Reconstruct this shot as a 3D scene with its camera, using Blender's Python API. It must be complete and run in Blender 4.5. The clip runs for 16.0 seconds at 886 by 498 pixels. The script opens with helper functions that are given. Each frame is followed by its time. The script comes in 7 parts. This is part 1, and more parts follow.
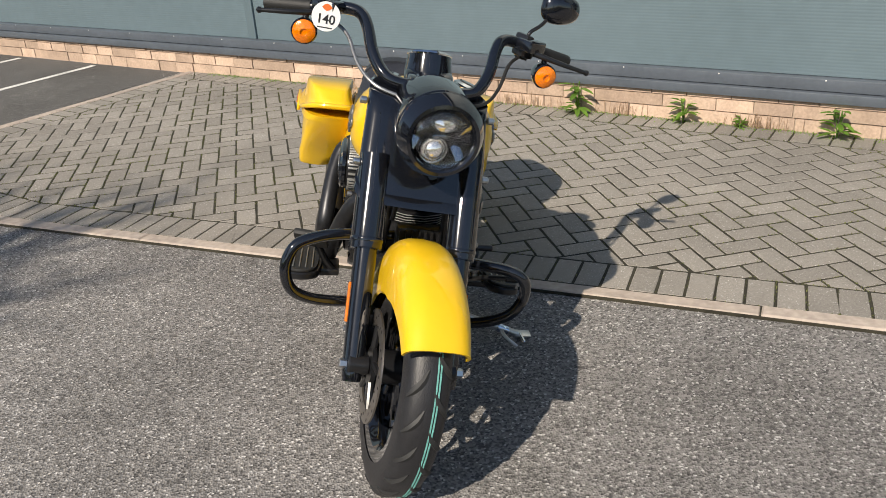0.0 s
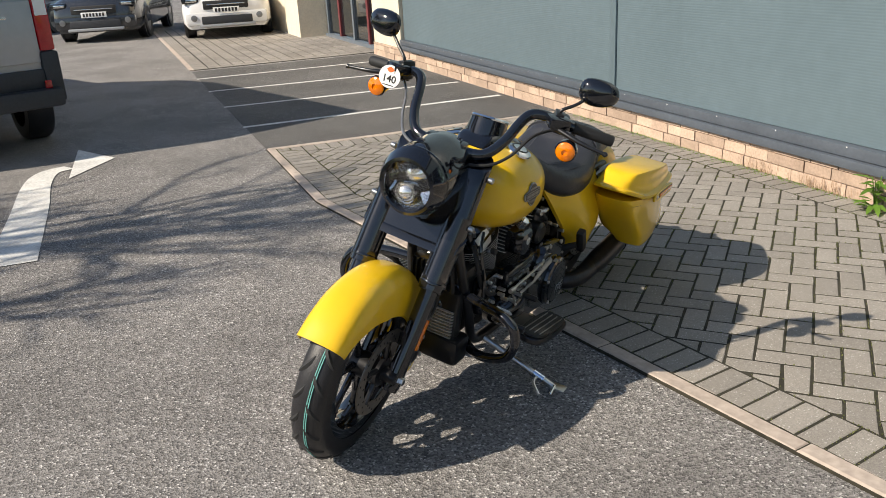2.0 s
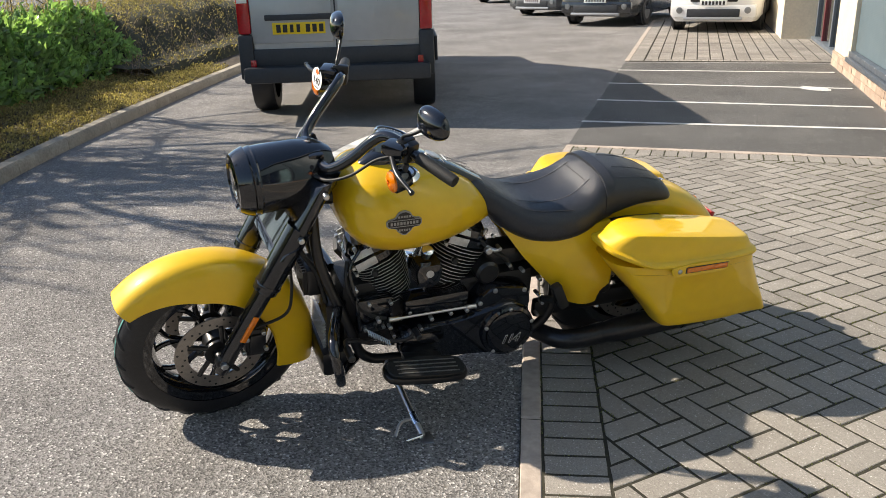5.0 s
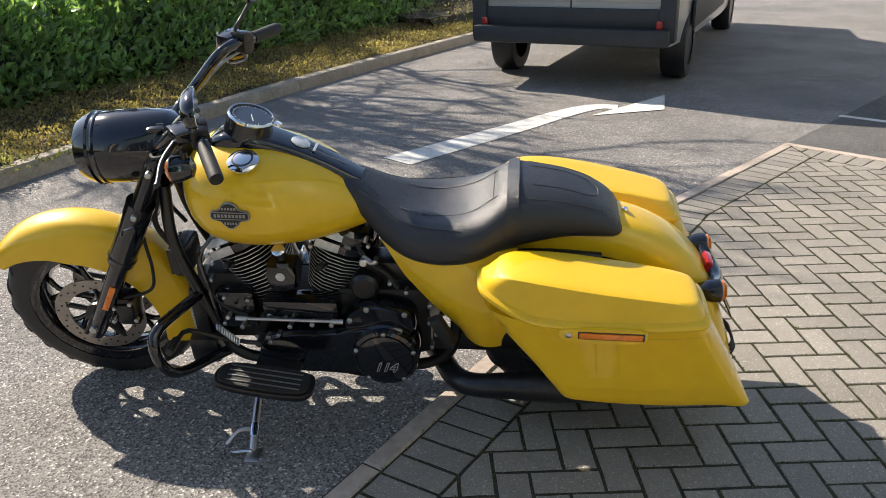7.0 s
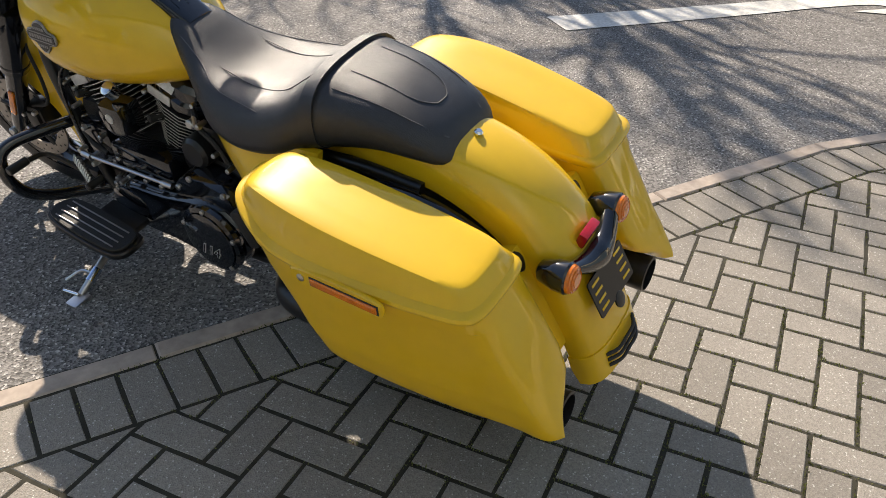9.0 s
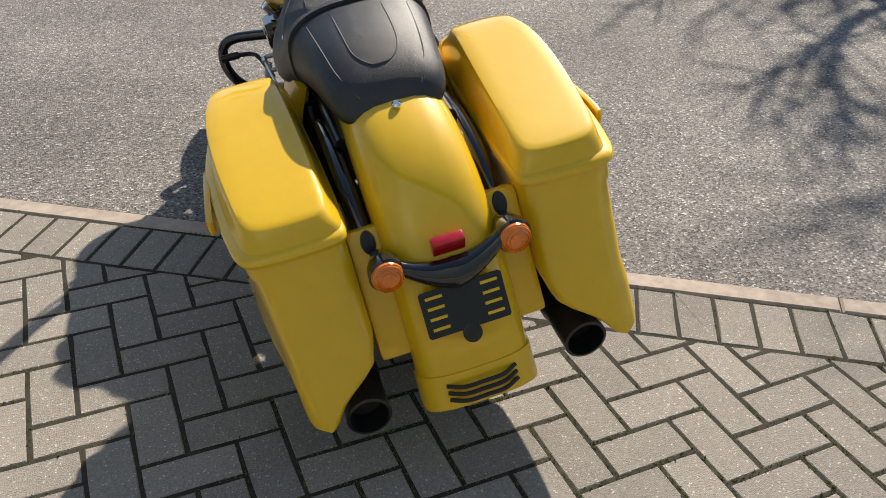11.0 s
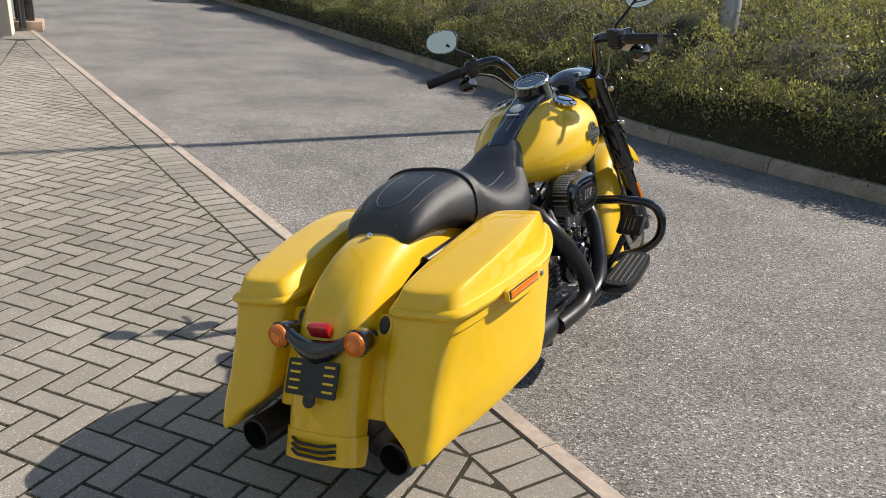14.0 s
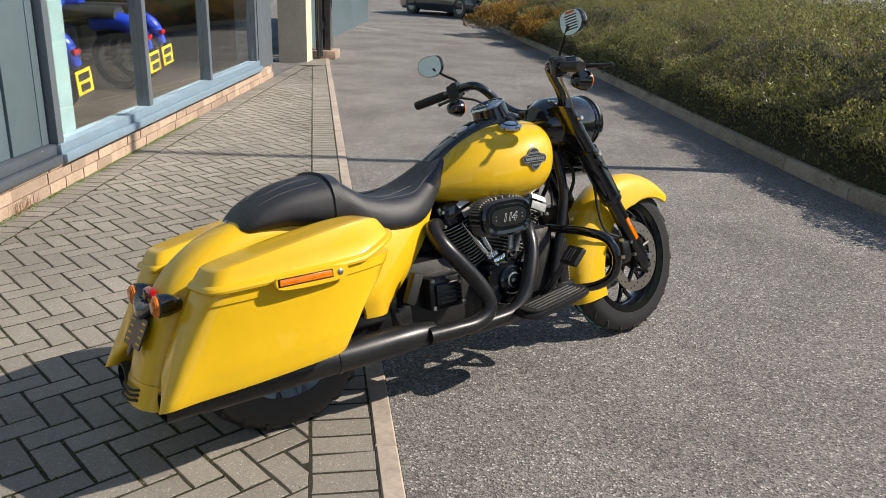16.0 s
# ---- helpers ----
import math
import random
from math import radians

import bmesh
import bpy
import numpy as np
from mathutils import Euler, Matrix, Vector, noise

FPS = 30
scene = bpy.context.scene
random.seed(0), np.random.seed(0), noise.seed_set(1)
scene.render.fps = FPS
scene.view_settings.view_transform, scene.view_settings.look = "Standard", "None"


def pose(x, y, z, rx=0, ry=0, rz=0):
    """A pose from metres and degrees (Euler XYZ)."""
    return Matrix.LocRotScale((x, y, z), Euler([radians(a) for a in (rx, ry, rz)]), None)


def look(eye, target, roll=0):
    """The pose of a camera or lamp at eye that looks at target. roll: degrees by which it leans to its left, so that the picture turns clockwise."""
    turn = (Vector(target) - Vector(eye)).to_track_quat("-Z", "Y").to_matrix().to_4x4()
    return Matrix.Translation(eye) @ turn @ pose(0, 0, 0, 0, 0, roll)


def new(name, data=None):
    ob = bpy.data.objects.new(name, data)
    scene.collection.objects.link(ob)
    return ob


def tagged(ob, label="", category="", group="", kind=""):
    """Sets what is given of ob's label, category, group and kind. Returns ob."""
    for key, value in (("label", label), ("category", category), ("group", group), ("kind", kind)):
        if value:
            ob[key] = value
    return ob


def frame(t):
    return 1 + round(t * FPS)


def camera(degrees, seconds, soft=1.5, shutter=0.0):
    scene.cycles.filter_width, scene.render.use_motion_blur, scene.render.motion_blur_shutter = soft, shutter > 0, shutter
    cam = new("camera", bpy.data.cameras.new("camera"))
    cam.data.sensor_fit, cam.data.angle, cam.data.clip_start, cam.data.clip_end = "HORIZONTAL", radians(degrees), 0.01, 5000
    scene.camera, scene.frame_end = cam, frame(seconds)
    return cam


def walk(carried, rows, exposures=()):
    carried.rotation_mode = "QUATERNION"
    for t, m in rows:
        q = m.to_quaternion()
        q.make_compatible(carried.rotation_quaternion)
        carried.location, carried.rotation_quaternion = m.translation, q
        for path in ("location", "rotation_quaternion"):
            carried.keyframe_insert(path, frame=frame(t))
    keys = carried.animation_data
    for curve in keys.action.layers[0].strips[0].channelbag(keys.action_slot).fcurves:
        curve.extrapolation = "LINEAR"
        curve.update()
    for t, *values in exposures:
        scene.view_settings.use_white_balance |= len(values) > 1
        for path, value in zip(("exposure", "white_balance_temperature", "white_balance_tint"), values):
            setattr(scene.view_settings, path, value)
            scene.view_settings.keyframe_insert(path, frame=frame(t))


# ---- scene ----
cam = camera(56.8, 16.0, 0.6)
METRES, EYE, TILT, LEAN, TURN = 11.364, 1.5, 0.0, 0.0, -10.3
ROWS = [
    (0.0, 0.0, 0.0, 0.0, -1.62, -25.14, 3.45),
    (0.5, 0.0335, -0.0082, 0.0032, 7.72, -23.77, 3.32),
    (1.0, 0.0628, 0.0005, 0.0027, 17.03, -22.44, 3.29),
    (1.5, 0.0972, 0.0013, 0.003, 26.0, -21.29, 3.25),
    (2.0, 0.1304, 0.0059, 0.0049, 34.52, -20.31, 3.03),
    (2.5, 0.1543, 0.0274, 0.0047, 42.4, -19.44, 2.66),
    (3.0, 0.186, 0.0463, 0.0045, 49.38, -18.83, 2.23),
    (5.5, 0.2274, 0.2035, 0.0009, 79.32, -19.94, 1.65),
    (6.0, 0.2275, 0.2426, -0.0001, 85.82, -20.45, 1.66),
    (6.5, 0.2146, 0.2725, -0.0011, 92.61, -20.85, 1.54),
    (7.0, 0.194, 0.2989, -0.0005, 99.51, -21.75, 1.15),
    (7.5, 0.1773, 0.3297, 0.0001, 106.31, -23.57, 0.48),
    (8.0, 0.1533, 0.3487, -0.0037, 112.57, -26.19, -0.34),
    (8.5, 0.1284, 0.3666, -0.007, 119.02, -29.24, -1.02),
    (9.0, 0.1063, 0.3863, -0.0083, 126.08, -32.16, -1.73),
    (11.5, -0.0124, 0.4548, -0.0129, 177.58, -31.0, -1.61),
    (12.0, -0.0351, 0.4638, -0.012, 186.87, -27.81, -1.56),
    (12.5, -0.056, 0.4657, -0.0087, 195.09, -24.94, -1.74),
    (13.0, -0.0891, 0.4724, -0.0056, 202.35, -22.8, -2.04),
    (13.5, -0.1116, 0.4683, -0.0047, 209.12, -21.42, -2.33),
    (14.0, -0.1315, 0.4537, -0.0034, 215.4, -20.6, -2.32),
    (14.5, -0.1653, 0.4441, -0.003, 221.19, -20.2, -2.04),
    (15.0, -0.1922, 0.4275, -0.0012, 226.88, -19.72, -1.72),
    (15.5, -0.2059, 0.4, -0.0017, 232.71, -19.21, -1.51),
    (16.0, -0.229, 0.3734, -0.002, 238.85, -18.85, -1.55),
]
walk(cam, [(t, pose(0, 0, EYE, TILT, LEAN, TURN) @ pose(METRES * x, METRES * y, METRES * z, 90 + pitch, roll, yaw)) for t, x, y, z, yaw, pitch, roll in ROWS], [(0.0, 0.26, 6900, 11), (3.0, 0.54, 6950, 11), (5.5, 0.76, 6950, 11), (7.0, 0.84, 6950, 12), (9.0, 0.68, 7150, 13), (12.0, 0.36, 6900, 11), (13.5, 0.44, 6800, 11), (16.0, 0.24, 6850, 11)])
# world, sun and exposure: clear spring sky, sun from behind the planting
SUN_AZ, SUN_EL = 47.6, 40.2          # way in which shadows fall (degrees from x), height of the sun
world = bpy.data.worlds.new("sky")
scene.world = world
world.use_nodes = True
wn = world.node_tree.nodes
sky = wn.new("ShaderNodeTexSky")
sky.sky_type = "NISHITA"
sky.sun_disc = False
sky.sun_elevation = radians(SUN_EL)
sky.sun_rotation = radians(90 - (SUN_AZ + 180))
sky.altitude, sky.air_density, sky.dust_density, sky.ozone_density = 60, 1.1, 0.5, 2.5
wn["Background"].inputs[1].default_value = 0.104
world.node_tree.links.new(sky.outputs[0], wn["Background"].inputs[0])
sun = new("sun", bpy.data.lights.new("sun", "SUN"))
sun.data.energy, sun.data.angle, sun.data.color = 4.85, radians(0.6), (1.0, 0.93, 0.82)
sa, se = radians(SUN_AZ), radians(SUN_EL)
sun.matrix_world = look((0, 0, 30), (math.cos(sa) * math.cos(se), math.sin(sa) * math.cos(se), 30 - math.sin(se)))


# ---------------------------------------------------------------- materials
def mat(name, color, rough=0.5, metal=0.0, coat=0.0, spec=0.5, noise_amt=0.0, noise_scale=20, bump=0.0, bump_scale=200, rough_var=0.0, rand=0.0, trans=0.0):
    """A Principled material with two scales of variation in colour, gloss and relief."""
    m = bpy.data.materials.new(name)
    m.use_nodes = True
    nt = m.node_tree
    n, l = nt.nodes, nt.links
    p = n["Principled BSDF"]
    p.inputs["Base Color"].default_value = (*color, 1)
    p.inputs["Roughness"].default_value = rough
    p.inputs["Metallic"].default_value = metal
    p.inputs["Coat Weight"].default_value = coat
    p.inputs["Coat Roughness"].default_value = 0.04
    p.inputs["Specular IOR Level"].default_value = spec
    p.inputs["Transmission Weight"].default_value = trans
    tc = n.new("ShaderNodeTexCoord")
    if noise_amt or rand:
        a = n.new("ShaderNodeTexNoise")
        a.inputs["Scale"].default_value = noise_scale
        a.inputs["Detail"].default_value = 6
        l.new(tc.outputs["Object"], a.inputs["Vector"])
        b = n.new("ShaderNodeTexNoise")
        b.inputs["Scale"].default_value = noise_scale * 9
        b.inputs["Detail"].default_value = 3
        l.new(tc.outputs["Object"], b.inputs["Vector"])
        add = n.new("ShaderNodeMath")
        add.operation = "ADD"
        l.new(a.outputs[0], add.inputs[0])
        l.new(b.outputs[0], add.inputs[1])
        last = add.outputs[0]
        mul = n.new("ShaderNodeMapRange")
        mul.inputs["From Min"].default_value, mul.inputs["From Max"].default_value = 0.6, 1.4
        mul.inputs["To Min"].default_value, mul.inputs["To Max"].default_value = 1 - noise_amt, 1 + noise_amt
        l.new(last, mul.inputs["Value"])
        val = mul.outputs[0]
        if rand:
            oi = n.new("ShaderNodeObjectInfo")
            geo = n.new("ShaderNodeNewGeometry")
            s = n.new("ShaderNodeMath")
            s.operation = "ADD"
            l.new(oi.outputs["Random"], s.inputs[0])
            l.new(geo.outputs["Random Per Island"], s.inputs[1])
            f = n.new("ShaderNodeMath")
            f.operation = "FRACT"
            l.new(s.outputs[0], f.inputs[0])
            r = n.new("ShaderNodeMapRange")
            r.inputs["To Min"].default_value, r.inputs["To Max"].default_value = 1 - rand, 1 + rand
            l.new(f.outputs[0], r.inputs["Value"])
            x = n.new("ShaderNodeMath")
            x.operation = "MULTIPLY"
            l.new(val, x.inputs[0])
            l.new(r.outputs[0], x.inputs[1])
            val = x.outputs[0]
        sc = n.new("ShaderNodeVectorMath")
        sc.operation = "SCALE"
        sc.inputs[0].default_value = color
        l.new(val, sc.inputs["Scale"])
        l.new(sc.outputs[0], p.inputs["Base Color"])
        if rough_var:
            rr = n.new("ShaderNodeMapRange")
            rr.inputs["From Min"].default_value, rr.inputs["From Max"].default_value = 0.3, 0.7
            rr.inputs["To Min"].default_value, rr.inputs["To Max"].default_value = max(0.02, rough - rough_var), min(1, rough + rough_var)
            l.new(a.outputs[0], rr.inputs["Value"])
            l.new(rr.outputs[0], p.inputs["Roughness"])
    if bump:
        bn = n.new("ShaderNodeTexNoise")
        bn.inputs["Scale"].default_value = bump_scale
        bn.inputs["Detail"].default_value = 4
        l.new(tc.outputs["Object"], bn.inputs["Vector"])
        bp = n.new("ShaderNodeBump")
        bp.inputs["Strength"].default_value = bump
        bp.inputs["Distance"].default_value = 0.002
        l.new(bn.outputs[0], bp.inputs["Height"])
        l.new(bp.outputs[0], p.inputs["Normal"])
    return m


def leafy(m, amount=0.45):
    """Lets light shine through thin leaves."""
    n, l = m.node_tree.nodes, m.node_tree.links
    p, out = n["Principled BSDF"], n["Material Output"]
    tr, mx = n.new("ShaderNodeBsdfTranslucent"), n.new("ShaderNodeMixShader")
    src = p.inputs["Base Color"].links[0].from_socket
    sc = n.new("ShaderNodeVectorMath")
    sc.operation = "MULTIPLY"
    sc.inputs[1].default_value = (1.5, 1.6, 0.8)
    l.new(src, sc.inputs[0])
    l.new(sc.outputs[0], tr.inputs["Color"])
    mx.inputs[0].default_value = amount
    l.new(p.outputs[0], mx.inputs[1])
    l.new(tr.outputs[0], mx.inputs[2])
    l.new(mx.outputs[0], out.inputs["Surface"])
    return m


def speckled(name, base, dark, light, grain, spots, bump, patch=0.25, rough=0.85, rand=0.0):
    """Stone-like surface: grains of two tones, pale specks, broad stains and relief."""
    m = mat(name, base, rough)
    nt = m.node_tree
    n, l = nt.nodes, nt.links
    p = n["Principled BSDF"]
    tc = n.new("ShaderNodeTexCoord")
    v = n.new("ShaderNodeTexVoronoi")
    v.inputs["Scale"].default_value = grain
    l.new(tc.outputs["Object"], v.inputs["Vector"])
    sep = n.new("ShaderNodeSeparateColor")
    l.new(v.outputs["Color"], sep.inputs[0])
    r1 = n.new("ShaderNodeValToRGB")
    e = r1.color_ramp.elements
    e[0].position, e[0].color = 0.0, (*dark, 1)
    e[1].position, e[1].color = 0.75, (*base, 1)
    x = r1.color_ramp.elements.new(1 - spots)
    x.color = (*base, 1)
    x = r1.color_ramp.elements.new(min(1, 1 - spots + 0.02))
    x.color = (*light, 1)
    l.new(sep.outputs[0], r1.inputs[0])
    big = n.new("ShaderNodeTexNoise")
    big.inputs["Scale"].default_value = 0.9
    big.inputs["Detail"].default_value = 7
    big.inputs["Roughness"].default_value = 0.65
    l.new(tc.outputs["Object"], big.inputs["Vector"])
    mr = n.new("ShaderNodeMapRange")
    mr.inputs["From Min"].default_value, mr.inputs["From Max"].default_value = 0.3, 0.7
    mr.inputs["To Min"].default_value, mr.inputs["To Max"].default_value = 1 - patch, 1 + patch
    l.new(big.outputs[0], mr.inputs["Value"])
    val = mr.outputs[0]
    if rand:
        oi = n.new("ShaderNodeObjectInfo")
        geo = n.new("ShaderNodeNewGeometry")
        s = n.new("ShaderNodeMath")
        s.operation = "ADD"
        l.new(oi.outputs["Random"], s.inputs[0])
        l.new(geo.outputs["Random Per Island"], s.inputs[1])
        f = n.new("ShaderNodeMath")
        f.operation = "FRACT"
        l.new(s.outputs[0], f.inputs[0])
        r = n.new("ShaderNodeMapRange")
        r.inputs["To Min"].default_value, r.inputs["To Max"].default_value = 1 - rand, 1 + rand
        l.new(f.outputs[0], r.inputs["Value"])
        q = n.new("ShaderNodeMath")
        q.operation = "MULTIPLY"
        l.new(val, q.inputs[0])
        l.new(r.outputs[0], q.inputs[1])
        val = q.outputs[0]
    sc = n.new("ShaderNodeVectorMath")
    sc.operation = "SCALE"
    l.new(r1.outputs[0], sc.inputs[0])
    l.new(val, sc.inputs["Scale"])
    l.new(sc.outputs[0], p.inputs["Base Color"])
    bp = n.new("ShaderNodeBump")
    bp.inputs["Strength"].default_value = bump
    bp.inputs["Distance"].default_value = 0.004
    l.new(v.outputs["Distance"], bp.inputs["Height"])
    l.new(bp.outputs[0], p.inputs["Normal"])
    return m


ASPHALT = speckled("asphalt", (0.270, 0.257, 0.245), (0.082, 0.078, 0.075), (0.51, 0.49, 0.47), 146, 0.065, 0.9, 0.30, 0.8)
ASPHALT.node_tree.nodes["Principled BSDF"].inputs["Specular IOR Level"].default_value = 0.2
ASPHALT_OLD = speckled("asphalt_bay", (0.125, 0.120, 0.114), (0.05, 0.048, 0.046), (0.32, 0.31, 0.30), 170, 0.04, 0.9, 0.3)
PAVER = speckled("paver", (0.285, 0.260, 0.229), (0.205, 0.187, 0.165), (0.50, 0.48, 0.45), 300, 0.035, 0.45, 0.2, 0.85, 0.13)
BED = mat("joint_sand", (0.030, 0.027, 0.017), 0.95, noise_amt=0.6, noise_scale=3, bump=0.6)
EDGING = mat("edging_concrete", (0.40, 0.335, 0.285), 0.9, noise_amt=0.28, noise_scale=4, bump=0.4, rand=0.08)
KERB = mat("kerb_concrete", (0.34, 0.30, 0.24), 0.9, noise_amt=0.35, noise_scale=5, bump=0.6, rand=0.1)
PAINT_LINE = mat("road_paint", (0.62, 0.61, 0.58), 0.8, noise_amt=0.3, noise_scale=6, bump=0.5)
PAINT_WORN = mat("road_paint_worn", (0.36, 0.35, 0.34), 0.85, noise_amt=0.4, noise_scale=9, bump=0.5)
BRICK = mat("buff_brick", (0.47, 0.345, 0.26), 0.9, noise_amt=0.28, noise_scale=7, bump=0.6, bump_scale=120, rand=0.22)
MORTAR = mat("mortar", (0.34, 0.275, 0.215), 0.95, noise_amt=0.3, noise_scale=8, bump=0.5)
TRIM = mat("grey_trim", (0.13, 0.155, 0.18), 0.4, noise_amt=0.1, noise_scale=5, rough_var=0.1)
FLASH = mat("flashing", (0.085, 0.1, 0.12), 0.38, noise_amt=0.15, noise_scale=4, rough_var=0.1)
REVEAL = mat("pale_cyan_paint", (0.20, 0.30, 0.32), 0.5, noise_amt=0.08, noise_scale=4)
# bright steel whose blue tint stands in for the sky it reflects
SLEEVE = mat("sky_tinted_steel", (0.52, 0.60, 0.74), 0.18, 1.0, noise_amt=0.15, noise_scale=30)
SILL = mat("pale_blue_sill", (0.22, 0.31, 0.39), 0.4, noise_amt=0.12, noise_scale=5)
RENDERED = mat("cream_render", (0.72, 0.63, 0.48), 0.9, noise_amt=0.12, noise_scale=3, bump=0.4)
FRAME_RED = mat("dark_red_frame", (0.16, 0.03, 0.035), 0.4)
STEEL = mat("steel", (0.55, 0.55, 0.55), 0.3, 1.0)
CHROME = mat("chrome", (0.8, 0.8, 0.8), 0.06, 1.0)
YELLOW = mat("yellow_paint", (0.79, 0.485, 0.012), 0.45, coat=0.85, spec=0.25, noise_amt=0.05, noise_scale=2.5, rough_var=0.05)
GLOSS = mat("gloss_black", (0.006, 0.007, 0.010), 0.10, coat=1.0, spec=0.35, noise_amt=0.2, noise_scale=12, rough_var=0.03)
SATIN = mat("satin_black", (0.012, 0.012, 0.013), 0.28, spec=0.5, noise_amt=0.3, noise_scale=30)
WRINKLE = mat("wrinkle_black", (0.012, 0.012, 0.013), 0.40, bump=0.5, bump_scale=900)
EXHAUST = mat("black_exhaust", (0.042, 0.042, 0.045), 0.35, 0.7, noise_amt=0.25, noise_scale=8, rough_var=0.08)
EDGE_CUT = mat("machined_edge", (0.62, 0.62, 0.61), 0.42, 0.55, noise_amt=0.25, noise_scale=60)
FINS = mat("fin_grey", (0.34, 0.34, 0.33), 0.4, 0.6, noise_amt=0.3, noise_scale=40)
RUBBER = mat("tyre_rubber", (0.016, 0.016, 0.018), 0.46, spec=0.5, noise_amt=0.35, noise_scale=9, bump=0.4, bump_scale=300)
GRIP = mat("rubber_grip", (0.012, 0.012, 0.012), 0.6, bump=0.4, bump_scale=400)
LEATHER = mat("seat_vinyl", (0.024, 0.026, 0.033), 0.39, noise_amt=0.2, noise_scale=10, bump=0.5, bump_scale=700, rough_var=0.06)
STITCH = mat("grey_stitch", (0.11, 0.11, 0.12), 0.7)
AMBER = mat("amber_lens", (0.78, 0.185, 0.002), 0.12, coat=1.0, noise_amt=0.35, noise_scale=40, bump=0.3, bump_scale=250)
REDLENS = mat("red_lens", (0.42, 0.006, 0.012), 0.12, coat=1.0, noise_amt=0.3, noise_scale=60, bump=0.4, bump_scale=300)
ROTOR = mat("rotor_steel", (0.34, 0.31, 0.28), 0.35, 0.9, noise_amt=0.2, noise_scale=60)
WHITE = mat("white_card", (0.85, 0.84, 0.82), 0.5, noise_amt=0.04, noise_scale=20)
INK = mat("black_ink", (0.02, 0.02, 0.02), 0.6)
ORANGE = mat("orange_print", (0.75, 0.16, 0.03), 0.5)
GREEN_STRIPE = mat("tyre_stripe", (0.12, 0.34, 0.31), 0.8, noise_amt=0.4, noise_scale=60)
GREY_METAL = mat("pewter", (0.30, 0.30, 0.30), 0.35, 0.8, noise_amt=0.3, noise_scale=80)
GLASS = mat("window_glass", (0.9, 0.95, 0.95), 0.02, trans=1.0)
LENS = mat("clear_lens", (1.0, 1.0, 1.0), 0.0, trans=1.0)
MIRROR = mat("mirror", (0.85, 0.87, 0.88), 0.02, 1.0)
SILVER = mat("silver_paint", (0.40, 0.41, 0.42), 0.35, 0.35, coat=0.6, noise_amt=0.06, noise_scale=1.5)
CARWHITE = mat("white_paint", (0.78, 0.78, 0.77), 0.3, coat=0.8, noise_amt=0.03, noise_scale=2)
CARDARK = mat("dark_paint", (0.02, 0.022, 0.026), 0.2, coat=1.0)
CARGREY = mat("grey_paint", (0.11, 0.115, 0.12), 0.3, 0.4, coat=0.9)
PLASTIC = mat("grey_plastic", (0.03, 0.033, 0.038), 0.55, noise_amt=0.2, noise_scale=6, bump=0.3)
CARGLASS = mat("car_glass", (0.012, 0.015, 0.017), 0.05, coat=0.5)
PLATE_Y = mat("yellow_plate", (0.85, 0.58, 0.01), 0.4)
SOIL = mat("soil", (0.06, 0.045, 0.03), 0.95, noise_amt=0.5, noise_scale=2, bump=0.8, bump_scale=60)
# near-black fill under the leaves: shade between them put into the colour
LEAF_SHADE = mat("leaf_shade", (0.035, 0.035, 0.016), 0.95, noise_amt=0.6, noise_scale=6, bump=1.0, bump_scale=50)
LAUREL = leafy(mat("laurel_leaf", (0.20, 0.31, 0.13), 0.22, coat=0.7, noise_amt=0.35, noise_scale=3, rand=0.5), 0.55)
SHRUB = leafy(mat("shrub_leaf", (0.185, 0.178, 0.092), 0.3, coat=0.6, noise_amt=0.75, noise_scale=1.2, rand=0.6))
COVER = leafy(mat("cover_leaf", (0.27, 0.215, 0.11), 0.6, noise_amt=0.5, noise_scale=1.5, rand=0.5))
TWIG = mat("twig", (0.27, 0.21, 0.15), 0.9, noise_amt=0.3, noise_scale=10)
BARK = mat("bark", (0.09, 0.075, 0.06), 0.95, noise_amt=0.4, noise_scale=8, bump=0.8, bump_scale=40)
WEED = leafy(mat("weed_leaf", (0.15, 0.27, 0.045), 0.5, noise_amt=0.3, noise_scale=30, rand=0.3))
DRY = mat("dry_stalk", (0.30, 0.2, 0.12), 0.9, noise_amt=0.3, noise_scale=30)
GALV = mat("galvanised", (0.45, 0.46, 0.47), 0.45, 0.6, noise_amt=0.2, noise_scale=15)
# room colours taken near black: the dimness behind the glass is painted in
ROOM = mat("showroom_wall_dim", (0.035, 0.034, 0.033), 0.9, noise_amt=0.1, noise_scale=2)
ROOMFLOOR = mat("showroom_floor_dim", (0.045, 0.036, 0.03), 0.5, noise_amt=0.15, noise_scale=2)
BLUE = mat("blue_paint", (0.01, 0.04, 0.42), 0.25, coat=0.8)
PANEL = mat("ribbed_panel", (0.115, 0.160, 0.182), 0.42, noise_amt=0.08, noise_scale=1.2, rough_var=0.06)
TINTED = mat("tinted_tail", (0.25, 0.02, 0.02), 0.15, coat=0.8)


# ---------------------------------------------------------------- geometry helpers
class Shape:
    """Vertices and faces gathered for one mesh."""

    def __init__(self):
        self.v, self.f = [], []

    def add(self, vf, m=None):
        v, f = vf
        o = len(self.v)
        self.v += [tuple(m @ Vector(p)) if m else tuple(p) for p in v]
        self.f += [tuple(i + o for i in q) for q in f]
        return self

    def moved(self, m):
        self.v = [tuple(m @ Vector(p)) for p in self.v]
        return self


def shape(*vfs):
    s = Shape()
    for q in vfs:
        s.add(q)
    return s


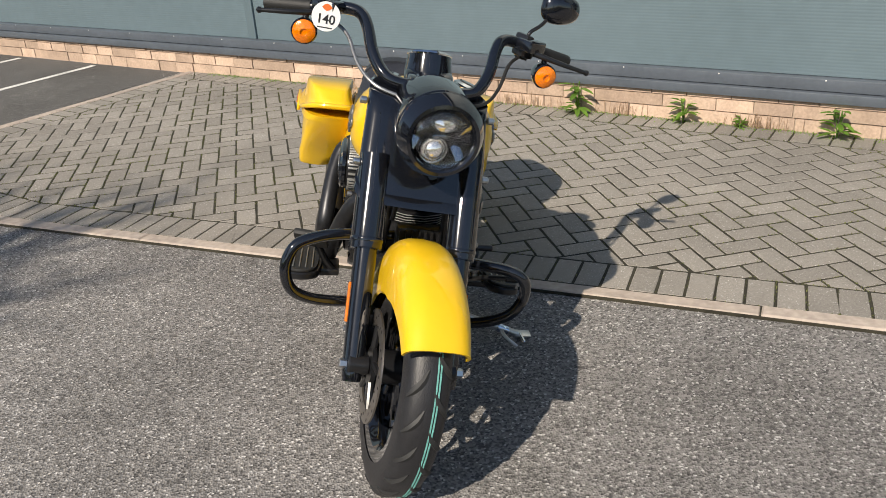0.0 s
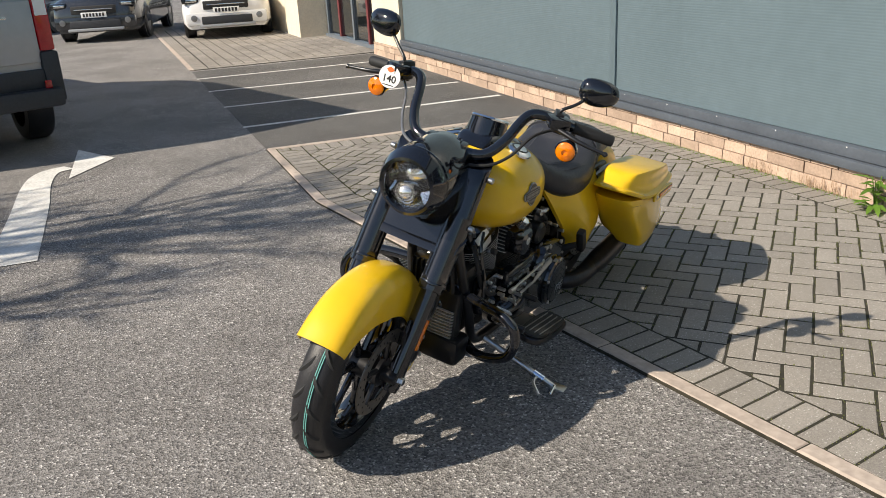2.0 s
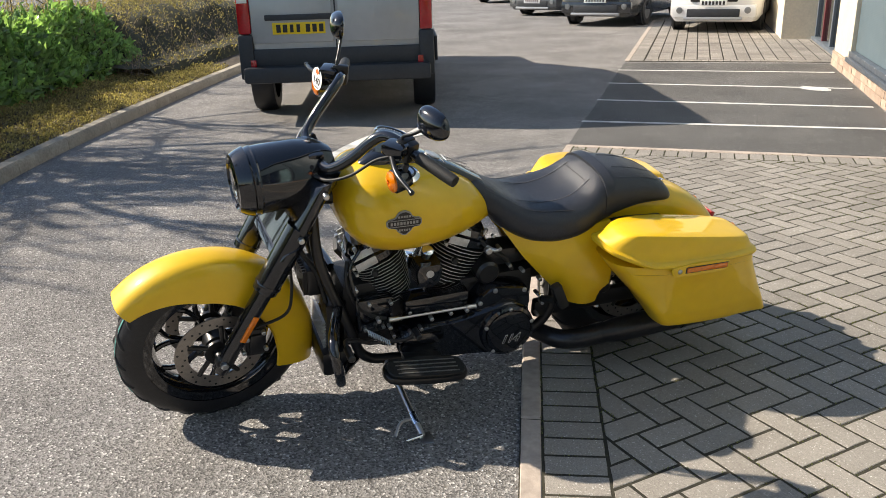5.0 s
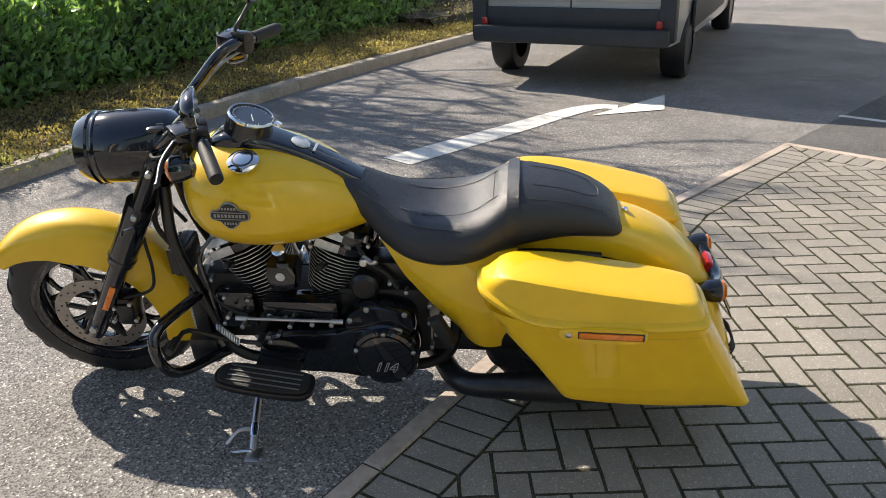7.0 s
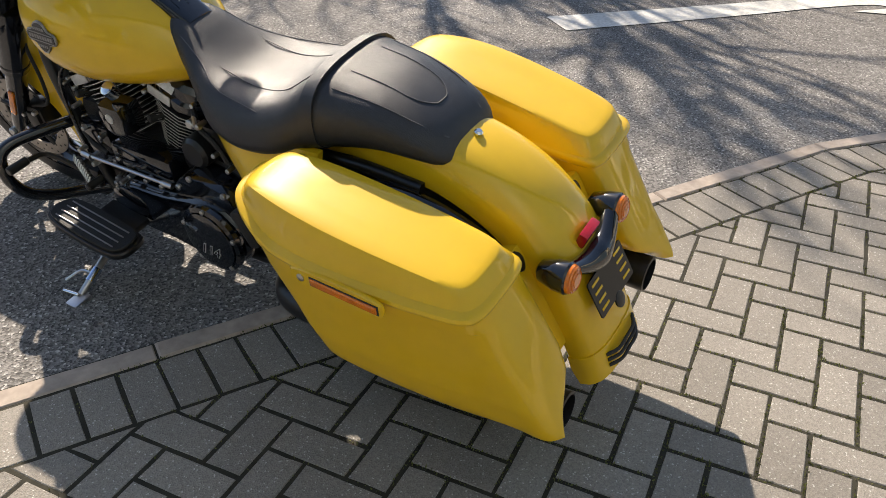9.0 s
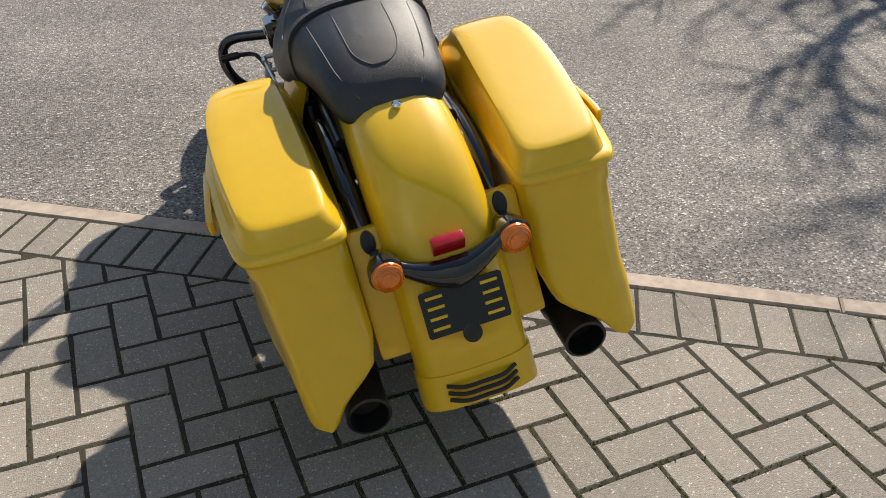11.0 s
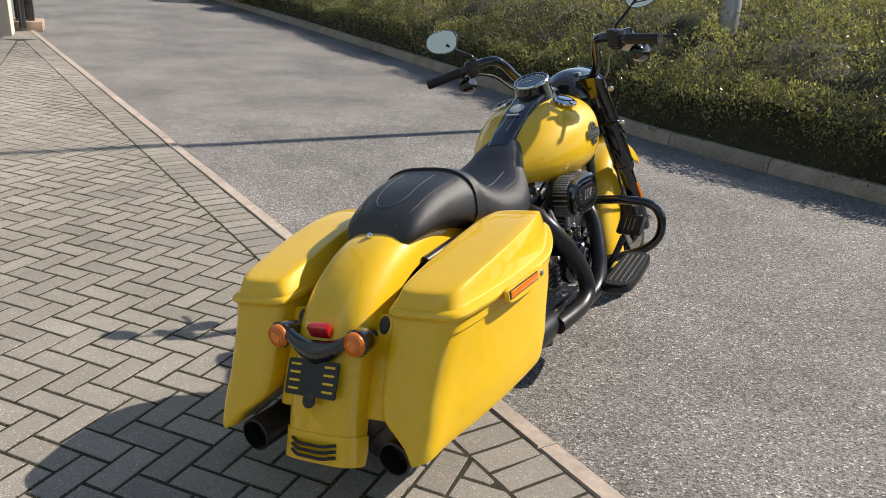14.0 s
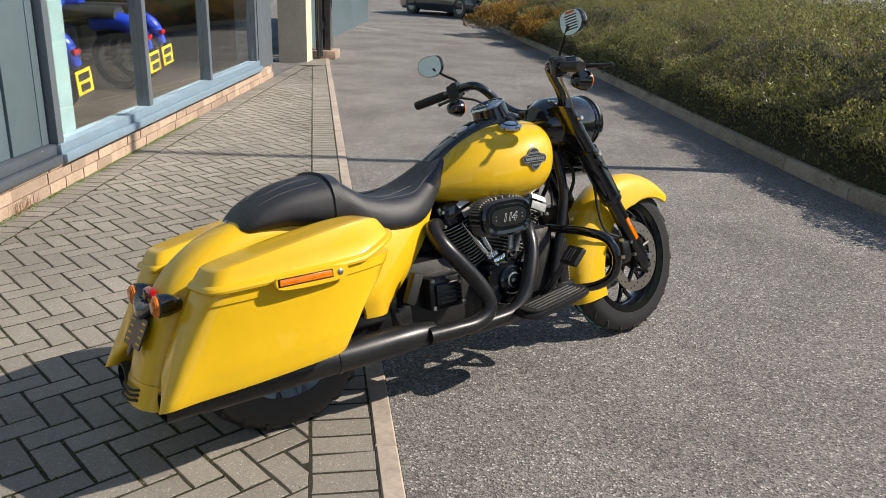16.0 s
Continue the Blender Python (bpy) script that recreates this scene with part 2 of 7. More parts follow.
def part(name, s, material, parent=None, label="", sharp=40):
    """Links a Shape (or vertices and faces) as one mesh object under parent."""
    v, f = (s.v, s.f) if isinstance(s, Shape) else s
    me = bpy.data.meshes.new(name)
    me.from_pydata(v, [], f)
    me.validate()
    bm = bmesh.new()
    bm.from_mesh(me)
    bmesh.ops.recalc_face_normals(bm, faces=bm.faces)
    bm.to_mesh(me)
    bm.free()
    me.shade_smooth()
    me.set_sharp_from_angle(angle=radians(sharp))
    me.materials.append(material)
    ob = new(name, me)
    ob.parent = parent
    if label:
        tagged(ob, label)
    return ob


def empty(name, m, label, category, group="", kind=""):
    e = new(name)
    e.matrix_world = m
    e.empty_display_size = 0.1
    return tagged(e, label, category, group, kind)


def curve_pts(pts, k=6):
    """A smooth line through points (Catmull-Rom), k steps a span."""
    P = [Vector(p) for p in pts]
    if len(P) < 3 or k < 2:
        return P
    P = [P[0] * 2 - P[1]] + P + [P[-1] * 2 - P[-2]]
    out = []
    for i in range(1, len(P) - 2):
        a, b, c, d = P[i - 1:i + 3]
        for j in range(k):
            t = j / k
            out.append(0.5 * (2 * b + (c - a) * t + (2 * a - 5 * b + 4 * c - d) * t * t + (3 * b - a - 3 * c + d) * t ** 3))
    return out + [P[-2]]


def loft(rings, cap0=True, cap1=True, closed=True):
    n = len(rings[0])
    v = [tuple(p) for r in rings for p in r]
    f = []
    for i in range(len(rings) - 1):
        for j in range(n if closed else n - 1):
            a, b = i * n + j, i * n + (j + 1) % n
            f.append((a, b, b + n, a + n))
    if cap0:
        f.append(tuple(reversed(range(n))))
    if cap1:
        f.append(tuple(range((len(rings) - 1) * n, len(rings) * n)))
    return v, f


def tube(pts, r, n=12, k=6, cap=True):
    """A round bar along a smooth line; r is one radius or one a point."""
    P = curve_pts(pts, k)
    rs = [r] * len(P) if not isinstance(r, (list, tuple)) else list(np.interp(np.linspace(0, 1, len(P)), np.linspace(0, 1, len(r)), r))
    rings, up = [], None
    for i, p in enumerate(P):
        d = (P[min(i + 1, len(P) - 1)] - P[max(i - 1, 0)]).normalized()
        if up is None:
            up = d.orthogonal().normalized()
        up = (up - d * up.dot(d)).normalized()
        side = d.cross(up)
        rings.append([p + (up * math.cos(a) + side * math.sin(a)) * rs[i] for a in (2 * math.pi * j / n for j in range(n))])
    return loft(rings, cap, cap)


def frame_to(p, axis, up=(0, 0, 1)):
    """A matrix at p whose z runs along axis and whose y is as near to up as can be."""
    z = Vector(axis).normalized()
    u = Vector(up)
    if abs(z.dot(u.normalized())) > 0.98:
        u = Vector((1, 0, 0))
    y = (u - z * z.dot(u)).normalized()
    x = y.cross(z)
    return Matrix(((x.x, y.x, z.x, p[0]), (x.y, y.y, z.y, p[1]), (x.z, y.z, z.z, p[2]), (0, 0, 0, 1)))


def lathe(profile, m=None, n=24, sx=1, sy=1, cap=True):
    """A turned form: (radius, height) pairs round z, placed by m."""
    rings = [[Vector((max(r, 1e-4) * sx * math.cos(a), max(r, 1e-4) * sy * math.sin(a), h)) for a in (2 * math.pi * j / n for j in range(n))] for r, h in profile]
    v, f = loft(rings, cap, cap)
    return ([tuple(m @ Vector(p)) for p in v], f) if m else (v, f)


def rod(a, b, r, n=12, bev=0.0):
    a, b = Vector(a), Vector(b)
    h = (b - a).length
    bev = min(bev, r * 0.5, h * 0.4)
    pr = [(r - bev, 0), (r, bev), (r, h - bev), (r - bev, h)] if bev else [(r, 0), (r, h)]
    return lathe(pr, frame_to(a, b - a), n)


def box(c, s, bev=0.0, m=None):
    """A box of size s round c, its edges rounded off by bev."""
    bm = bmesh.new()
    bmesh.ops.create_cube(bm, size=1)
    for q in bm.verts:
        q.co = Vector((q.co.x * s[0], q.co.y * s[1], q.co.z * s[2]))
    if bev:
        bmesh.ops.bevel(bm, geom=bm.edges[:], offset=min(bev, min(s) * 0.45), segments=2, profile=0.6, affect="EDGES")
    mm = Matrix.Translation(c) if m is None else m @ Matrix.Translation(c)
    v = [tuple(mm @ q.co) for q in bm.verts]
    bm.verts.index_update()
    f = [tuple(q.index for q in g.verts) for g in bm.faces]
    bm.free()
    return v, f


def chaikin(pts, it=2):
    """Cuts the corners of a closed outline."""
    P = [Vector(p) for p in pts]
    for _ in range(it):
        P = [q for i in range(len(P)) for q in (P[i] * 0.75 + P[(i + 1) % len(P)] * 0.25, P[i] * 0.25 + P[(i + 1) % len(P)] * 0.75)]
    return P


def plate(outline, thick, m=None, bev=0.0):
    """A flat piece: outline (x, y) with thickness along z, edges eased by bev."""
    o = [Vector((p[0], p[1], 0)) for p in outline]
    c = sum(o, Vector()) / len(o)

    def at(k, z):
        return [c + (p - c) * k + Vector((0, 0, z)) for p in o]
    size = max((p - c).length for p in o)
    k = 1 - bev / size if bev else 1
    rings = [at(k, 0), at(1, bev), at(1, thick - bev), at(k, thick)] if bev else [at(1, 0), at(1, thick)]
    v, f = loft(rings)
    return ([tuple(m @ Vector(p)) for p in v], f) if m else (v, f)


def ellipse_ring(x, y0, z0, hw, top, bot, n=28, pw=2.4, flat=0.0):
    """A cross-section in the y-z plane at x: half width hw, up to top and down to bot round (y0, z0)."""
    out = []
    for j in range(n):
        a = 2 * math.pi * j / n
        c, s = math.cos(a), math.sin(a)
        yy = math.copysign(abs(c) ** (2 / pw), c) * hw
        zz = math.copysign(abs(s) ** (2 / pw), s) * (top if s > 0 else bot)
        out.append(Vector((x, y0 + yy, z0 + zz)))
    return out


def interp(x, xs, ys):
    """Smooth values between a few stations; xs rises."""
    if x <= xs[0]:
        return ys[0]
    if x >= xs[-1]:
        return ys[-1]
    i = max(j for j in range(len(xs) - 1) if xs[j] <= x)
    t = (x - xs[i]) / (xs[i + 1] - xs[i])

    def slope(j):
        if j == 0 or j == len(xs) - 1:
            return 0.0 if len(xs) < 3 else ((ys[1] - ys[0]) / (xs[1] - xs[0]) if j == 0 else (ys[-1] - ys[-2]) / (xs[-1] - xs[-2]))
        return (ys[j + 1] - ys[j - 1]) / (xs[j + 1] - xs[j - 1])
    h = xs[i + 1] - xs[i]
    return (2 * t ** 3 - 3 * t * t + 1) * ys[i] + (t ** 3 - 2 * t * t + t) * h * slope(i) + (-2 * t ** 3 + 3 * t * t) * ys[i + 1] + (t ** 3 - t * t) * h * slope(i + 1)


def lettering(name, text, size, material, m, parent, depth=0.0006, shear=0.0, bold=0.0):
    """Raised letters in the built-in font, centred at m, facing its z."""
    cu = bpy.data.curves.new(name, "FONT")
    cu.body, cu.size, cu.extrude, cu.align_x, cu.align_y, cu.shear, cu.offset = text, size, depth, "CENTER", "CENTER", shear, bold
    tmp = bpy.data.objects.new(name, cu)
    me = bpy.data.meshes.new_from_object(tmp)
    bpy.data.objects.remove(tmp)
    me.transform(m)
    me.materials.clear()
    me.materials.append(material)
    ob = new(name, me)
    ob.parent = parent
    return ob


# ---------------------------------------------------------------- the site: w runs along the wall, n towards it
WD, ND = Vector((-0.725, 0.688, 0)), Vector((0.688, 0.725, 0))
WALL = 4.83


def site(w, n, z=0.0):
    return WD * w + ND * n + Vector((0, 0, z))


SITE = Matrix(((WD.x, ND.x, 0, 0), (WD.y, ND.y, 0, 0), (0, 0, 1, 0), (0, 0, 0, 1)))   # mirrors w; boxes only


def sbox(w0, w1, n0, n1, z0, z1, bev=0.0):
    return box(((w0 + w1) / 2, (n0 + n1) / 2, (z0 + z1) / 2), (abs(w1 - w0), abs(n1 - n0), abs(z1 - z0)), bev, SITE)


def structure(name, s, material, label, category, sharp=40):
    return tagged(part(name, s, material, None, "", sharp), label, category, "", "structure")


G = 220
gv = [(x, y, 0) for x in (-G, G) for y in (-G, G)]
ground = structure("ground", (gv, [(0, 2, 3, 1)]), ASPHALT, "grey tarmac yard and access lane with worn aggregate", "tarmac")
# darker, older tarmac of the motorcycle bays, and their painted lines
BAY_START = 5.75
bay = structure("road_bay", shape(sbox(BAY_START, 11.6, 2.0, WALL - 0.02, 0.0, 0.003)), ASPHALT_OLD, "darker patched tarmac of the motorcycle bays", "tarmac")


def strip(a, b, width, material, name, label, z=0.006, wig=0.0):
    a, b = Vector(a), Vector(b)
    d = (b - a).normalized()
    s = d.cross(Vector((0, 0, 1))) * width / 2
    n = max(2, int((b - a).length / 0.4))
    L, R = [], []
    for i in range(n + 1):
        p = a + (b - a) * i / n
        j = 1 + wig * random.uniform(-1, 1)
        L.append(p + s * j + Vector((0, 0, z)))
        R.append(p - s * j + Vector((0, 0, z)))
    v = [tuple(q) for q in L + R]
    f = [(i, i + 1, n + 2 + i, n + 1 + i) for i in range(n)]
    return structure(name, (v, f), material, label, "road marking")


for w0, w1 in ((6.86, 6.85), (8.15, 8.0), (9.45, 9.25), (10.72, 10.65)):
    strip(site(w0, 1.98), site(w1, 4.75), 0.07, PAINT_LINE, "bay_line", "thin white painted line between motorcycle bays", wig=0.08)
cov = structure("bay_marking", (lathe([(0.2, 0.0), (0.2, 0.002)], Matrix.Translation(site(9.2, 4.35, 0.005)), 24, 1, 0.6)), PAINT_LINE, "white oval painted at the head of a bay", "road marking")

# the painted turning arrow on the lane
arrow = Shape()
stem = [Vector(p) for p in ((-2.58, 2.68, 0), (-3.4, 3.5, 0), (-3.9, 3.98, 0), (-4.15, 4.3, 0), (-4.13, 4.5, 0))]
stem = curve_pts(stem, 5)
lv, rv = [], []
for i, p in enumerate(stem):
    d = (stem[min(i + 1, len(stem) - 1)] - stem[max(i - 1, 0)]).normalized()
    s = Vector((-d.y, d.x, 0)) * (0.135 - 0.06 * i / len(stem))
    lv.append(tuple(p + s + Vector((0, 0, 0.005))))
    rv.append(tuple(p - s + Vector((0, 0, 0.005))))
ns = len(stem)
arrow.add((lv + rv, [(i, i + 1, ns + i + 1, ns + i) for i in range(ns - 1)]))
arrow.add(([(-3.82, 4.22, 0.006), (-3.98, 4.86, 0.006), (-4.58, 5.02, 0.006)], [(0, 1, 2)]))
structure("arrow_marking", arrow, PAINT_LINE, "worn white bent arrow painted on the lane", "road marking")
strip((18.3, -8.6, 0), (14.8, -8.15, 0), 0.12, PAINT_WORN, "lane_marking", "faded white lane marking far down the lane", wig=0.2)

# ---------------------------------------------------------------- block paving
FAR_END = Vector((11.6, -4.31, 0))
EDGE = [Vector(p) for p in ((9.047, -2.663, 0), (-1.51, 4.17, 0), (-2.79, 5.39, 0))] + [site(5.66, WALL), site(-8.4, WALL)]


def inset(poly, widths):
    """Moves each side of a convex clockwise outline inwards."""
    n = len(poly)
    lines = []
    for i in range(n):
        a, b = poly[i], poly[(i + 1) % n]
        d = (b - a).normalized()
        lines.append((a + Vector((d.y, -d.x, 0)) * widths[i], d))
    out = []
    for i in range(n):
        (p, d), (q, e) = lines[i - 1], lines[i]
        k = (q - p).cross(e).z / d.cross(e).z
        out.append(p + d * k)
    return out


def clip(poly, region):
    """The part of poly inside a convex clockwise region."""
    for i in range(len(region)):
        a, b = region[i], region[(i + 1) % len(region)]
        d = b - a
        nrm = Vector((d.y, -d.x, 0))
        out = []
        for j in range(len(poly)):
            p, q = poly[j], poly[(j + 1) % len(poly)]
            sp, sq = (p - a).dot(nrm), (q - a).dot(nrm)
            if sp >= 0:
                out.append(p)
            if (sp >= 0) != (sq >= 0):
                out.append(p + (q - p) * (sp / (sp - sq)))
        poly = out
        if len(poly) < 3:
            return []
    return poly


pavement = structure("pavement", plate([(p.x, p.y) for p in EDGE], 0.0122), BED, "grey concrete block paving laid in herringbone with mossy joints", "paving")
BLOCK_TOP = 0.014


def shrink(poly, d):
    """A convex outline with every side moved in by d."""
    area = sum(poly[k].x * poly[(k + 1) % len(poly)].y - poly[(k + 1) % len(poly)].x * poly[k].y for k in range(len(poly)))
    n = len(poly)
    sgn = 1 if area < 0 else -1
    lines = []
    for i in range(n):
        a, b = poly[i], poly[(i + 1) % n]
        e = (b - a).normalized()
        lines.append((a + Vector((e.y, -e.x, 0)) * d * sgn, e))
    out = []
    for i in range(n):
        (p, e), (q, g) = lines[i - 1], lines[i]
        den = e.cross(g).z
        out.append(p + e * ((q - p).cross(g).z / den) if abs(den) > 0.08 else poly[i].copy())
    return out


def block_vf(poly, jt=0.0050, top=BLOCK_TOP, bot=0.001, ch=0.0022, lift=0.0, worn=0.0):
    """A paving block: chamfered top, sides slightly uneven where worn."""
    jog = [Vector((random.uniform(-worn, worn), random.uniform(-worn, worn), 0)) for _ in range(2 * len(poly))]
    tilt = (random.uniform(-worn, worn) * 3, random.uniform(-worn, worn) * 3)
    mid = sum(poly, Vector()) / len(poly)

    def ring(d, z):
        q = shrink(poly, d)
        out = []
        for i, p in enumerate(q):
            out.append(p + jog[2 * i])
            if worn:
                out.append((p + q[(i + 1) % len(q)]) / 2 + jog[2 * i + 1])
        return [p + Vector((0, 0, z + (tilt[0] * (p.x - mid.x) + tilt[1] * (p.y - mid.y) if z > bot else 0))) for p in out]
    return loft([ring(jt, bot), ring(jt, top - ch + lift), ring(jt + ch, top + lift)], False, True)


EDGE_W, SOLDIER = 0.075, 0.205
field = inset(EDGE, [EDGE_W + SOLDIER] * 3 + [SOLDIER, SOLDIER])
HB = radians(0.8)
ux, uy = Vector((math.cos(HB), math.sin(HB), 0)), Vector((-math.sin(HB), math.cos(HB), 0))
blocks = []                       # outlines of all blocks
U = 0.1025
ORIGIN = (ux * 0.41 + uy * 2.05) * U
for i in range(-60, 140):
    for j in range(-80, 100):
        r = (i - j) % 4
        o = ORIGIN + ux * (i * U) + uy * (j * U)
        if r == 0:
            q = [o, o + ux * 2 * U, o + ux * 2 * U + uy * U, o + uy * U]
        elif r == 3:
            q = [o, o + ux * U, o + ux * U + uy * 2 * U, o + uy * 2 * U]
        else:
            continue
        mid = sum(q, Vector()) / 4
        if not (-4 < mid.x < 13 and -6 < mid.y < 9):
            continue
        c = clip(list(reversed(q)), field)
        if len(c) >= 3:
            area = abs(sum(c[k].x * c[(k + 1) % len(c)].y - c[(k + 1) % len(c)].x * c[k].y for k in range(len(c)))) / 2
            c = [c[k] for k in range(len(c)) if (c[k] - c[k - 1]).length > 0.012]
            if area > 0.0012 and len(c) >= 3:
                blocks.append(c)
outer = inset(EDGE, [EDGE_W] * 3 + [0.0, 0.02])
for s in range(4):                # border course, laid square to each edge
    a, b = outer[s], outer[s + 1]
    fa, fb = field[s], field[s + 1]
    d = (b - a).normalized()
    nrm = Vector((d.y, -d.x, 0))
    n = int((b - a).length / 0.103)
    band = [a, b, fb, fa]
    for k in range(n):
        p = a + d * (k * (b - a).length / n)
        q = [p, p + d * (b - a).length / n, p + d * (b - a).length / n + nrm * SOLDIER, p + nrm * SOLDIER]
        c = clip(q, band)
        if len(c) >= 3:
            blocks.append(c)


def near(p):
    """How far a block lies from the stretch beside the motorcycle."""
    return math.hypot(p.x - 0.75, p.y - 3.6)


blocks.sort(key=lambda c: near(sum(c, Vector()) / len(c)))


def lay_blocks():
    """The nearest blocks as single pieces, the rest joined."""
    rest = Shape()
    for k, c in enumerate(blocks):
        lift = random.uniform(-0.0006, 0.0008)
        if k < 300:
            part("paving_block", block_vf(c, lift=lift, worn=0.0014), PAVER, pavement)
        else:
            rest.add(block_vf(c, lift=lift, worn=0.0014))
    tagged(part("paving_blocks", rest, PAVER, pavement), kind="stuff")
    runs = [(EDGE[s], EDGE[s + 1], outer[s], outer[s + 1]) for s in range(3)]
    runs.append((FAR_END, EDGE[0], FAR_END + (outer[0] - EDGE[0]), outer[0]))
    for a, b, a2, b2 in runs:     # concrete edging strips
        n = max(1, round((b - a).length / 0.915))
        for k in range(n):
            t0, t1 = k / n, (k + 1) / n
            q = [a.lerp(b, t0), a.lerp(b, t1), a2.lerp(b2, t1), a2.lerp(b2, t0)]
            part("edging_strip", block_vf(q, 0.002, 0.018, -0.002, 0.006, random.uniform(-0.002, 0.002)), EDGING, pavement)


tail_end = [EDGE[0], EDGE[4], FAR_END]
structure("pavement_end", plate([(p.x, p.y) for p in tail_end], 0.013), PAVER, "narrow far end of the block paving beside the wall", "paving")
MOSS = leafy(mat("joint_moss", (0.105, 0.115, 0.038), 0.9, noise_amt=0.5, noise_scale=4, rand=0.5), 0.2)


def joint_places(rng, n):
    """Places along the joints of the nearer blocks, gathered in patches."""
    P = []
    while len(P) < n:
        c = blocks[int(rng.integers(0, min(1500, len(blocks))))]
        i = int(rng.integers(0, len(c)))
        p = c[i].lerp(c[(i + 1) % len(c)], float(rng.uniform(0, 1)))
        if noise.noise(p * 1.3) + 0.35 * noise.noise(p * 7.0) > rng.normal() * 0.25:
            P.append((p.x + rng.normal() * 0.0022, p.y + rng.normal() * 0.0022, 0.0115))
    return np.array(P), np.tile((0, 0, 0.9), (n, 1))


# second paved apron by the doors: pattern too far off to part
apron = structure("pavement_apron", shape(sbox(11.75, 20, 2.05, 5.3, 0.0, 0.004)), BED, "distant block-paved apron in front of the doors", "paving")


def lay_apron():
    s = Shape()
    for i in range(27):
        for j in range(16):
            w, n = 11.97 + i * 0.3, 2.28 + j * 0.19
            if n + 0.18 < 5.2:
                s.add(sbox(w + 0.01, w + 0.29, n + 0.01, n + 0.18, 0.002, 0.010))
    for i in range(80):
        s.add(sbox(11.77 + i * 0.103, 11.865 + i * 0.103, 2.06, 2.26, 0.002, 0.011))
    for j in range(28):
        s.add(sbox(11.77, 11.96, 2.28 + j * 0.103, 2.375 + j * 0.103, 0.002, 0.010))
    tagged(part("paving_blocks", s, PAVER, apron), kind="stuff")
    part("edging_strip", shape(sbox(11.75, 20, 1.99, 2.055, 0, 0.013)), EDGING, apron)


# ---------------------------------------------------------------- the building
H = 5.6
wall = structure("wall_showroom", shape(sbox(-0.72, 10.3, WALL + 0.08, WALL + 0.3, 0.28, H)), PANEL, "grey-blue ribbed metal cladding of the showroom wall", "wall")
# ribs of the cladding, one mesh a panel
RIB = 0.018


def panel(w0, w1, z0, z1):
    v, f = [], []
    nz = int((z1 - z0) / RIB)
    for k in range(nz):
        z = z0 + k * RIB
        for dz, dn in ((0.0, 0.0), (0.003, -0.0004), (RIB - 0.006, -0.0004), (RIB - 0.003, 0.0)):
            for w in (w0, w1):
                v.append(tuple(site(w, WALL + 0.074 + dn, z + dz)))
    for k in range(nz * 4 - 1):
        f.append((2 * k, 2 * k + 1, 2 * k + 3, 2 * k + 2))
    return v, f


for w0, w1 in ((-0.30, 4.855), (4.945, 10.28)):
    for z0, z1 in ((0.318, 1.172), (1.188, 2.9), (2.916, 4.6)):
        part("cladding_panel", panel(w0, w1, z0, z1), PANEL, wall, "", 20)
for z in (1.18, 2.908):
    part("panel_joint", shape(sbox(-0.45, 10.28, WALL + 0.0775, WALL + 0.08, z - 0.009, z + 0.009)), INK, wall, "dark horizontal joint between panels")
for w in (4.9, -0.70):
    part("trim_strip", shape(sbox(w - 0.042, w + 0.042, WALL + 0.055, WALL + 0.08, 0.318, H, 0.004)), PANEL, wall, "flat grey-blue cover strip")
part("end_panel", shape(sbox(-0.655, -0.31, WALL + 0.058, WALL + 0.08, 0.318, H, 0.004)), PANEL, wall, "smooth grey-blue end panel")
flash = Shape()
flash.add(sbox(-0.74, 10.32, WALL + 0.006, WALL + 0.08, 0.250, 0.316, 0.004))
flash.add(sbox(-0.74, 10.32, WALL - 0.030, WALL + 0.06, 0.192, 0.246, 0.006))
part("flashing", flash, FLASH, wall, "dark grey folded base flashing")
riv = Shape()
for k in range(19):
    riv.add(lathe([(0.0045, 0), (0.003, 0.004)], frame_to(site(-0.55 + k * 0.575, WALL + 0.006, 0.309), -ND), 8))
part("rivets", riv, WHITE, wall)
base = structure("wall_plinth", shape(sbox(-6.85, 11.6, WALL + 0.012, WALL + 0.3, -0.05, 0.190)), MORTAR, "low plinth of buff brick under the cladding", "wall")


def lay_bricks():
    far = Shape()
    for row, (z0, z1) in enumerate(((0.0, 0.084), (0.091, 0.160), (0.166, 0.189))):
        w = -6.85 + row * 0.13
        while w < 11.55:
            ln = random.choice((0.215, 0.215, 0.26, 0.32, 0.44))
            e = min(w + ln, 11.59)
            pr = random.uniform(-0.004, 0.004)
            vf = sbox(w + 0.004, e - 0.004, WALL - 0.002 + pr, WALL + 0.05, z0, z1)
            if -3 < w < 8:
                part("brick", vf, BRICK, base)
            else:
                far.add(vf)
            w = e
    tagged(part("bricks", far, BRICK, base), kind="stuff")


# showroom window
win = empty("window_1", Matrix.Identity(4), "large showroom window in grey-blue frame with motorcycles behind", "window", "", "structure")
part("window_sill", shape(sbox(-6.1, -0.76, WALL - 0.05, WALL + 0.14, 0.190, 0.248, 0.008), sbox(-6.1, -0.76, WALL - 0.015, WALL + 0.14, 0.248, 0.312, 0.008)), SILL, win, "pale blue-grey painted sill")
for w in (-0.80, -2.42, -4.12, -6.04):
    part("mullion", shape(sbox(w - 0.04, w + 0.04, WALL + 0.0, WALL + 0.12, 0.312, 3.2, 0.006)), TRIM, win)
part("jamb", shape(sbox(-6.85, -6.12, WALL + 0.0, WALL + 0.3, 0.192, H, 0.006)), TRIM, win, "grey-blue end pier")
part("head", shape(sbox(-6.12, -0.76, WALL + 0.02, WALL + 0.3, 3.2, H)), PANEL, win)
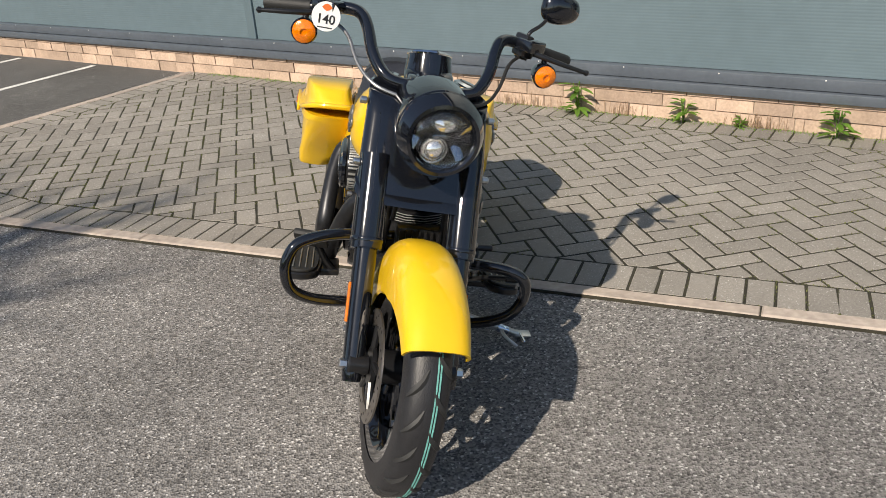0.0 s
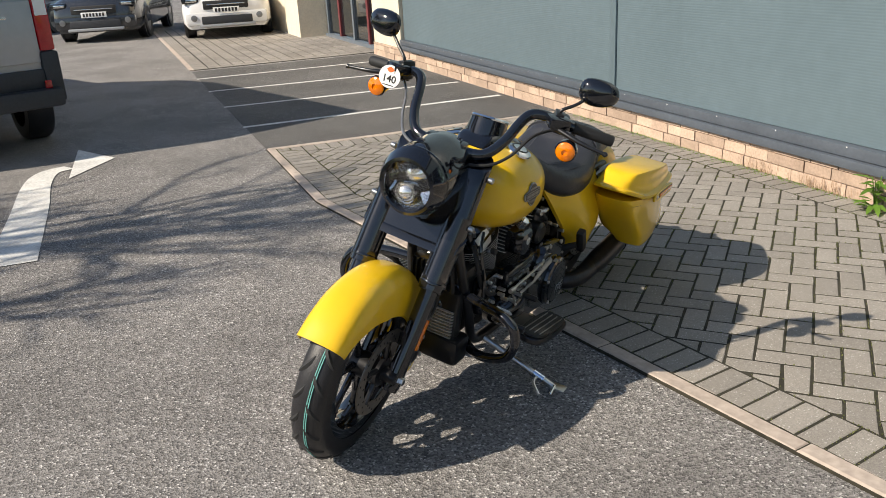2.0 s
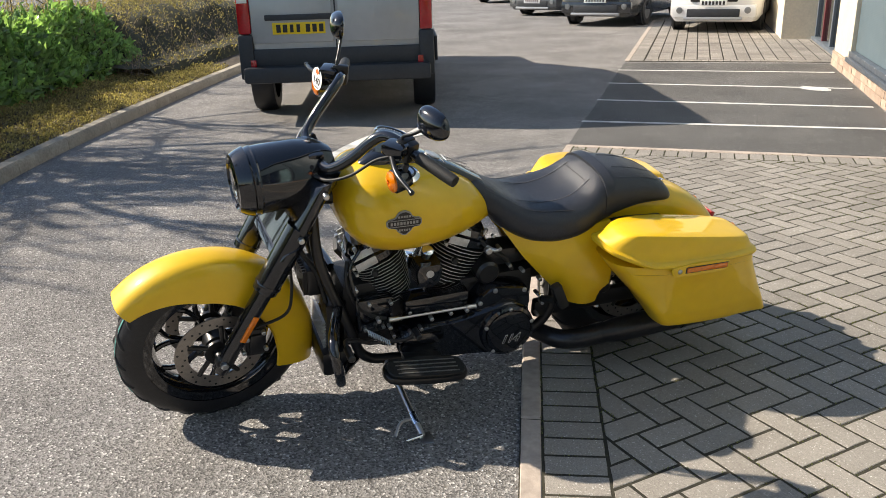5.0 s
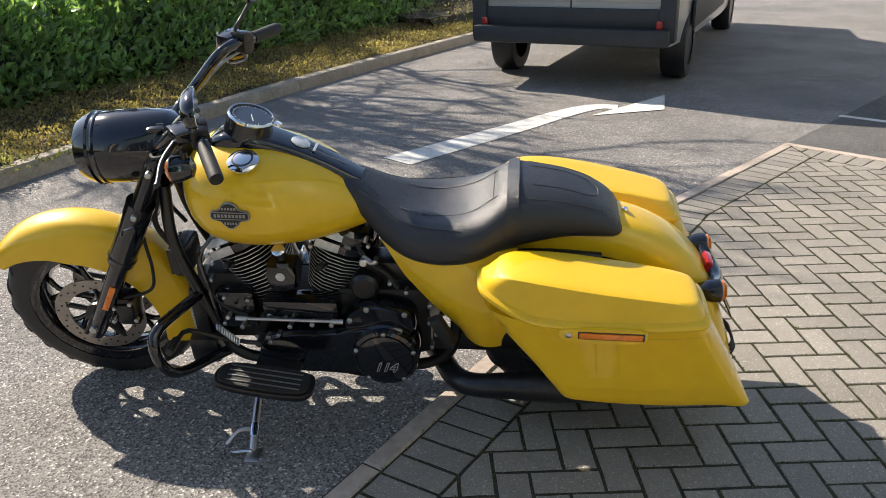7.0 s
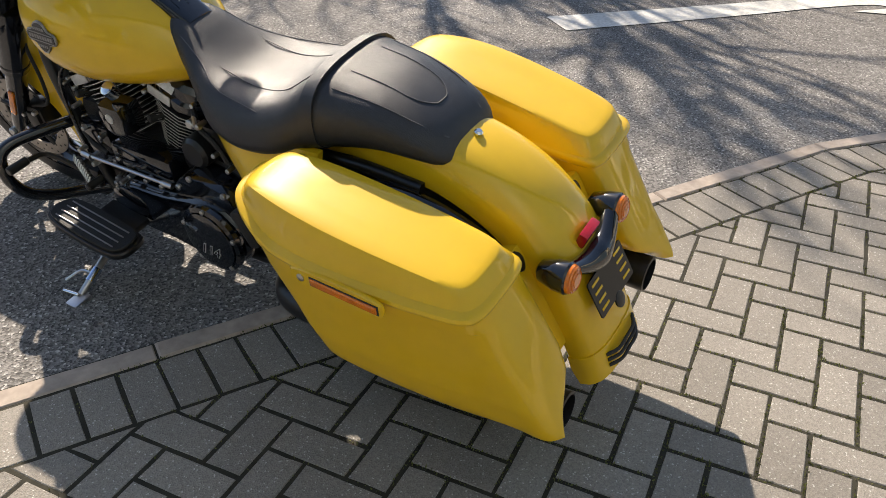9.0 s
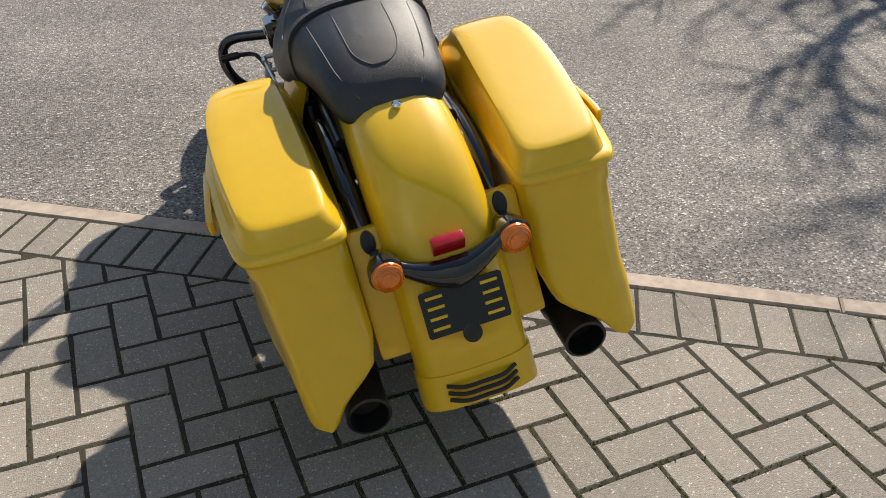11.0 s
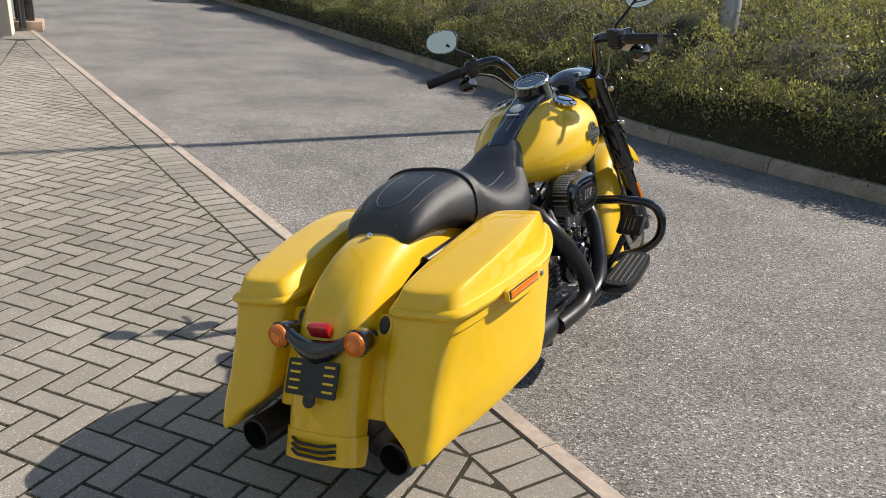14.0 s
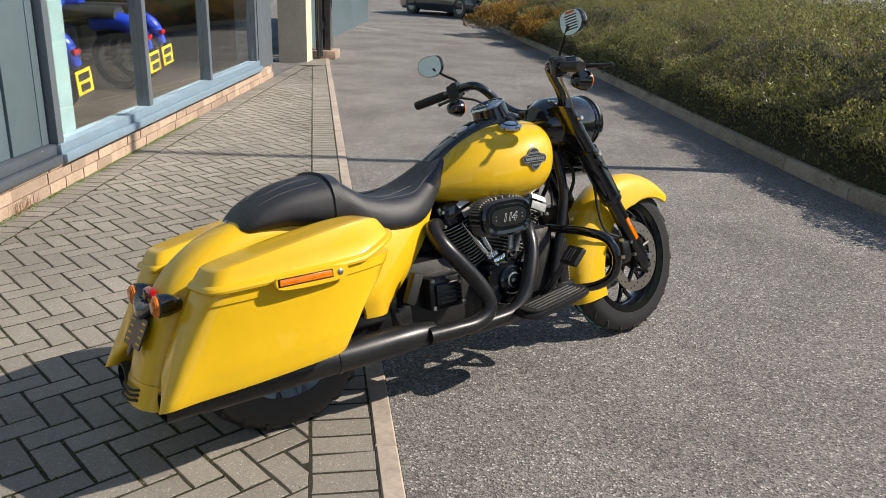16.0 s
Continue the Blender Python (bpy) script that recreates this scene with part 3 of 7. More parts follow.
for w0, w1 in ((-2.38, -0.84), (-4.08, -2.46), (-6.0, -4.16)):
    g = part("pane", shape(sbox(w0, w1, WALL + 0.055, WALL + 0.063, 0.312, 3.2)), GLASS, win)
    g.visible_shadow = False
part("reveal", shape(sbox(-1.28, -0.85, WALL + 0.13, WALL + 0.34, 0.21, 3.2), sbox(-1.36, -0.85, WALL + 0.12, WALL + 0.40, 0.205, 0.29, 0.01)), REVEAL, win, "pale blue inner reveal")
structure("wall_inner", shape(sbox(-7.5, 0.0, WALL + 5.0, WALL + 5.1, 0, H), sbox(-6.95, -6.86, WALL + 0.32, WALL + 5.0, 0, H), sbox(-0.4, -0.3, WALL + 0.32, WALL + 5.0, 0, H)), ROOM, "inner walls of the showroom, near black for the dim interior", "wall")
structure("floor", shape(sbox(-7.4, -0.35, WALL + 0.31, WALL + 5.0, 0.1, 0.2)), ROOMFLOOR, "showroom floor, its brown-grey darkened for the dim interior", "floor")
structure("ceiling", shape(sbox(-7.5, 0.0, WALL + 0.3, WALL + 5.1, 3.3, 3.4)), ROOM, "showroom ceiling, near black for the dim interior", "ceiling")
structure("wall_back", shape(sbox(-7.6, 21, WALL + 5.11, WALL + 12, 0, H), sbox(0.01, 11.6, WALL + 0.31, WALL + 5.1, 0, H)), RENDERED, "body of the showroom building", "building")
structure("roof", shape(sbox(-7.8, 21, WALL - 0.25, WALL + 12, H, H + 0.25)), FLASH, "flat dark grey roof edge of the showroom", "roof")

# cream end with the glazed doors
cream = structure("wall_cream", shape(sbox(10.33, 11.6, WALL + 0.03, WALL + 0.32, 0.192, H), sbox(15.2, 21, WALL - 0.35, WALL + 0.3, 0, H), sbox(11.6, 15.2, WALL + 0.3, WALL + 0.5, 2.4, H)), RENDERED, "cream rendered wall beside the doors", "wall")
door = empty("door_1", Matrix.Identity(4), "glazed entrance doors in dark grey and red frames", "door", "", "structure")
for w in (11.65, 12.45, 13.35, 14.25, 15.12):
    part("door_frame", shape(sbox(w - 0.05, w + 0.05, WALL + 0.2, WALL + 0.3, 0.0, 2.4, 0.005)), FRAME_RED if w in (12.45, 14.25) else TRIM, door)
for w in (11.7, 12.5, 13.4, 14.3):
    part("door_pane", shape(sbox(w, w + 0.8, WALL + 0.24, WALL + 0.25, 0.1, 2.35)), CARGLASS, door)
part("threshold", shape(sbox(11.6, 15.2, WALL + 0.15, WALL + 0.32, 0.0, 0.06, 0.01)), TRIM, door)

# dark posts and rainwater pipe past the window
porch = structure("wall_porch", shape(sbox(-9.2, -8.75, WALL - 0.1, WALL + 0.35, 0.0, 4.5)), RENDERED, "rendered pier beyond the window", "wall")
part("post", shape(sbox(-9.75, -9.5, WALL - 0.35, WALL - 0.1, 0.1, 4.5, 0.01)), CARDARK, porch, "dark painted steel post")
part("post_base", shape(sbox(-9.9, -9.4, WALL - 0.45, WALL + 0.0, 0.0, 0.14, 0.01)), BRICK, porch, "buff brick post base")
part("rain_pipe", shape(rod(site(-9.35, WALL - 0.2, 0.05), site(-9.35, WALL - 0.2, 4.5), 0.05, 12), rod(site(-9.35, WALL - 0.2, 0.5), site(-9.35, WALL - 0.2, 0.62), 0.07, 12)), CARDARK, porch, "black rainwater pipe")
structure("wall_east", shape(sbox(-20, -9.9, WALL + 0.3, WALL + 0.6, 0, 4.5)), PANEL, "grey cladding further along", "wall")

# ---------------------------------------------------------------- kerb and planting on the far side of the lane
KL = [Vector((x, y, 0)) for x, y in ((34, -25.2), (22, -17), (14.6, -11.65), (7.72, -6.68), (1.56, -2.04), (0.13, -1.06), (-0.91, -0.48), (-2.02, 0.15), (-3.3, 0.74), (-5.15, 1.62), (-8.2, 3.38), (-14, 6.9), (-22, 11.5))]
KP = []
for p in curve_pts(KL, 24):
    if not KP or (p - KP[-1]).length > 0.05:
        KP.append(p)
KS = [0.0]
for a, b in zip(KP, KP[1:]):
    KS.append(KS[-1] + (b - a).length)
KS, KX, KY = np.array(KS), np.array([p.x for p in KP]), np.array([p.y for p in KP])


def kerb_at(s, off=0.0, z=0.0):
    """Place s metres along the far kerb, off metres behind its face."""
    x, y = np.interp(s, KS, KX), np.interp(s, KS, KY)
    x2, y2 = np.interp(min(s + 0.3, KS[-1]), KS, KX), np.interp(min(s + 0.3, KS[-1]), KS, KY)
    x1, y1 = np.interp(max(s - 0.3, 0), KS, KX), np.interp(max(s - 0.3, 0), KS, KY)
    d = Vector((x2 - x1, y2 - y1, 0)).normalized()
    return Vector((x, y, z)) + Vector((-d.y, d.x, 0)) * off


kerb = empty("kerb", Matrix.Identity(4), "weathered concrete kerb along the planted bank", "kerb", "", "structure")


def lay_kerb():
    s = 0.0
    while s < KS[-1] - 1:
        rings = []
        for k in range(4):
            q = s + 0.004 + (0.907 * k / 3)
            prof = ((0.0, -0.02), (0.004, 0.075), (0.03, 0.105), (0.125, 0.108), (0.13, -0.02))
            rings.append([kerb_at(q, o, z) for o, z in prof])
        part("kerb_stone", loft(rings), KERB, kerb)
        s += 0.915


KERB_BIKE = float(KS[int(np.argmin([math.hypot(p.x - 0.13, p.y + 1.06) for p in KP]))])   # along-kerb place abreast of the motorcycle


def bank_h(s, off):
    """Height of the planted ground behind the kerb."""
    return 0.07 + 0.05 * min(off, 6) + 0.03 * noise.noise(Vector((s * 0.7, off * 0.9, 0)))


ss, oo = np.linspace(0, KS[-1] - 0.5, 140), np.linspace(0.1, 16, 26)
bv = [tuple(kerb_at(s, o, bank_h(s, o))) for s in ss for o in oo]
bf = [(i * 26 + j, i * 26 + j + 1, i * 26 + 27 + j, i * 26 + 26 + j) for i in range(139) for j in range(25)]
structure("ground_bank", (bv, bf), SOIL, "dark soil bank under the planting", "soil")


def leaves(name, n, place, size, material, label, category, fold=0.25, ratio=2.4, up=0.3, seed=1):
    """Many small folded leaves, each a kite of four triangles; place(rng) gives where and which way is out."""
    rng = np.random.default_rng(seed)
    P, N = place(rng, n)
    n = len(P)
    d = rng.normal(size=(n, 3)) * 0.8 + N
    d[:, 2] += up
    d /= np.linalg.norm(d, axis=1)[:, None]
    r = rng.normal(size=(n, 3))
    s = np.cross(d, r)
    s /= np.linalg.norm(s, axis=1)[:, None]
    u = np.cross(s, d)
    L = size * rng.uniform(0.6, 1.25, n)[:, None]
    W = L / ratio
    mid = P + d * L * 0.5
    tip = P + d * L - u * L * 0.12
    V = np.stack([P, mid + s * W * 0.5 + u * W * fold, tip, mid - s * W * 0.5 + u * W * fold], 1).reshape(-1, 3)
    me = bpy.data.meshes.new(name)
    i = np.arange(n) * 4
    F = np.stack([np.stack([i, i + 1, i + 2], 1), np.stack([i, i + 2, i + 3], 1)], 1).reshape(-1, 3)
    me.vertices.add(n * 4)
    me.vertices.foreach_set("co", V.ravel())
    me.loops.add(len(F) * 3)
    me.loops.foreach_set("vertex_index", F.ravel().astype(np.int32))
    me.polygons.add(len(F))
    me.polygons.foreach_set("loop_start", (np.arange(len(F)) * 3).astype(np.int32))
    me.update(calc_edges=True)
    me.materials.append(material)
    return tagged(new(name, me), label, category, "", "stuff")


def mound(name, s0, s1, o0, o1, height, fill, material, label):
    """The inner body of a planting, under its leaves; its dark colour stands in for shade."""
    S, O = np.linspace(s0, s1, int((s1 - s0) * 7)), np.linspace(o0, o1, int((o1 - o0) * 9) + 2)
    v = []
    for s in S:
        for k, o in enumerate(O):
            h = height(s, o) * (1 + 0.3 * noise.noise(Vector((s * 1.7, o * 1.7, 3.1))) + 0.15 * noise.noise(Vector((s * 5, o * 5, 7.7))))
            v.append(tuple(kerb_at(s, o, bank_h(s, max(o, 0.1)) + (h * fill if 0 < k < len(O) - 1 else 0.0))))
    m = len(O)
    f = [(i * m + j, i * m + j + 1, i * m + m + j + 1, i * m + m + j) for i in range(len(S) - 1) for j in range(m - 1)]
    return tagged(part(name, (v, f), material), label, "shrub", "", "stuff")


def bank_place(s0, s1, o0, o1, height, depth=0.12, lump=0.3, over=0.0):
    """Leaf places near the surface of a lumpy planting; height(s, off) is its top above the kerb."""
    def fn(rng, n):
        S, O = rng.uniform(s0, s1, n), rng.uniform(o0 - over, o1, n)
        P, N = [], []
        for s, o in zip(S, O):
            h = height(s, max(o, o0)) * (1 + lump * noise.noise(Vector((s * 1.7, o * 1.7, 3.1))) + 0.5 * lump * noise.noise(Vector((s * 5, o * 5, 7.7))))
            g = bank_h(s, max(o, 0.1))
            t = 1 - abs(rng.normal()) * depth / max(h, 0.05)
            z = g + max(0.0, h * t)
            p = kerb_at(s, o, z)
            P.append(p)
            q = kerb_at(s, o - 0.5, z) - p
            N.append((q.x * 0.9, q.y * 0.9, 0.7))
        return np.array(P), np.array(N)
    return fn
# ---------------------------------------------------------------- the motorcycle: x ahead, y to its left, z up, from under the rear axle
BIKE = pose(0.3457, 3.3431, 0, 0, 0, -96.38) @ pose(0, 0, 0, -11.13)
bike = empty("motorcycle", BIKE, "bright yellow touring motorcycle with hard panniers, leaning on its side stand", "motorcycle")
WHEEL_R, FX = 0.324, 1.542
STEER_DEG = 5.5
RAKE = radians(26)
_ax = Vector((-math.sin(RAKE), 0, math.cos(RAKE)))
_p0 = Vector((FX + 0.17, 0, 0))
_hd = Vector((1.39, 0, 0.90))
STEER = Matrix.Translation((0, -0.010, -0.012)) @ Matrix.Translation(_hd) @ pose(0, 0, 0, -2.6) @ Matrix.Translation(-_hd) @ Matrix.Translation(_p0) @ Matrix.Rotation(radians(STEER_DEG), 4, _ax) @ Matrix.Translation(-_p0)


def bpart(name, s, material, parent=None, label="", sharp=40, steer=False):
    if not isinstance(s, Shape):
        s = shape(s)
    if steer:
        s.moved(STEER)
    return part(name, s, material, parent or bike, label, sharp)


def sides(vf):
    """A piece and its mirror image across the motorcycle."""
    v, f = vf
    return shape((v, f), ([(x, -y, z) for x, y, z in v], [tuple(reversed(q)) for q in f]))


def mirror(vf):
    v, f = vf
    return [(x, -y, z) for x, y, z in v], [tuple(reversed(q)) for q in f]


def wheel(name, cx, r, w, rim_r, steer, rotors, stripe):
    """Tyre with tread blocks, black cast rim with forked spokes, hub and brake discs."""
    m = frame_to((cx, 0, r), (0, 1, 0))
    hw = w / 2
    prof = []
    for k in range(25):
        a = math.pi * k / 24
        prof.append((rim_r + (r - rim_r) * max(0.0, math.sin(a)) ** 0.62, -hw * math.cos(a) * (0.82 + 0.18 * math.sin(a))))
    hub = bpart(name, lathe([(0.032, -0.06), (0.045, -0.055), (0.045, 0.055), (0.032, 0.06)], m, 20), SATIN, None, "black cast wheel with forked spokes", steer=steer)
    rim = [(rim_r - 0.03, -hw * 0.72), (rim_r + 0.006, -hw * 0.80), (rim_r + 0.004, -hw * 0.66), (rim_r - 0.030, -hw * 0.35), (rim_r - 0.034, 0), (rim_r - 0.030, hw * 0.35), (rim_r + 0.004, hw * 0.66), (rim_r + 0.006, hw * 0.80), (rim_r - 0.03, hw * 0.72)]
    rim += [(rim_r - 0.044, hw * 0.4), (rim_r - 0.048, 0), (rim_r - 0.044, -hw * 0.4)]
    bpart("rim", lathe(rim + [rim[0]], m, 56, cap=False), GLOSS, hub, "gloss black rim", 30, steer)
    bpart("tyre", lathe(prof, m, 72, cap=False), RUBBER, hub, "black rubber tyre", 60, steer)
    # tread: slanted grooves drawn as raised dark ribs between them
    gr = Shape()
    for k in range(22):
        for sd in (-1, 1):
            a0 = 2 * math.pi * (k + (0.5 if sd > 0 else 0)) / 22
            pts = []
            for i in range(6):
                t = 0.13 + 0.62 * i / 5
                ang = a0 + 0.20 * (i / 5) ** 0.7
                yy = sd * hw * t
                aa = math.acos(max(-1, min(1, -yy / hw / 0.98)))
                rr = rim_r + (r - rim_r) * math.sin(aa) ** 0.62 - 0.0030
                pts.append(m @ Vector((rr * math.cos(ang), rr * math.sin(ang), yy)))
            gr.add(tube(pts, [0.004, 0.0085, 0.0095, 0.008, 0.004], 6, 2))
    bpart("tread_groove", gr, INK, hub, "dark slanted tread grooves", steer=steer)
    if stripe:
        st = Shape()
        for y0 in (0.010, 0.0165):
            st.add(lathe([(r - 0.0006, y0), (r + 0.0007, y0 + 0.0005), (r + 0.0007, y0 + 0.0035), (r - 0.0006, y0 + 0.004)], m, 72, cap=False))
        bpart("stripe", st, GREEN_STRIPE, hub, "pale green new-tyre stripe", steer=steer)
    for k in range(7):
        a = 2 * math.pi * k / 7 + 0.2
        s = Shape()

        def at(rr, da, h):
            return m @ Vector((rr * math.cos(a + da), rr * math.sin(a + da), h))
        s.add(tube([at(0.035, 0, 0), at(rim_r * 0.50, 0, 0.004)], [0.014, 0.010], 8, 1))
        for d in (-1, 1):
            s.add(tube([at(rim_r * 0.44, 0, 0.003), at(rim_r * 0.68, d * 0.10, 0.006), at(rim_r - 0.035, d * 0.26, 0)], [0.010, 0.009, 0.010], 8, 3))
        bpart("spoke", s, GLOSS, hub, steer=steer)
    for yy in rotors:
        t = 1 if yy > 0 else -1
        mm = frame_to((cx, yy, r), (0, 1, 0))
        disc = bpart("brake_disc", lathe([(0.105, -0.0025), (0.149, -0.0025), (0.149, 0.0025), (0.105, 0.0025), (0.105, -0.0025)], mm, 64, cap=False), ROTOR, hub, "drilled steel brake disc", 30, steer)
        hol = Shape()
        for k in range(36):
            a = 2 * math.pi * k / 36
            rr = (0.115, 0.127, 0.139)[k % 3]
            for sd in (-1, 1):
                hol.add(lathe([(0.0042, 0.0024), (0.0042, 0.0031)], mm @ pose(rr * math.cos(a), rr * math.sin(a), 0) @ pose(0, 0, 0, 0 if sd > 0 else 180), 8))
        tagged(bpart("hole", hol, INK, disc, steer=steer), kind="stuff")
        for k in range(5):
            a = 2 * math.pi * k / 5
            bpart("carrier_arm", tube([mm @ Vector((0.045 * math.cos(a), 0.045 * math.sin(a), 0)), mm @ Vector((0.085 * math.cos(a + 0.15), 0.085 * math.sin(a + 0.15), 0)), mm @ Vector((0.112 * math.cos(a + 0.2), 0.112 * math.sin(a + 0.2), 0))], 0.009, 8, 2), SATIN, disc, steer=steer)
        bpart("disc_carrier", lathe([(0.05, -0.006), (0.05, 0.006)], mm, 20), SATIN, disc, steer=steer)
    return hub


wheel("front_wheel", FX, WHEEL_R, 0.130, 0.243, True, (-0.082, 0.082), True)
wheel("rear_wheel", -0.045, 0.322, 0.180, 0.205, False, (0.105,), False)


# ---- fenders: a crowned section swept along a side profile
def fender(path, widths, drop, centre, thick=0.006, n=15, pw=2.6):
    """path: (x, z) of the crown line; widths: half widths; drop: how far the sides hang, each by station."""
    P = curve_pts([(x, 0, z) for x, z in path], 6)
    m = len(P)
    W = np.interp(np.linspace(0, 1, m), np.linspace(0, 1, len(widths)), widths)
    D = np.interp(np.linspace(0, 1, m), np.linspace(0, 1, len(drop)), drop)
    outer_, inner_ = [], []
    for i, p in enumerate(P):
        t = (P[min(i + 1, m - 1)] - P[max(i - 1, 0)]).normalized()
        nrm = Vector((-t.z, 0, t.x))
        if nrm.dot(p - Vector((centre[0], 0, centre[1]))) < 0:
            nrm = -nrm
        ro, ri = [], []
        for j in range(n):
            a = math.pi * j / (n - 1)
            c, s = math.cos(a), math.sin(a)
            y = math.copysign(abs(c) ** (2 / pw), c) * W[i]
            h = -D[i] * (1 - abs(s) ** (2 / pw))
            ro.append(p + Vector((0, y, 0)) + nrm * h)
            ri.append(p + Vector((0, y * (1 - thick / W[i]), 0)) + nrm * (h - thick))
        outer_.append(ro)
        inner_.append(ri)
    rings = [o + list(reversed(i)) for o, i in zip(outer_, inner_)]
    return loft(rings)


ff_path = []
for i in range(16):
    u = i / 15
    a = radians(43 + 157.6 * u)
    rr = 0.362 + 0.036 * max(0.0, (u - 0.6) / 0.4) ** 2
    ff_path.append((FX + 0.035 + rr * math.cos(a), 0.3185 + rr * math.sin(a)))
bpart("front_fender", fender(ff_path, [0.079, 0.085, 0.088, 0.088, 0.087, 0.086, 0.085, 0.084], [0.055, 0.095, 0.135, 0.145, 0.145, 0.145, 0.145, 0.14], (FX, WHEEL_R), pw=3.0), YELLOW, None, "bright yellow gloss front fender", steer=True)
rf_path = ((0.20, 0.70), (0.06, 0.722), (-0.10, 0.722), (-0.22, 0.692), (-0.325, 0.634), (-0.405, 0.554), (-0.455, 0.457), (-0.495, 0.353), (-0.533, 0.228))
rf = bpart("rear_fender", fender(rf_path, [0.098, 0.106, 0.112, 0.116, 0.117, 0.117, 0.117, 0.117, 0.118], [0.10, 0.10, 0.10, 0.10, 0.10, 0.10, 0.09, 0.075, 0.06], (0, 0.3), pw=3.0), YELLOW, None, "bright yellow long rear fender")
lip = fender(((-0.5175, 0.290), (-0.5285, 0.255), (-0.540, 0.219)), [0.1225, 0.123, 0.123], [0.07, 0.07, 0.06], (0, 0.3), pw=3.0)
bpart("fender_tip", lip, YELLOW, rf)
for k in range(3):
    z = 0.268 - 0.0145 * k
    x = -0.523 - (0.290 - z) * 0.33
    bpart("vent_slot", tube([(x - 0.002 + 0.012, -0.072, z), (x - 0.006, -0.04, z), (x - 0.007, 0, z), (x - 0.006, 0.04, z), (x - 0.002 + 0.012, 0.072, z)], 0.0042, 8, 4), INK, rf)
for sd in (1, -1):
    fm = frame_to((-0.362, sd * 0.137, 0.420), (-1, 0, 0.50))
    pn = box((0, 0, 0), (0.082, 0.27, 0.05), 0.014, fm)
    fp = bpart("filler_panel", pn, YELLOW, None, "yellow panel between fender and pannier")
    bpart("plug", lathe([(0.021, 0.022), (0.019, 0.029)], fm @ pose(0.0, 0.105, 0), 20, 0.75, 1.2), SATIN, fp, "black oval plug")
# black support rails between fender and panniers
for sd in (1, -1):
    bpart("fender_rail", tube([(0.06, sd * 0.139, 0.598), (-0.08, sd * 0.140, 0.604), (-0.2, sd * 0.140, 0.575), (-0.28, sd * 0.139, 0.528), (-0.325, sd * 0.138, 0.484)], 0.021, 12, 5), GLOSS, None, "gloss black fender support")


# ---- fuel tank
def tank_ring(x):
    xs = (0.517, 0.585, 0.685, 0.785, 0.885, 0.985, 1.052, 1.10, 1.125)
    hw = interp(x, xs, (0.020, 0.080, 0.150, 0.194, 0.213, 0.212, 0.190, 0.135, 0.05))
    top = interp(x, xs, (0.735, 0.785, 0.862, 0.911, 0.938, 0.946, 0.938, 0.905, 0.86))
    bot = interp(x, xs, (0.700, 0.680, 0.655, 0.640, 0.632, 0.640, 0.665, 0.715, 0.77))
    mid = bot + (top - bot) * interp(x, xs, (0.5, 0.48, 0.45, 0.44, 0.45, 0.47, 0.5, 0.5, 0.5))
    return ellipse_ring(x, 0, mid, hw, top - mid, mid - bot, 44, 2.35)


tank = bpart("fuel_tank", loft([tank_ring(0.517 + 0.608 * i / 28) for i in range(29)]), YELLOW, None, "bright yellow teardrop fuel tank")
# console with instrument
con = []
for i in range(15):
    x = 0.60 + 0.44 * i / 14
    xs = (0.60, 0.72, 0.84, 0.93, 1.0, 1.04)
    z = interp(x, xs, (0.826, 0.896, 0.950, 0.975, 0.972, 0.945))
    w = interp(x, xs, (0.046, 0.052, 0.058, 0.072, 0.070, 0.050))
    con.append(ellipse_ring(x, 0, z - 0.045, w, 0.045, 0.07, 20, 5))
console = bpart("console", loft(con), GLOSS, None, "gloss black tank console")
gm = frame_to((0.914, 0, 0.992), (-0.34, 0, 1), (1, 0, 0))
gauge = bpart("instrument", lathe([(0.072, -0.085), (0.071, -0.03), (0.067, 0.0), (0.066, 0.018), (0.061, 0.021), (0.059, 0.0165)], gm, 40, cap=True), GLOSS, None, "round black speedometer on the console")
bpart("bezel", lathe([(0.0665, 0.012), (0.068, 0.016), (0.064, 0.022), (0.061, 0.021)], gm, 40, cap=False), CHROME, gauge)
DIAL = mat("dial_face", (0.02, 0.028, 0.045), 0.2, coat=0.4)
bpart("dial", lathe([(0.0595, 0.016), (0.0595, 0.0175)], gm, 40), DIAL, gauge, "dark blue-grey dial")
tick = Shape()
for k in range(25):
    a = radians(-40 + 260 * k / 24)
    L = 0.006 if k % 2 == 0 else 0.003
    tick.add(box((0, 0, 0), (L, 0.0008, 0.0006), 0, gm @ pose(0, 0, 0.018, 0, 0, math.degrees(a)) @ pose(0.051, 0, 0)))
tick.add(box((0, 0, 0), (0.036, 0.0016, 0.001), 0, gm @ pose(0, 0, 0.019, 0, 0, 205) @ pose(0.016, 0, 0)))
bpart("dial_mark", tick, WHITE, gauge)
bm_ = frame_to((0.775, 0, 0.9235), (-0.45, 0, 1), (1, 0, 0))
bpart("console_badge", shape(lathe([(0.028, 0), (0.028, 0.003), (0.024, 0.005)], bm_, 28), box((0, -0.045, 0.004), (0.05, 0.008, 0.003), 0.001, bm_)), EDGE_CUT, console, "bright metal badge")
bpart("console_line", shape(box((-0.018, -0.09, 0.003), (0.0014, 0.12, 0.002), 0, bm_), box((0.018, -0.09, 0.003), (0.0014, 0.12, 0.002), 0, bm_)), GREY_METAL, console)
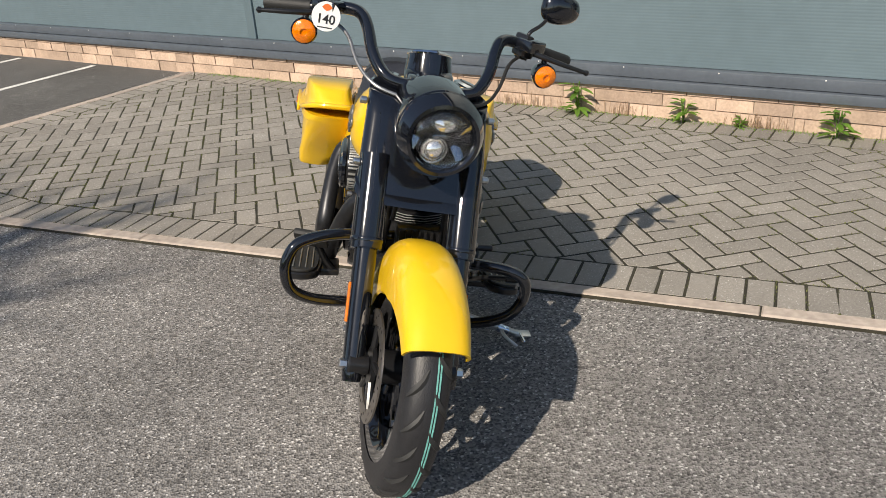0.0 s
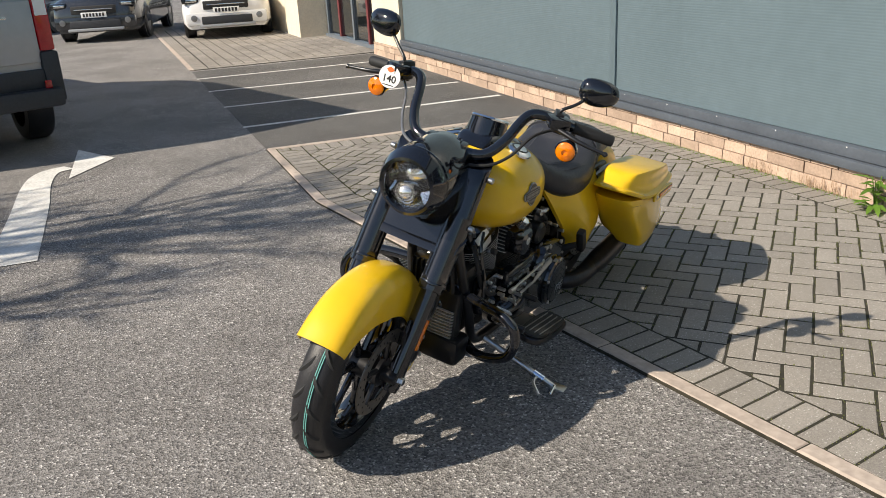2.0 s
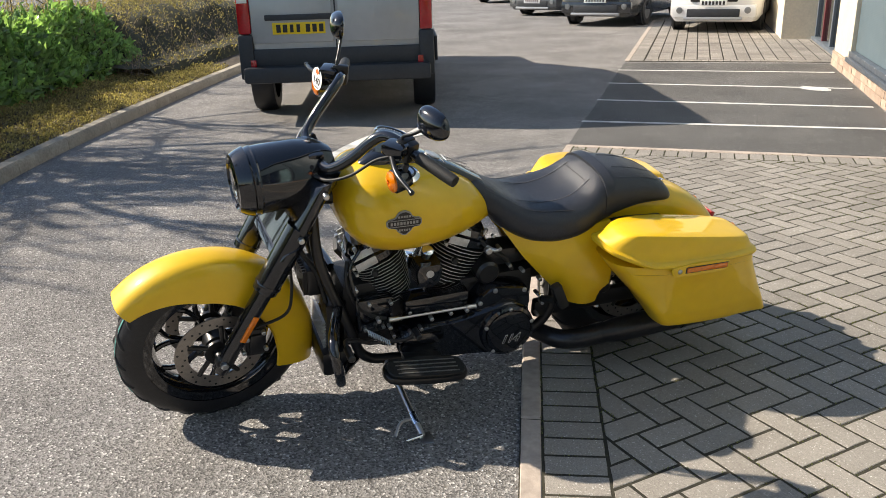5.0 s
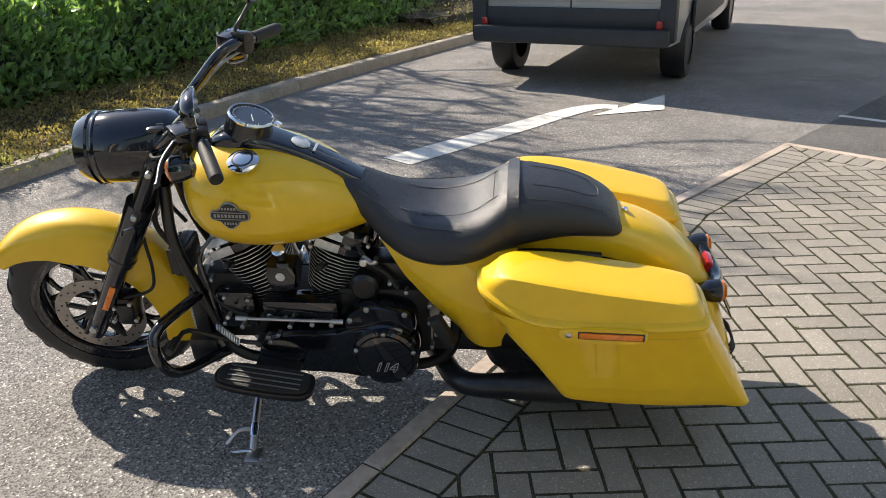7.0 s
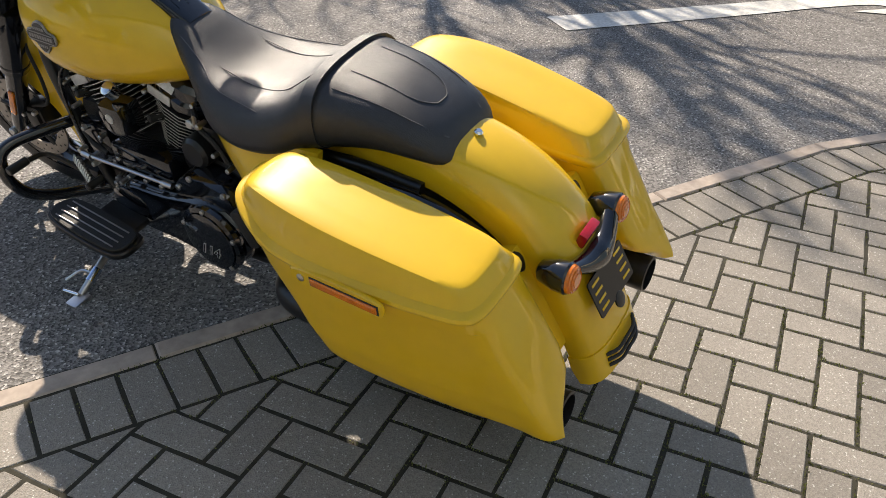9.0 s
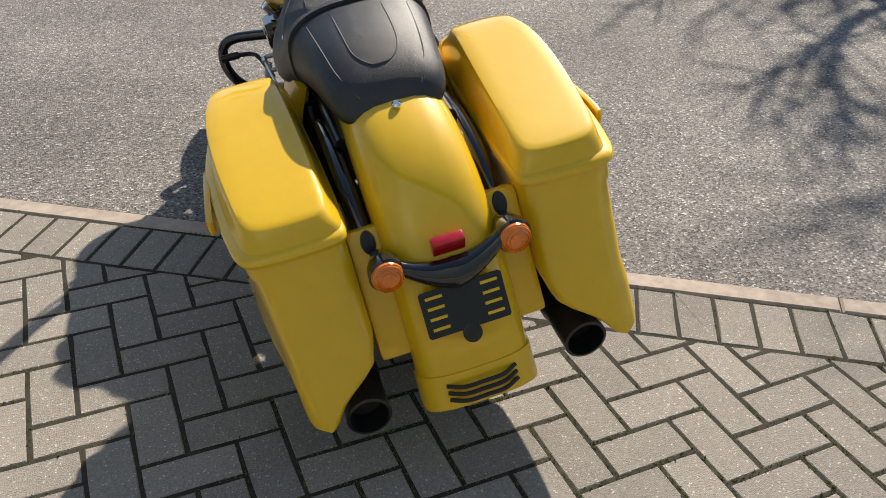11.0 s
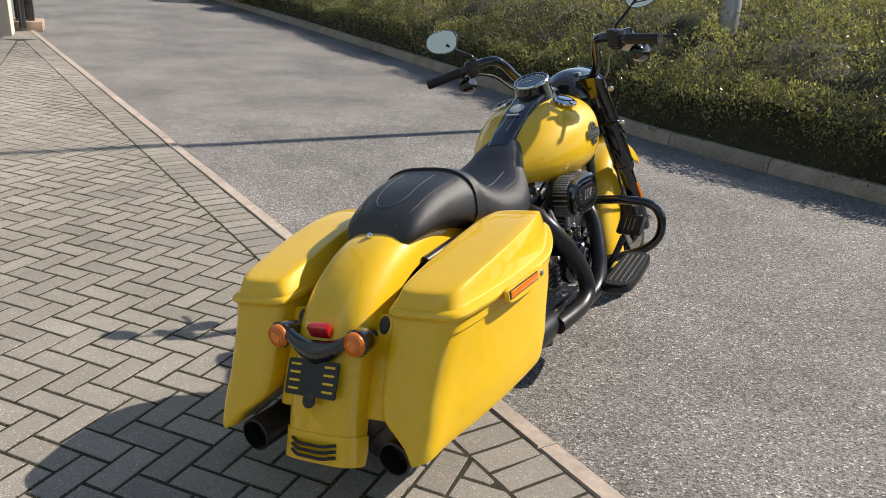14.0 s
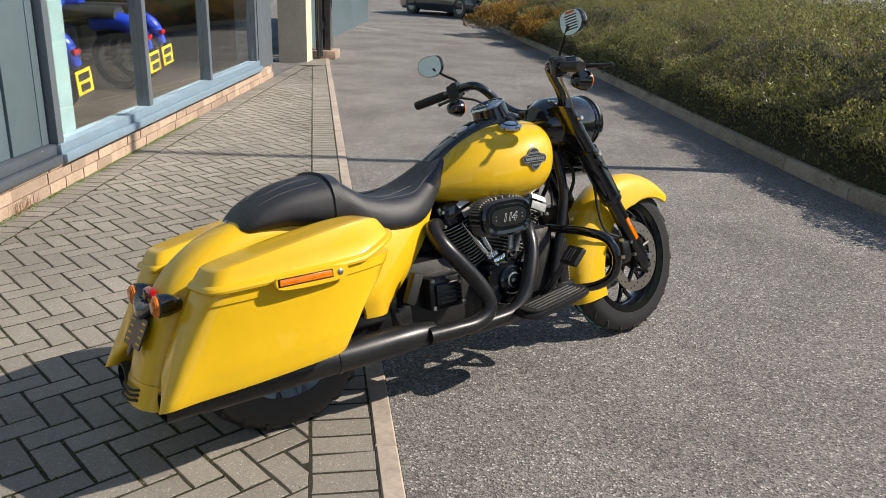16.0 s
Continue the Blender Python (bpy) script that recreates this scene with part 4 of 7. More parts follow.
for sd in (1, -1):
    cm = frame_to((0.91, sd * 0.125, 0.921), (-0.06, sd * 0.33, 1))
    cap = bpart("fuel_cap", lathe([(0.045, 0), (0.045, 0.007), (0.036, 0.013), (0.02, 0.018), (0.004, 0.019)], cm, 36), CHROME, tank, "flush chrome fuel cap")
    bpart("cap_ring", lathe([(0.030, 0.0145), (0.031, 0.0165), (0.026, 0.0175)], cm, 30, cap=False), SATIN, cap)
    em = frame_to((0.942, sd * 0.2115, 0.800), (0.03, sd * 1, 0.08))
    ol = chaikin([(-0.058, 0.014, 0), (-0.028, 0.018, 0), (-0.022, 0.034, 0), (0, 0.044, 0), (0.022, 0.034, 0), (0.028, 0.018, 0), (0.058, 0.014, 0), (0.058, -0.014, 0), (0.028, -0.018, 0), (0.022, -0.030, 0), (0, -0.046, 0), (-0.022, -0.030, 0), (-0.028, -0.018, 0), (-0.058, -0.014, 0)], 1)
    emb = bpart("emblem", plate([(p.x, p.y) for p in ol], 0.007, em, 0.0015), GREY_METAL, tank, "pewter shield-shaped badge")
    bpart("emblem_field", plate([(p.x * 0.92, p.y * 0.88) for p in ol], 0.0014, em @ pose(0, 0, 0.0066)), SATIN, emb, "black enamel field")
    rows_ = [(-0.042 + 0.0105 * k, 0.0, 0.007, 0.010) for k in range(9)] + [(-0.018 + 0.009 * k, 0.022, 0.006, 0.007) for k in range(5)] + [(-0.016 + 0.008 * k, -0.023, 0.005, 0.007) for k in range(5)]
    for ex_, ey_, ew_, eh_ in rows_:
        bpart("emblem_bar", box((ex_, ey_, 0.0084), (ew_, eh_, 0.0012), 0, em), GREY_METAL, emb)
    for ey_ in (0.0105, -0.0105):
        bpart("emblem_rule", box((0, ey_, 0.0084), (0.1, 0.0022, 0.0012), 0, em), GREY_METAL, emb)


# ---- seat
def seat_ring(x):
    xs = (-0.160, -0.138, -0.092, 0.0, 0.10, 0.15, 0.19, 0.24, 0.30, 0.38, 0.46, 0.53, 0.58, 0.63, 0.665)
    top = interp(x, xs, (0.700, 0.735, 0.770, 0.808, 0.826, 0.830, 0.808, 0.765, 0.737, 0.727, 0.742, 0.778, 0.812, 0.838, 0.838))
    hw = interp(x, xs, (0.085, 0.110, 0.127, 0.142, 0.158, 0.166, 0.176, 0.190, 0.198, 0.196, 0.176, 0.136, 0.104, 0.078, 0.058))
    bot = interp(x, xs, (0.680, 0.670, 0.672, 0.672, 0.655, 0.640, 0.628, 0.612, 0.602, 0.600, 0.610, 0.640, 0.690, 0.745, 0.79))
    ring = []
    n = 40
    mid = bot + (top - bot) * 0.42
    dish = interp(x, (0.15, 0.22, 0.30, 0.40, 0.50, 0.56), (0, 0.012, 0.026, 0.024, 0.010, 0))
    for j in range(n):
        a = 2 * math.pi * j / n
        c, s = math.cos(a), math.sin(a)
        y = math.copysign(abs(c) ** (2 / 2.7), c) * hw
        z = mid + math.copysign(abs(s) ** (2 / 2.7), s) * ((top - mid) if s > 0 else (mid - bot))
        if s > 0:
            z += dish * min(1.0, (abs(y) / hw) ** 2 * 1.6) * abs(s)
        ring.append(Vector((x, y, z)))
    return ring


seat = bpart("seat", loft([seat_ring(-0.160 + 0.825 * i / 50) for i in range(51)]), LEATHER, None, "black vinyl two-up seat with stitched panels")
sr = seat_ring(0.165)
srA = [Vector((0.172, p.y * 1.02, p.z + (0.006 if p.z > 0.72 else 0))) for p in sr]
srB = [Vector((0.138, p.y * 1.02, p.z + (0.008 if p.z > 0.72 else 0))) for p in seat_ring(0.142)]
bpart("seat_strap", loft([srA, srB]), LEATHER, seat, "black passenger strap across the seat")


def on_seat(x, k):
    """Point on the seat's upper surface: k from -1 (right edge) to 1 (left edge)."""
    r = seat_ring(x)
    up = sorted((p for p in r[:21]), key=lambda p: p.y)
    ys, zs = [p.y for p in up], [p.z for p in up]
    y = k * max(ys)
    return Vector((x, y, float(np.interp(y, ys, zs)) + 0.0006))


for sd in (1, -1):
    bpart("seam", tube([on_seat(x, sd * k) for x, k in ((0.10, 0.36), (0.02, 0.38), (-0.05, 0.36), (-0.085, 0.18), (-0.09, 0.0))], 0.0013, 5, 6), STITCH, seat)
    bpart("seam", tube([on_seat(x, sd * k) for x, k in ((0.11, 0.72), (0.0, 0.74), (-0.08, 0.72), (-0.14, 0.6))], 0.0012, 5, 6), STITCH, seat)
    bpart("seam", tube([on_seat(x, sd * k) for x, k in ((0.20, 0.45), (0.28, 0.45), (0.38, 0.42), (0.48, 0.46))], 0.0014, 5, 6), STITCH, seat)
    bpart("seam", tube([on_seat(x, sd * k) for x, k in ((0.60, 0.8), (0.53, 0.7), (0.45, 0.76), (0.30, 0.84))], 0.0012, 5, 6), STITCH, seat)
bpart("seam", tube([on_seat(0.212, k) for k in (-0.45, -0.2, 0, 0.2, 0.45)], 0.0016, 5, 4), INK, seat)
bpart("seat_bolt", lathe([(0.010, 0), (0.010, 0.004), (0.006, 0.008)], frame_to((-0.172, 0, 0.711), (-0.3, 0, 1)), 20), CHROME, rf, "chrome seat bolt")


# ---- panniers
def y_out(x):
    return interp(x, (-0.52, -0.44, -0.30, -0.12, 0.02, 0.12, 0.20, 0.27), (0.350, 0.353, 0.380, 0.400, 0.402, 0.388, 0.358, 0.30))


def slice_(xf, xr, yi, z, tuck, cut=0.0):
    """Plan outline of a pannier at one level; z is a height or a function of x."""
    pts = []
    for k in range(9):
        x = xf + (xr - xf) * (0.03 + 0.93 * k / 8)
        pts.append((x, y_out(x) - tuck))
    yr = y_out(xr) - tuck
    y2 = yi + cut
    pts += [(xr, yr - 0.022), (xr - 0.003, (yr + y2) / 2), (xr, y2 + 0.02)]
    for k in range(6):
        x = xr + (xf - xr) * (0.04 + 0.92 * k / 5)
        pts.append((x, y2 - cut * 0.3 * k / 5 + 0.022 * (k / 5) ** 2))
    yf, yfi = y_out(xf) - tuck, y2 - cut * 0.3 + 0.022
    pts += [(xf, min(yfi + 0.03, (yf + yfi) / 2)), (xf + 0.002, (yf + yfi) / 2), (xf, max(yf - 0.03, (yf + yfi) / 2))]
    zz = z if callable(z) else (lambda x: z)
    return [Vector((p.x, p.y, zz(p.x))) for p in chaikin([Vector((a, b, 0)) for a, b in pts], 2)]


def pannier(sd):
    ring = []

    def seam(x):
        return 0.566 + (x + 0.36) * 0.045
    for k, tuck, cut in ((0.0, 0.014, 0.108), (0.012, 0.006, 0.104), (0.04, 0.003, 0.098), (0.10, 0.002, 0.080), (0.15, 0.002, 0.058), (0.2, 0.001, 0.034), (0.26, 0.001, 0.012), (0.4, 0.006, 0), (0.7, 0.006, 0), (0.865, 0.006, 0), (0.885, 0.0, 0), (0.95, 0.0, 0), (1.0, 0.0, 0)):
        xf = interp(k, (0, 0.3, 0.75, 1), (0.014, 0.072, 0.180, 0.228))
        xr = -0.530 + 0.163 * k
        ring.append(slice_(xf, xr, 0.176, lambda x, k=k: (0.325 + (x - 0.02) * 0.116) * (1 - k) + seam(x) * k, tuck, cut))
    body = loft(ring)

    def ridge(x):
        return interp(x, (-0.37, -0.333, -0.2, 0.0, 0.11, 0.18, 0.245), (0.612, 0.625, 0.655, 0.692, 0.704, 0.699, 0.668))
    lid = []
    for h, g, tuck in ((0.0, 0.004, -0.006), (0.003, 0.010, -0.013), (0.010, 0.012, -0.015), (0.017, 0.009, -0.012), (0.021, 0.003, -0.004), (0.0235, -0.003, 0.004), (0.028, -0.005, 0.007)):
        lid.append(slice_(0.240 + g, -0.366 - g, 0.172 - g * 0.4, lambda x, h=h: seam(x) - 0.004 + h + max(0, (x - 0.1)) * 0.30, tuck))
    for f, tuck, g in ((0.45, 0.012, 0.012), (0.90, 0.018, 0.022), (0.97, 0.021, 0.027), (1.0, 0.032, 0.040), (1.0, 0.056, 0.066), (1.0, 0.082, 0.094)):
        lid.append(slice_(0.240 - g * (1 + f), -0.366 + g, 0.176 + g * 0.8, lambda x, f=f: (seam(x) + 0.024 + max(0, (x - 0.1)) * 0.30) * (1 - f) + ridge(x) * f, tuck))
    lidv = loft(lid)
    if sd < 0:
        body, lidv = mirror(body), mirror(lidv)
    b = bpart("pannier", body, YELLOW, None, "bright yellow hard pannier with tapered bottom")
    bpart("lid", lidv, YELLOW, b, "yellow pannier lid with flat chamfered top", 35)
    hinge_n = (0.03, sd, 0.02)
    hm = frame_to((-0.087, sd * 0.412, 0.571), hinge_n)
    fl = -sd                                          # plate x runs towards the rear on the left side
    ol = chaikin([(-0.112, 0.024, 0), (0.112, 0.024, 0), (0.120, 0.0, 0), (0.108, -0.024, 0), (-0.108, -0.024, 0), (-0.120, 0.0, 0)], 2)
    latch = bpart("latch", plate([(p.x, p.y) for p in ol], 0.012, hm, 0.004), YELLOW, b, "yellow pannier latch")
    bpart("reflector", shape(box((-0.022 * fl, 0.002, 0.0135), (0.165, 0.018, 0.006), 0.003, hm)), AMBER, latch, "amber side reflector")
    bpart("reflector_rim", shape(box((-0.022 * fl, 0.002, 0.0115), (0.172, 0.024, 0.004), 0.001, hm)), SATIN, latch)
    bpart("lock", lathe([(0.009, 0), (0.009, 0.014), (0.006, 0.016)], hm @ pose(0.088 * fl, 0.001, 0), 16), STEEL, latch, "steel key lock")
    return b


pannier(1)
pannier(-1)


# ---- side covers
def side_cover(sd):
    n = 12
    o = []
    for j in range(n + 1):
        t = j / n
        z = 0.665 - 0.31 * t
        xf = float(np.interp(t, (0, 0.35, 0.75, 0.92, 1), (0.545, 0.47, 0.36, 0.315, 0.305)))
        xr = float(np.interp(t, (0, 0.6, 0.75, 0.85, 1), (0.14, 0.14, 0.145, 0.18, 0.185)))
        y = interp(t, (0, 0.3, 0.7, 1), (0.165, 0.20, 0.222, 0.21))
        row = []
        for i in range(n + 1):
            u = i / n
            x = xf + (xr - xf) * u
            yy = y - 0.06 * (1 - u) ** 3 + 0.012 * math.sin(math.pi * u)
            row.append(Vector((x, sd * yy, z)))
        o.append(row)
    rings = [r + [Vector((p.x, p.y - sd * 0.018, p.z)) for p in reversed(r)] for r in o]
    return bpart("side_cover", loft(rings), YELLOW, None, "bright yellow side cover")


for sd in (1, -1):
    side_cover(sd)

# ---- fork, headlamp nacelle, bars (all turned with the steering)
FORK = math.radians(29.3)


def fork_at(z, y=0.0, fwd=0.0):
    return Vector((FX - 0.012 - (z - WHEEL_R) * math.tan(FORK) + fwd, y, z))


for sd in (1, -1):
    y = sd * 0.128
    fk = bpart("fork", shape(tube([fork_at(0.28, y), fork_at(0.33, y), fork_at(0.60, y)], [0.024, 0.029, 0.031], 20, 4)), GLOSS, None, "gloss black fork leg", steer=True)
    bpart("fork_cover", shape(tube([fork_at(0.585, y), fork_at(0.60, y), fork_at(0.80, y)], [0.040, 0.043, 0.043], 20, 4), lathe([(0.044, -0.006), (0.046, 0), (0.044, 0.006)], frame_to(fork_at(0.602, y), fork_at(0.8) - fork_at(0.6)), 20)), GLOSS, fk, "black fork cover", steer=True)
    bpart("axle_clamp", shape(rod((FX, sd * 0.088, WHEEL_R), (FX, sd * 0.145, WHEEL_R), 0.026, 16, 0.004)), SATIN, fk, steer=True)
    bpart("axle_nut", shape(rod((FX, sd * 0.145, WHEEL_R), (FX, sd * 0.166, WHEEL_R), 0.0135, 6, 0.002)), STEEL, fk, "steel axle nut", steer=True)
    fm = frame_to(fork_at(0.455, sd * 0.159, -0.005), (0, sd, 0), fork_at(0.6) - fork_at(0.3))
    bpart("fork_reflector", box((0, 0, 0), (0.02, 0.105, 0.008), 0.003, fm), AMBER, fk, "amber fork reflector", steer=True)
    cal = shape(box((0, 0, 0), (0.075, 0.115, 0.07), 0.018, frame_to((FX - 0.115, sd * 0.098, WHEEL_R + 0.045), (0, sd, 0), (-0.1, 0, 1))), box((0.0, 0, 0.03), (0.05, 0.08, 0.03), 0.01, frame_to((FX - 0.115, sd * 0.098, WHEEL_R + 0.045), (0, sd, 0), (-0.1, 0, 1))))
    cl = bpart("brake_caliper", cal, SATIN, fk, "black brake caliper", steer=True)
    for dx, dz in ((-0.085, 0.075), (-0.07, 0.02), (-0.14, 0.09), (-0.145, 0.02)):
        bpart("bolt", rod((FX + dx, sd * 0.13, WHEEL_R + dz), (FX + dx, sd * 0.148, WHEEL_R + dz), 0.008, 8, 0.002), STEEL, cl, steer=True)
    bpart("brake_hose", tube([(FX - 0.12, sd * 0.12, WHEEL_R + 0.1), (FX - 0.22, sd * 0.13, WHEEL_R + 0.14), (FX - 0.245, sd * 0.125, WHEEL_R + 0.22), (FX - 0.25, sd * 0.115, WHEEL_R + 0.36), (FX - 0.30, sd * 0.09, WHEEL_R + 0.5)], 0.0055, 8, 6), GRIP, fk, "black brake hose", steer=True)

LAMPBOWL = mat("smoked_reflector", (0.03, 0.033, 0.038), 0.2, 0.95, noise_amt=0.4, noise_scale=25, bump=0.4, bump_scale=60)
FACET = mat("reflector_chrome", (0.34, 0.36, 0.39), 0.12, 1.0, noise_amt=0.4, noise_scale=40)
LAMPLENS = mat("projector_lens", (0.75, 0.76, 0.76), 0.08, 0.85, coat=1.0)
# nacelle: round lamp shell in a wide gloss black shroud
NAC = Vector((1.425, 0, 0.916))
ndir = Vector((1, 0, -0.03)).normalized()
nm = frame_to(NAC, ndir) @ Matrix.Diagonal((0.93, 0.93, 1.0, 1))
shell = [(0.112, -0.035), (0.1165, -0.045), (0.118, -0.11), (0.117, -0.19), (0.106, -0.265), (0.078, -0.305), (0.01, -0.32)]
nac = bpart("headlamp_shell", lathe(shell, nm, 48), GLOSS, None, "gloss black bullet headlamp nacelle", steer=True)
bpart("lamp_ring", lathe([(0.083, -0.012), (0.084, 0.004), (0.089, 0.010), (0.099, 0.008), (0.110, -0.010), (0.1195, -0.034), (0.111, -0.042)], nm, 56, cap=False), GLOSS, nac, "gloss black trim ring", 25, True)
bpart("lamp_band", lathe([(0.117, -0.05), (0.1195, -0.055), (0.118, -0.06)], nm, 48, cap=False), GLOSS, nac, steer=True)
bowl = bpart("lamp_bowl", lathe([(0.084, -0.012), (0.08, -0.04), (0.055, -0.056), (0.02, -0.06), (0.001, -0.06)], nm, 40, cap=False), LAMPBOWL, nac, steer=True)
bpart("projector", lathe([(0.030, -0.05), (0.029, -0.03), (0.022, -0.018), (0.012, -0.013), (0.001, -0.011)], nm @ pose(-0.012, -0.034, 0), 28), LAMPLENS, nac, "bright projector lens", steer=True)
bpart("projector_ring", lathe([(0.030, -0.03), (0.034, -0.024), (0.036, -0.03)], nm @ pose(-0.012, -0.034, 0), 28, cap=False), CHROME, nac, steer=True)
bpart("projector", lathe([(0.026, -0.05), (0.025, -0.032), (0.018, -0.022), (0.001, -0.017)], nm @ pose(0.004, 0.030, 0), 28, 1.35, 0.8), LAMPLENS, nac, "wide projector lens", steer=True)
for px, py, rz, w_, h_ in ((-0.058, 0.024, 20, 0.022, 0.04), (0.062, 0.022, -25, 0.022, 0.036), (-0.060, -0.028, -15, 0.02, 0.036), (0.048, -0.034, 30, 0.026, 0.04), (-0.024, 0.066, 10, 0.034, 0.018), (0.026, 0.066, -12, 0.034, 0.018), (0.0, -0.002, 0, 0.05, 0.010)):
    bpart("lamp_reflector", box((0, 0, 0), (w_, h_, 0.012), 0.004, nm @ pose(px, py, -0.036, 16 if py > 0 else -14, -18 if px < 0 else 16, rz)), FACET, nac, "bright chrome reflector facet", steer=True)
gl = bpart("lamp_glass", lathe([(0.0842, -0.006), (0.075, 0.003), (0.045, 0.010), (0.001, 0.013)], nm, 44), LENS, nac, "clear headlamp glass", steer=True)
gl.visible_shadow = False
# shroud over the fork tops: a curved plate between two half-round wraps
def shroud_ring(z, grow=0.0):
    c = fork_at(z)
    t = (z - 0.735) / 0.225
    hw = 0.174 - 0.008 * t + grow
    pts = []
    for sgn in (-1, 1):
        arcp = []
        for j in range(9):
            a = math.pi * j / 8
            arcp.append((0.045 * math.cos(a) + grow * math.cos(a), hw - 0.045 + 0.045 * math.sin(a)))
        if sgn < 0:
            pts += [(x, -y) for x, y in reversed(arcp)]
        else:
            pts += arcp
    front = pts[:9] + [(0.046 + grow, -0.055), (0.047 + grow, 0), (0.046 + grow, 0.055)] + pts[9:]
    return [Vector((c.x + a, b, z - a * 0.5)) for a, b in front + [(-0.038, 0.06), (-0.038, -0.06)]]


shr = bpart("fork_shroud", loft([shroud_ring(0.725 + 0.235 * i / 6) for i in range(7)]), GLOSS, None, "gloss black shroud round the fork tops", 45, True)
bpart("shroud_band", loft([shroud_ring(0.722, 0.001), shroud_ring(0.724, 0.005), shroud_ring(0.744, 0.005), shroud_ring(0.746, 0.001)]), GLOSS, shr, steer=True)
for sd in (1, -1):
    for z in (0.78, 0.925):
        bpart("shroud_bolt", rod(fork_at(z, sd * 0.168, 0.0), fork_at(z, sd * 0.188, 0.0), 0.010, 16, 0.003), STEEL, shr, "steel cap bolt", steer=True)
bpart("bar_clamp", shape(box((1.205, 0, 0.968), (0.07, 0.155, 0.045), 0.008), box((1.185, 0, 0.995), (0.05, 0.14, 0.032), 0.008), box((1.215, 0, 0.985), (0.035, 0.03, 0.04), 0.006)), GLOSS, None, "gloss black handlebar clamp", steer=True)
bpart("clamp_screen", shape(box((1.178, 0, 1.011), (0.028, 0.095, 0.006), 0.002)), DIAL, None, "small clamp display", steer=True)
bar_pts = [(1.175, 0.0, 0.985), (1.172, 0.08, 0.98), (1.155, 0.13, 0.992), (1.11, 0.165, 1.035), (1.055, 0.185, 1.092), (1.022, 0.205, 1.118), (0.998, 0.245, 1.121), (0.975, 0.30, 1.107), (0.945, 0.37, 1.095), (0.915, 0.435, 1.083)]
bar = Shape()
bar.add(tube(bar_pts, 0.0172, 16, 6))
bar.add(mirror(tube(bar_pts, 0.0172, 16, 6)))
hb = bpart("handlebar", bar, GLOSS, None, "thick gloss black high handlebar", steer=True)
for sd in (1, -1):
    g0, g1 = Vector((0.960, sd * 0.335, 1.101)), Vector((0.905, sd * 0.455, 1.080))
    d = (g1 - g0).normalized()
    bpart("grip", shape(tube([g0, g0 + d * 0.01, g1 - d * 0.006, g1], [0.019, 0.0185, 0.0185, 0.016], 18, 2)), GRIP, hb, "black rubber grip", steer=True)
    s0 = Vector((0.980, sd * 0.290, 1.109))
    mm = frame_to(s0, (g1 - s0))
    bpart("switch_housing", shape(box((0, 0, 0.0), (0.05, 0.062, 0.052), 0.012, mm), box((0.0, 0.02, -0.012), (0.055, 0.03, 0.03), 0.008, mm), box((0.005 * sd, -0.028, 0.005), (0.03, 0.018, 0.03), 0.005, mm)), SATIN, hb, "black switch housing", steer=True)
    bpart("switch_button", shape(*[box((0.0, 0.0, 0.0), (0.012, 0.010, 0.008), 0.003, mm @ pose(-0.026 * sd + 0.006 * k * sd, 0.012 - 0.016 * k, 0.01, 0, 90)) for k in range(3)]), GREY_METAL, hb, steer=True)
    mc = s0 + Vector((0.038, sd * 0.005, 0.012))
    bpart("master_cylinder", shape(box((0, 0, 0), (0.06, 0.07, 0.035), 0.008, Matrix.Translation(mc) @ pose(0, 0, 0, 0, 0, sd * 35))), GLOSS, hb, "black reservoir", steer=True)
    lv0 = s0 + Vector((0.055, sd * 0.012, -0.005))
    lv1 = lv0 + Vector((0.018, sd * 0.085, -0.012))
    lv2 = lv0 + Vector((0.010, sd * 0.172, -0.025))
    bpart("lever", shape(tube([lv0, lv1, lv2], [0.009, 0.0075, 0.006], 10, 5), lathe([(0.002, -0.008), (0.008, -0.005), (0.0085, 0.003), (0.003, 0.008)], frame_to(lv2, lv2 - lv1), 12)), SATIN, hb, "black hand lever", steer=True)
    sg = s0 + Vector((0.058, sd * 0.060, -0.062))
    sm = frame_to(sg, (1, sd * 0.08, -0.05))
    si = bpart("turn_signal", lathe([(0.008, -0.05), (0.025, -0.042), (0.034, -0.015), (0.036, 0.008), (0.033, 0.012)], sm, 28), GLOSS, hb, "black bullet turn signal", steer=True)
    bpart("signal_lens", lathe([(0.0325, 0.009), (0.031, 0.017), (0.022, 0.023), (0.010, 0.025), (0.009, 0.021), (0.002, 0.02)], sm, 28), AMBER, si, "amber lens", steer=True)
    bpart("signal_stem", shape(tube([sg + Vector((-0.02, 0, 0)), sg + Vector((-0.03, 0, 0.05))], 0.009, 10, 2)), SATIN, si, steer=True)
    # mirror on a bent stalk
    m0, m1, m2 = s0 + Vector((0.015, 0, 0.02)), s0 + Vector((-0.005, sd * 0.035, 0.07)), s0 + Vector((-0.040, sd * (0.072 if sd > 0 else 0.100), 0.108 if sd > 0 else 0.118))
    st = bpart("mirror", shape(tube([m0, m0 + Vector((0, 0, 0.025)), m1, m2], 0.0055, 10, 5)), SATIN, hb, "black mirror on a bent stalk", steer=True)
    mo = chaikin([(-0.068, -0.012, 0), (-0.052, 0.038, 0), (0.02, 0.046, 0), (0.066, 0.034, 0), (0.068, -0.022, 0), (0.035, -0.046, 0), (-0.03, -0.042, 0)], 2)
    hm = frame_to(m2 + Vector((0, sd * 0.02, 0.012)), (-1, -sd * 0.22, -0.05))
    flip = [(p.x * (1 if sd > 0 else -1), p.y) for p in mo]

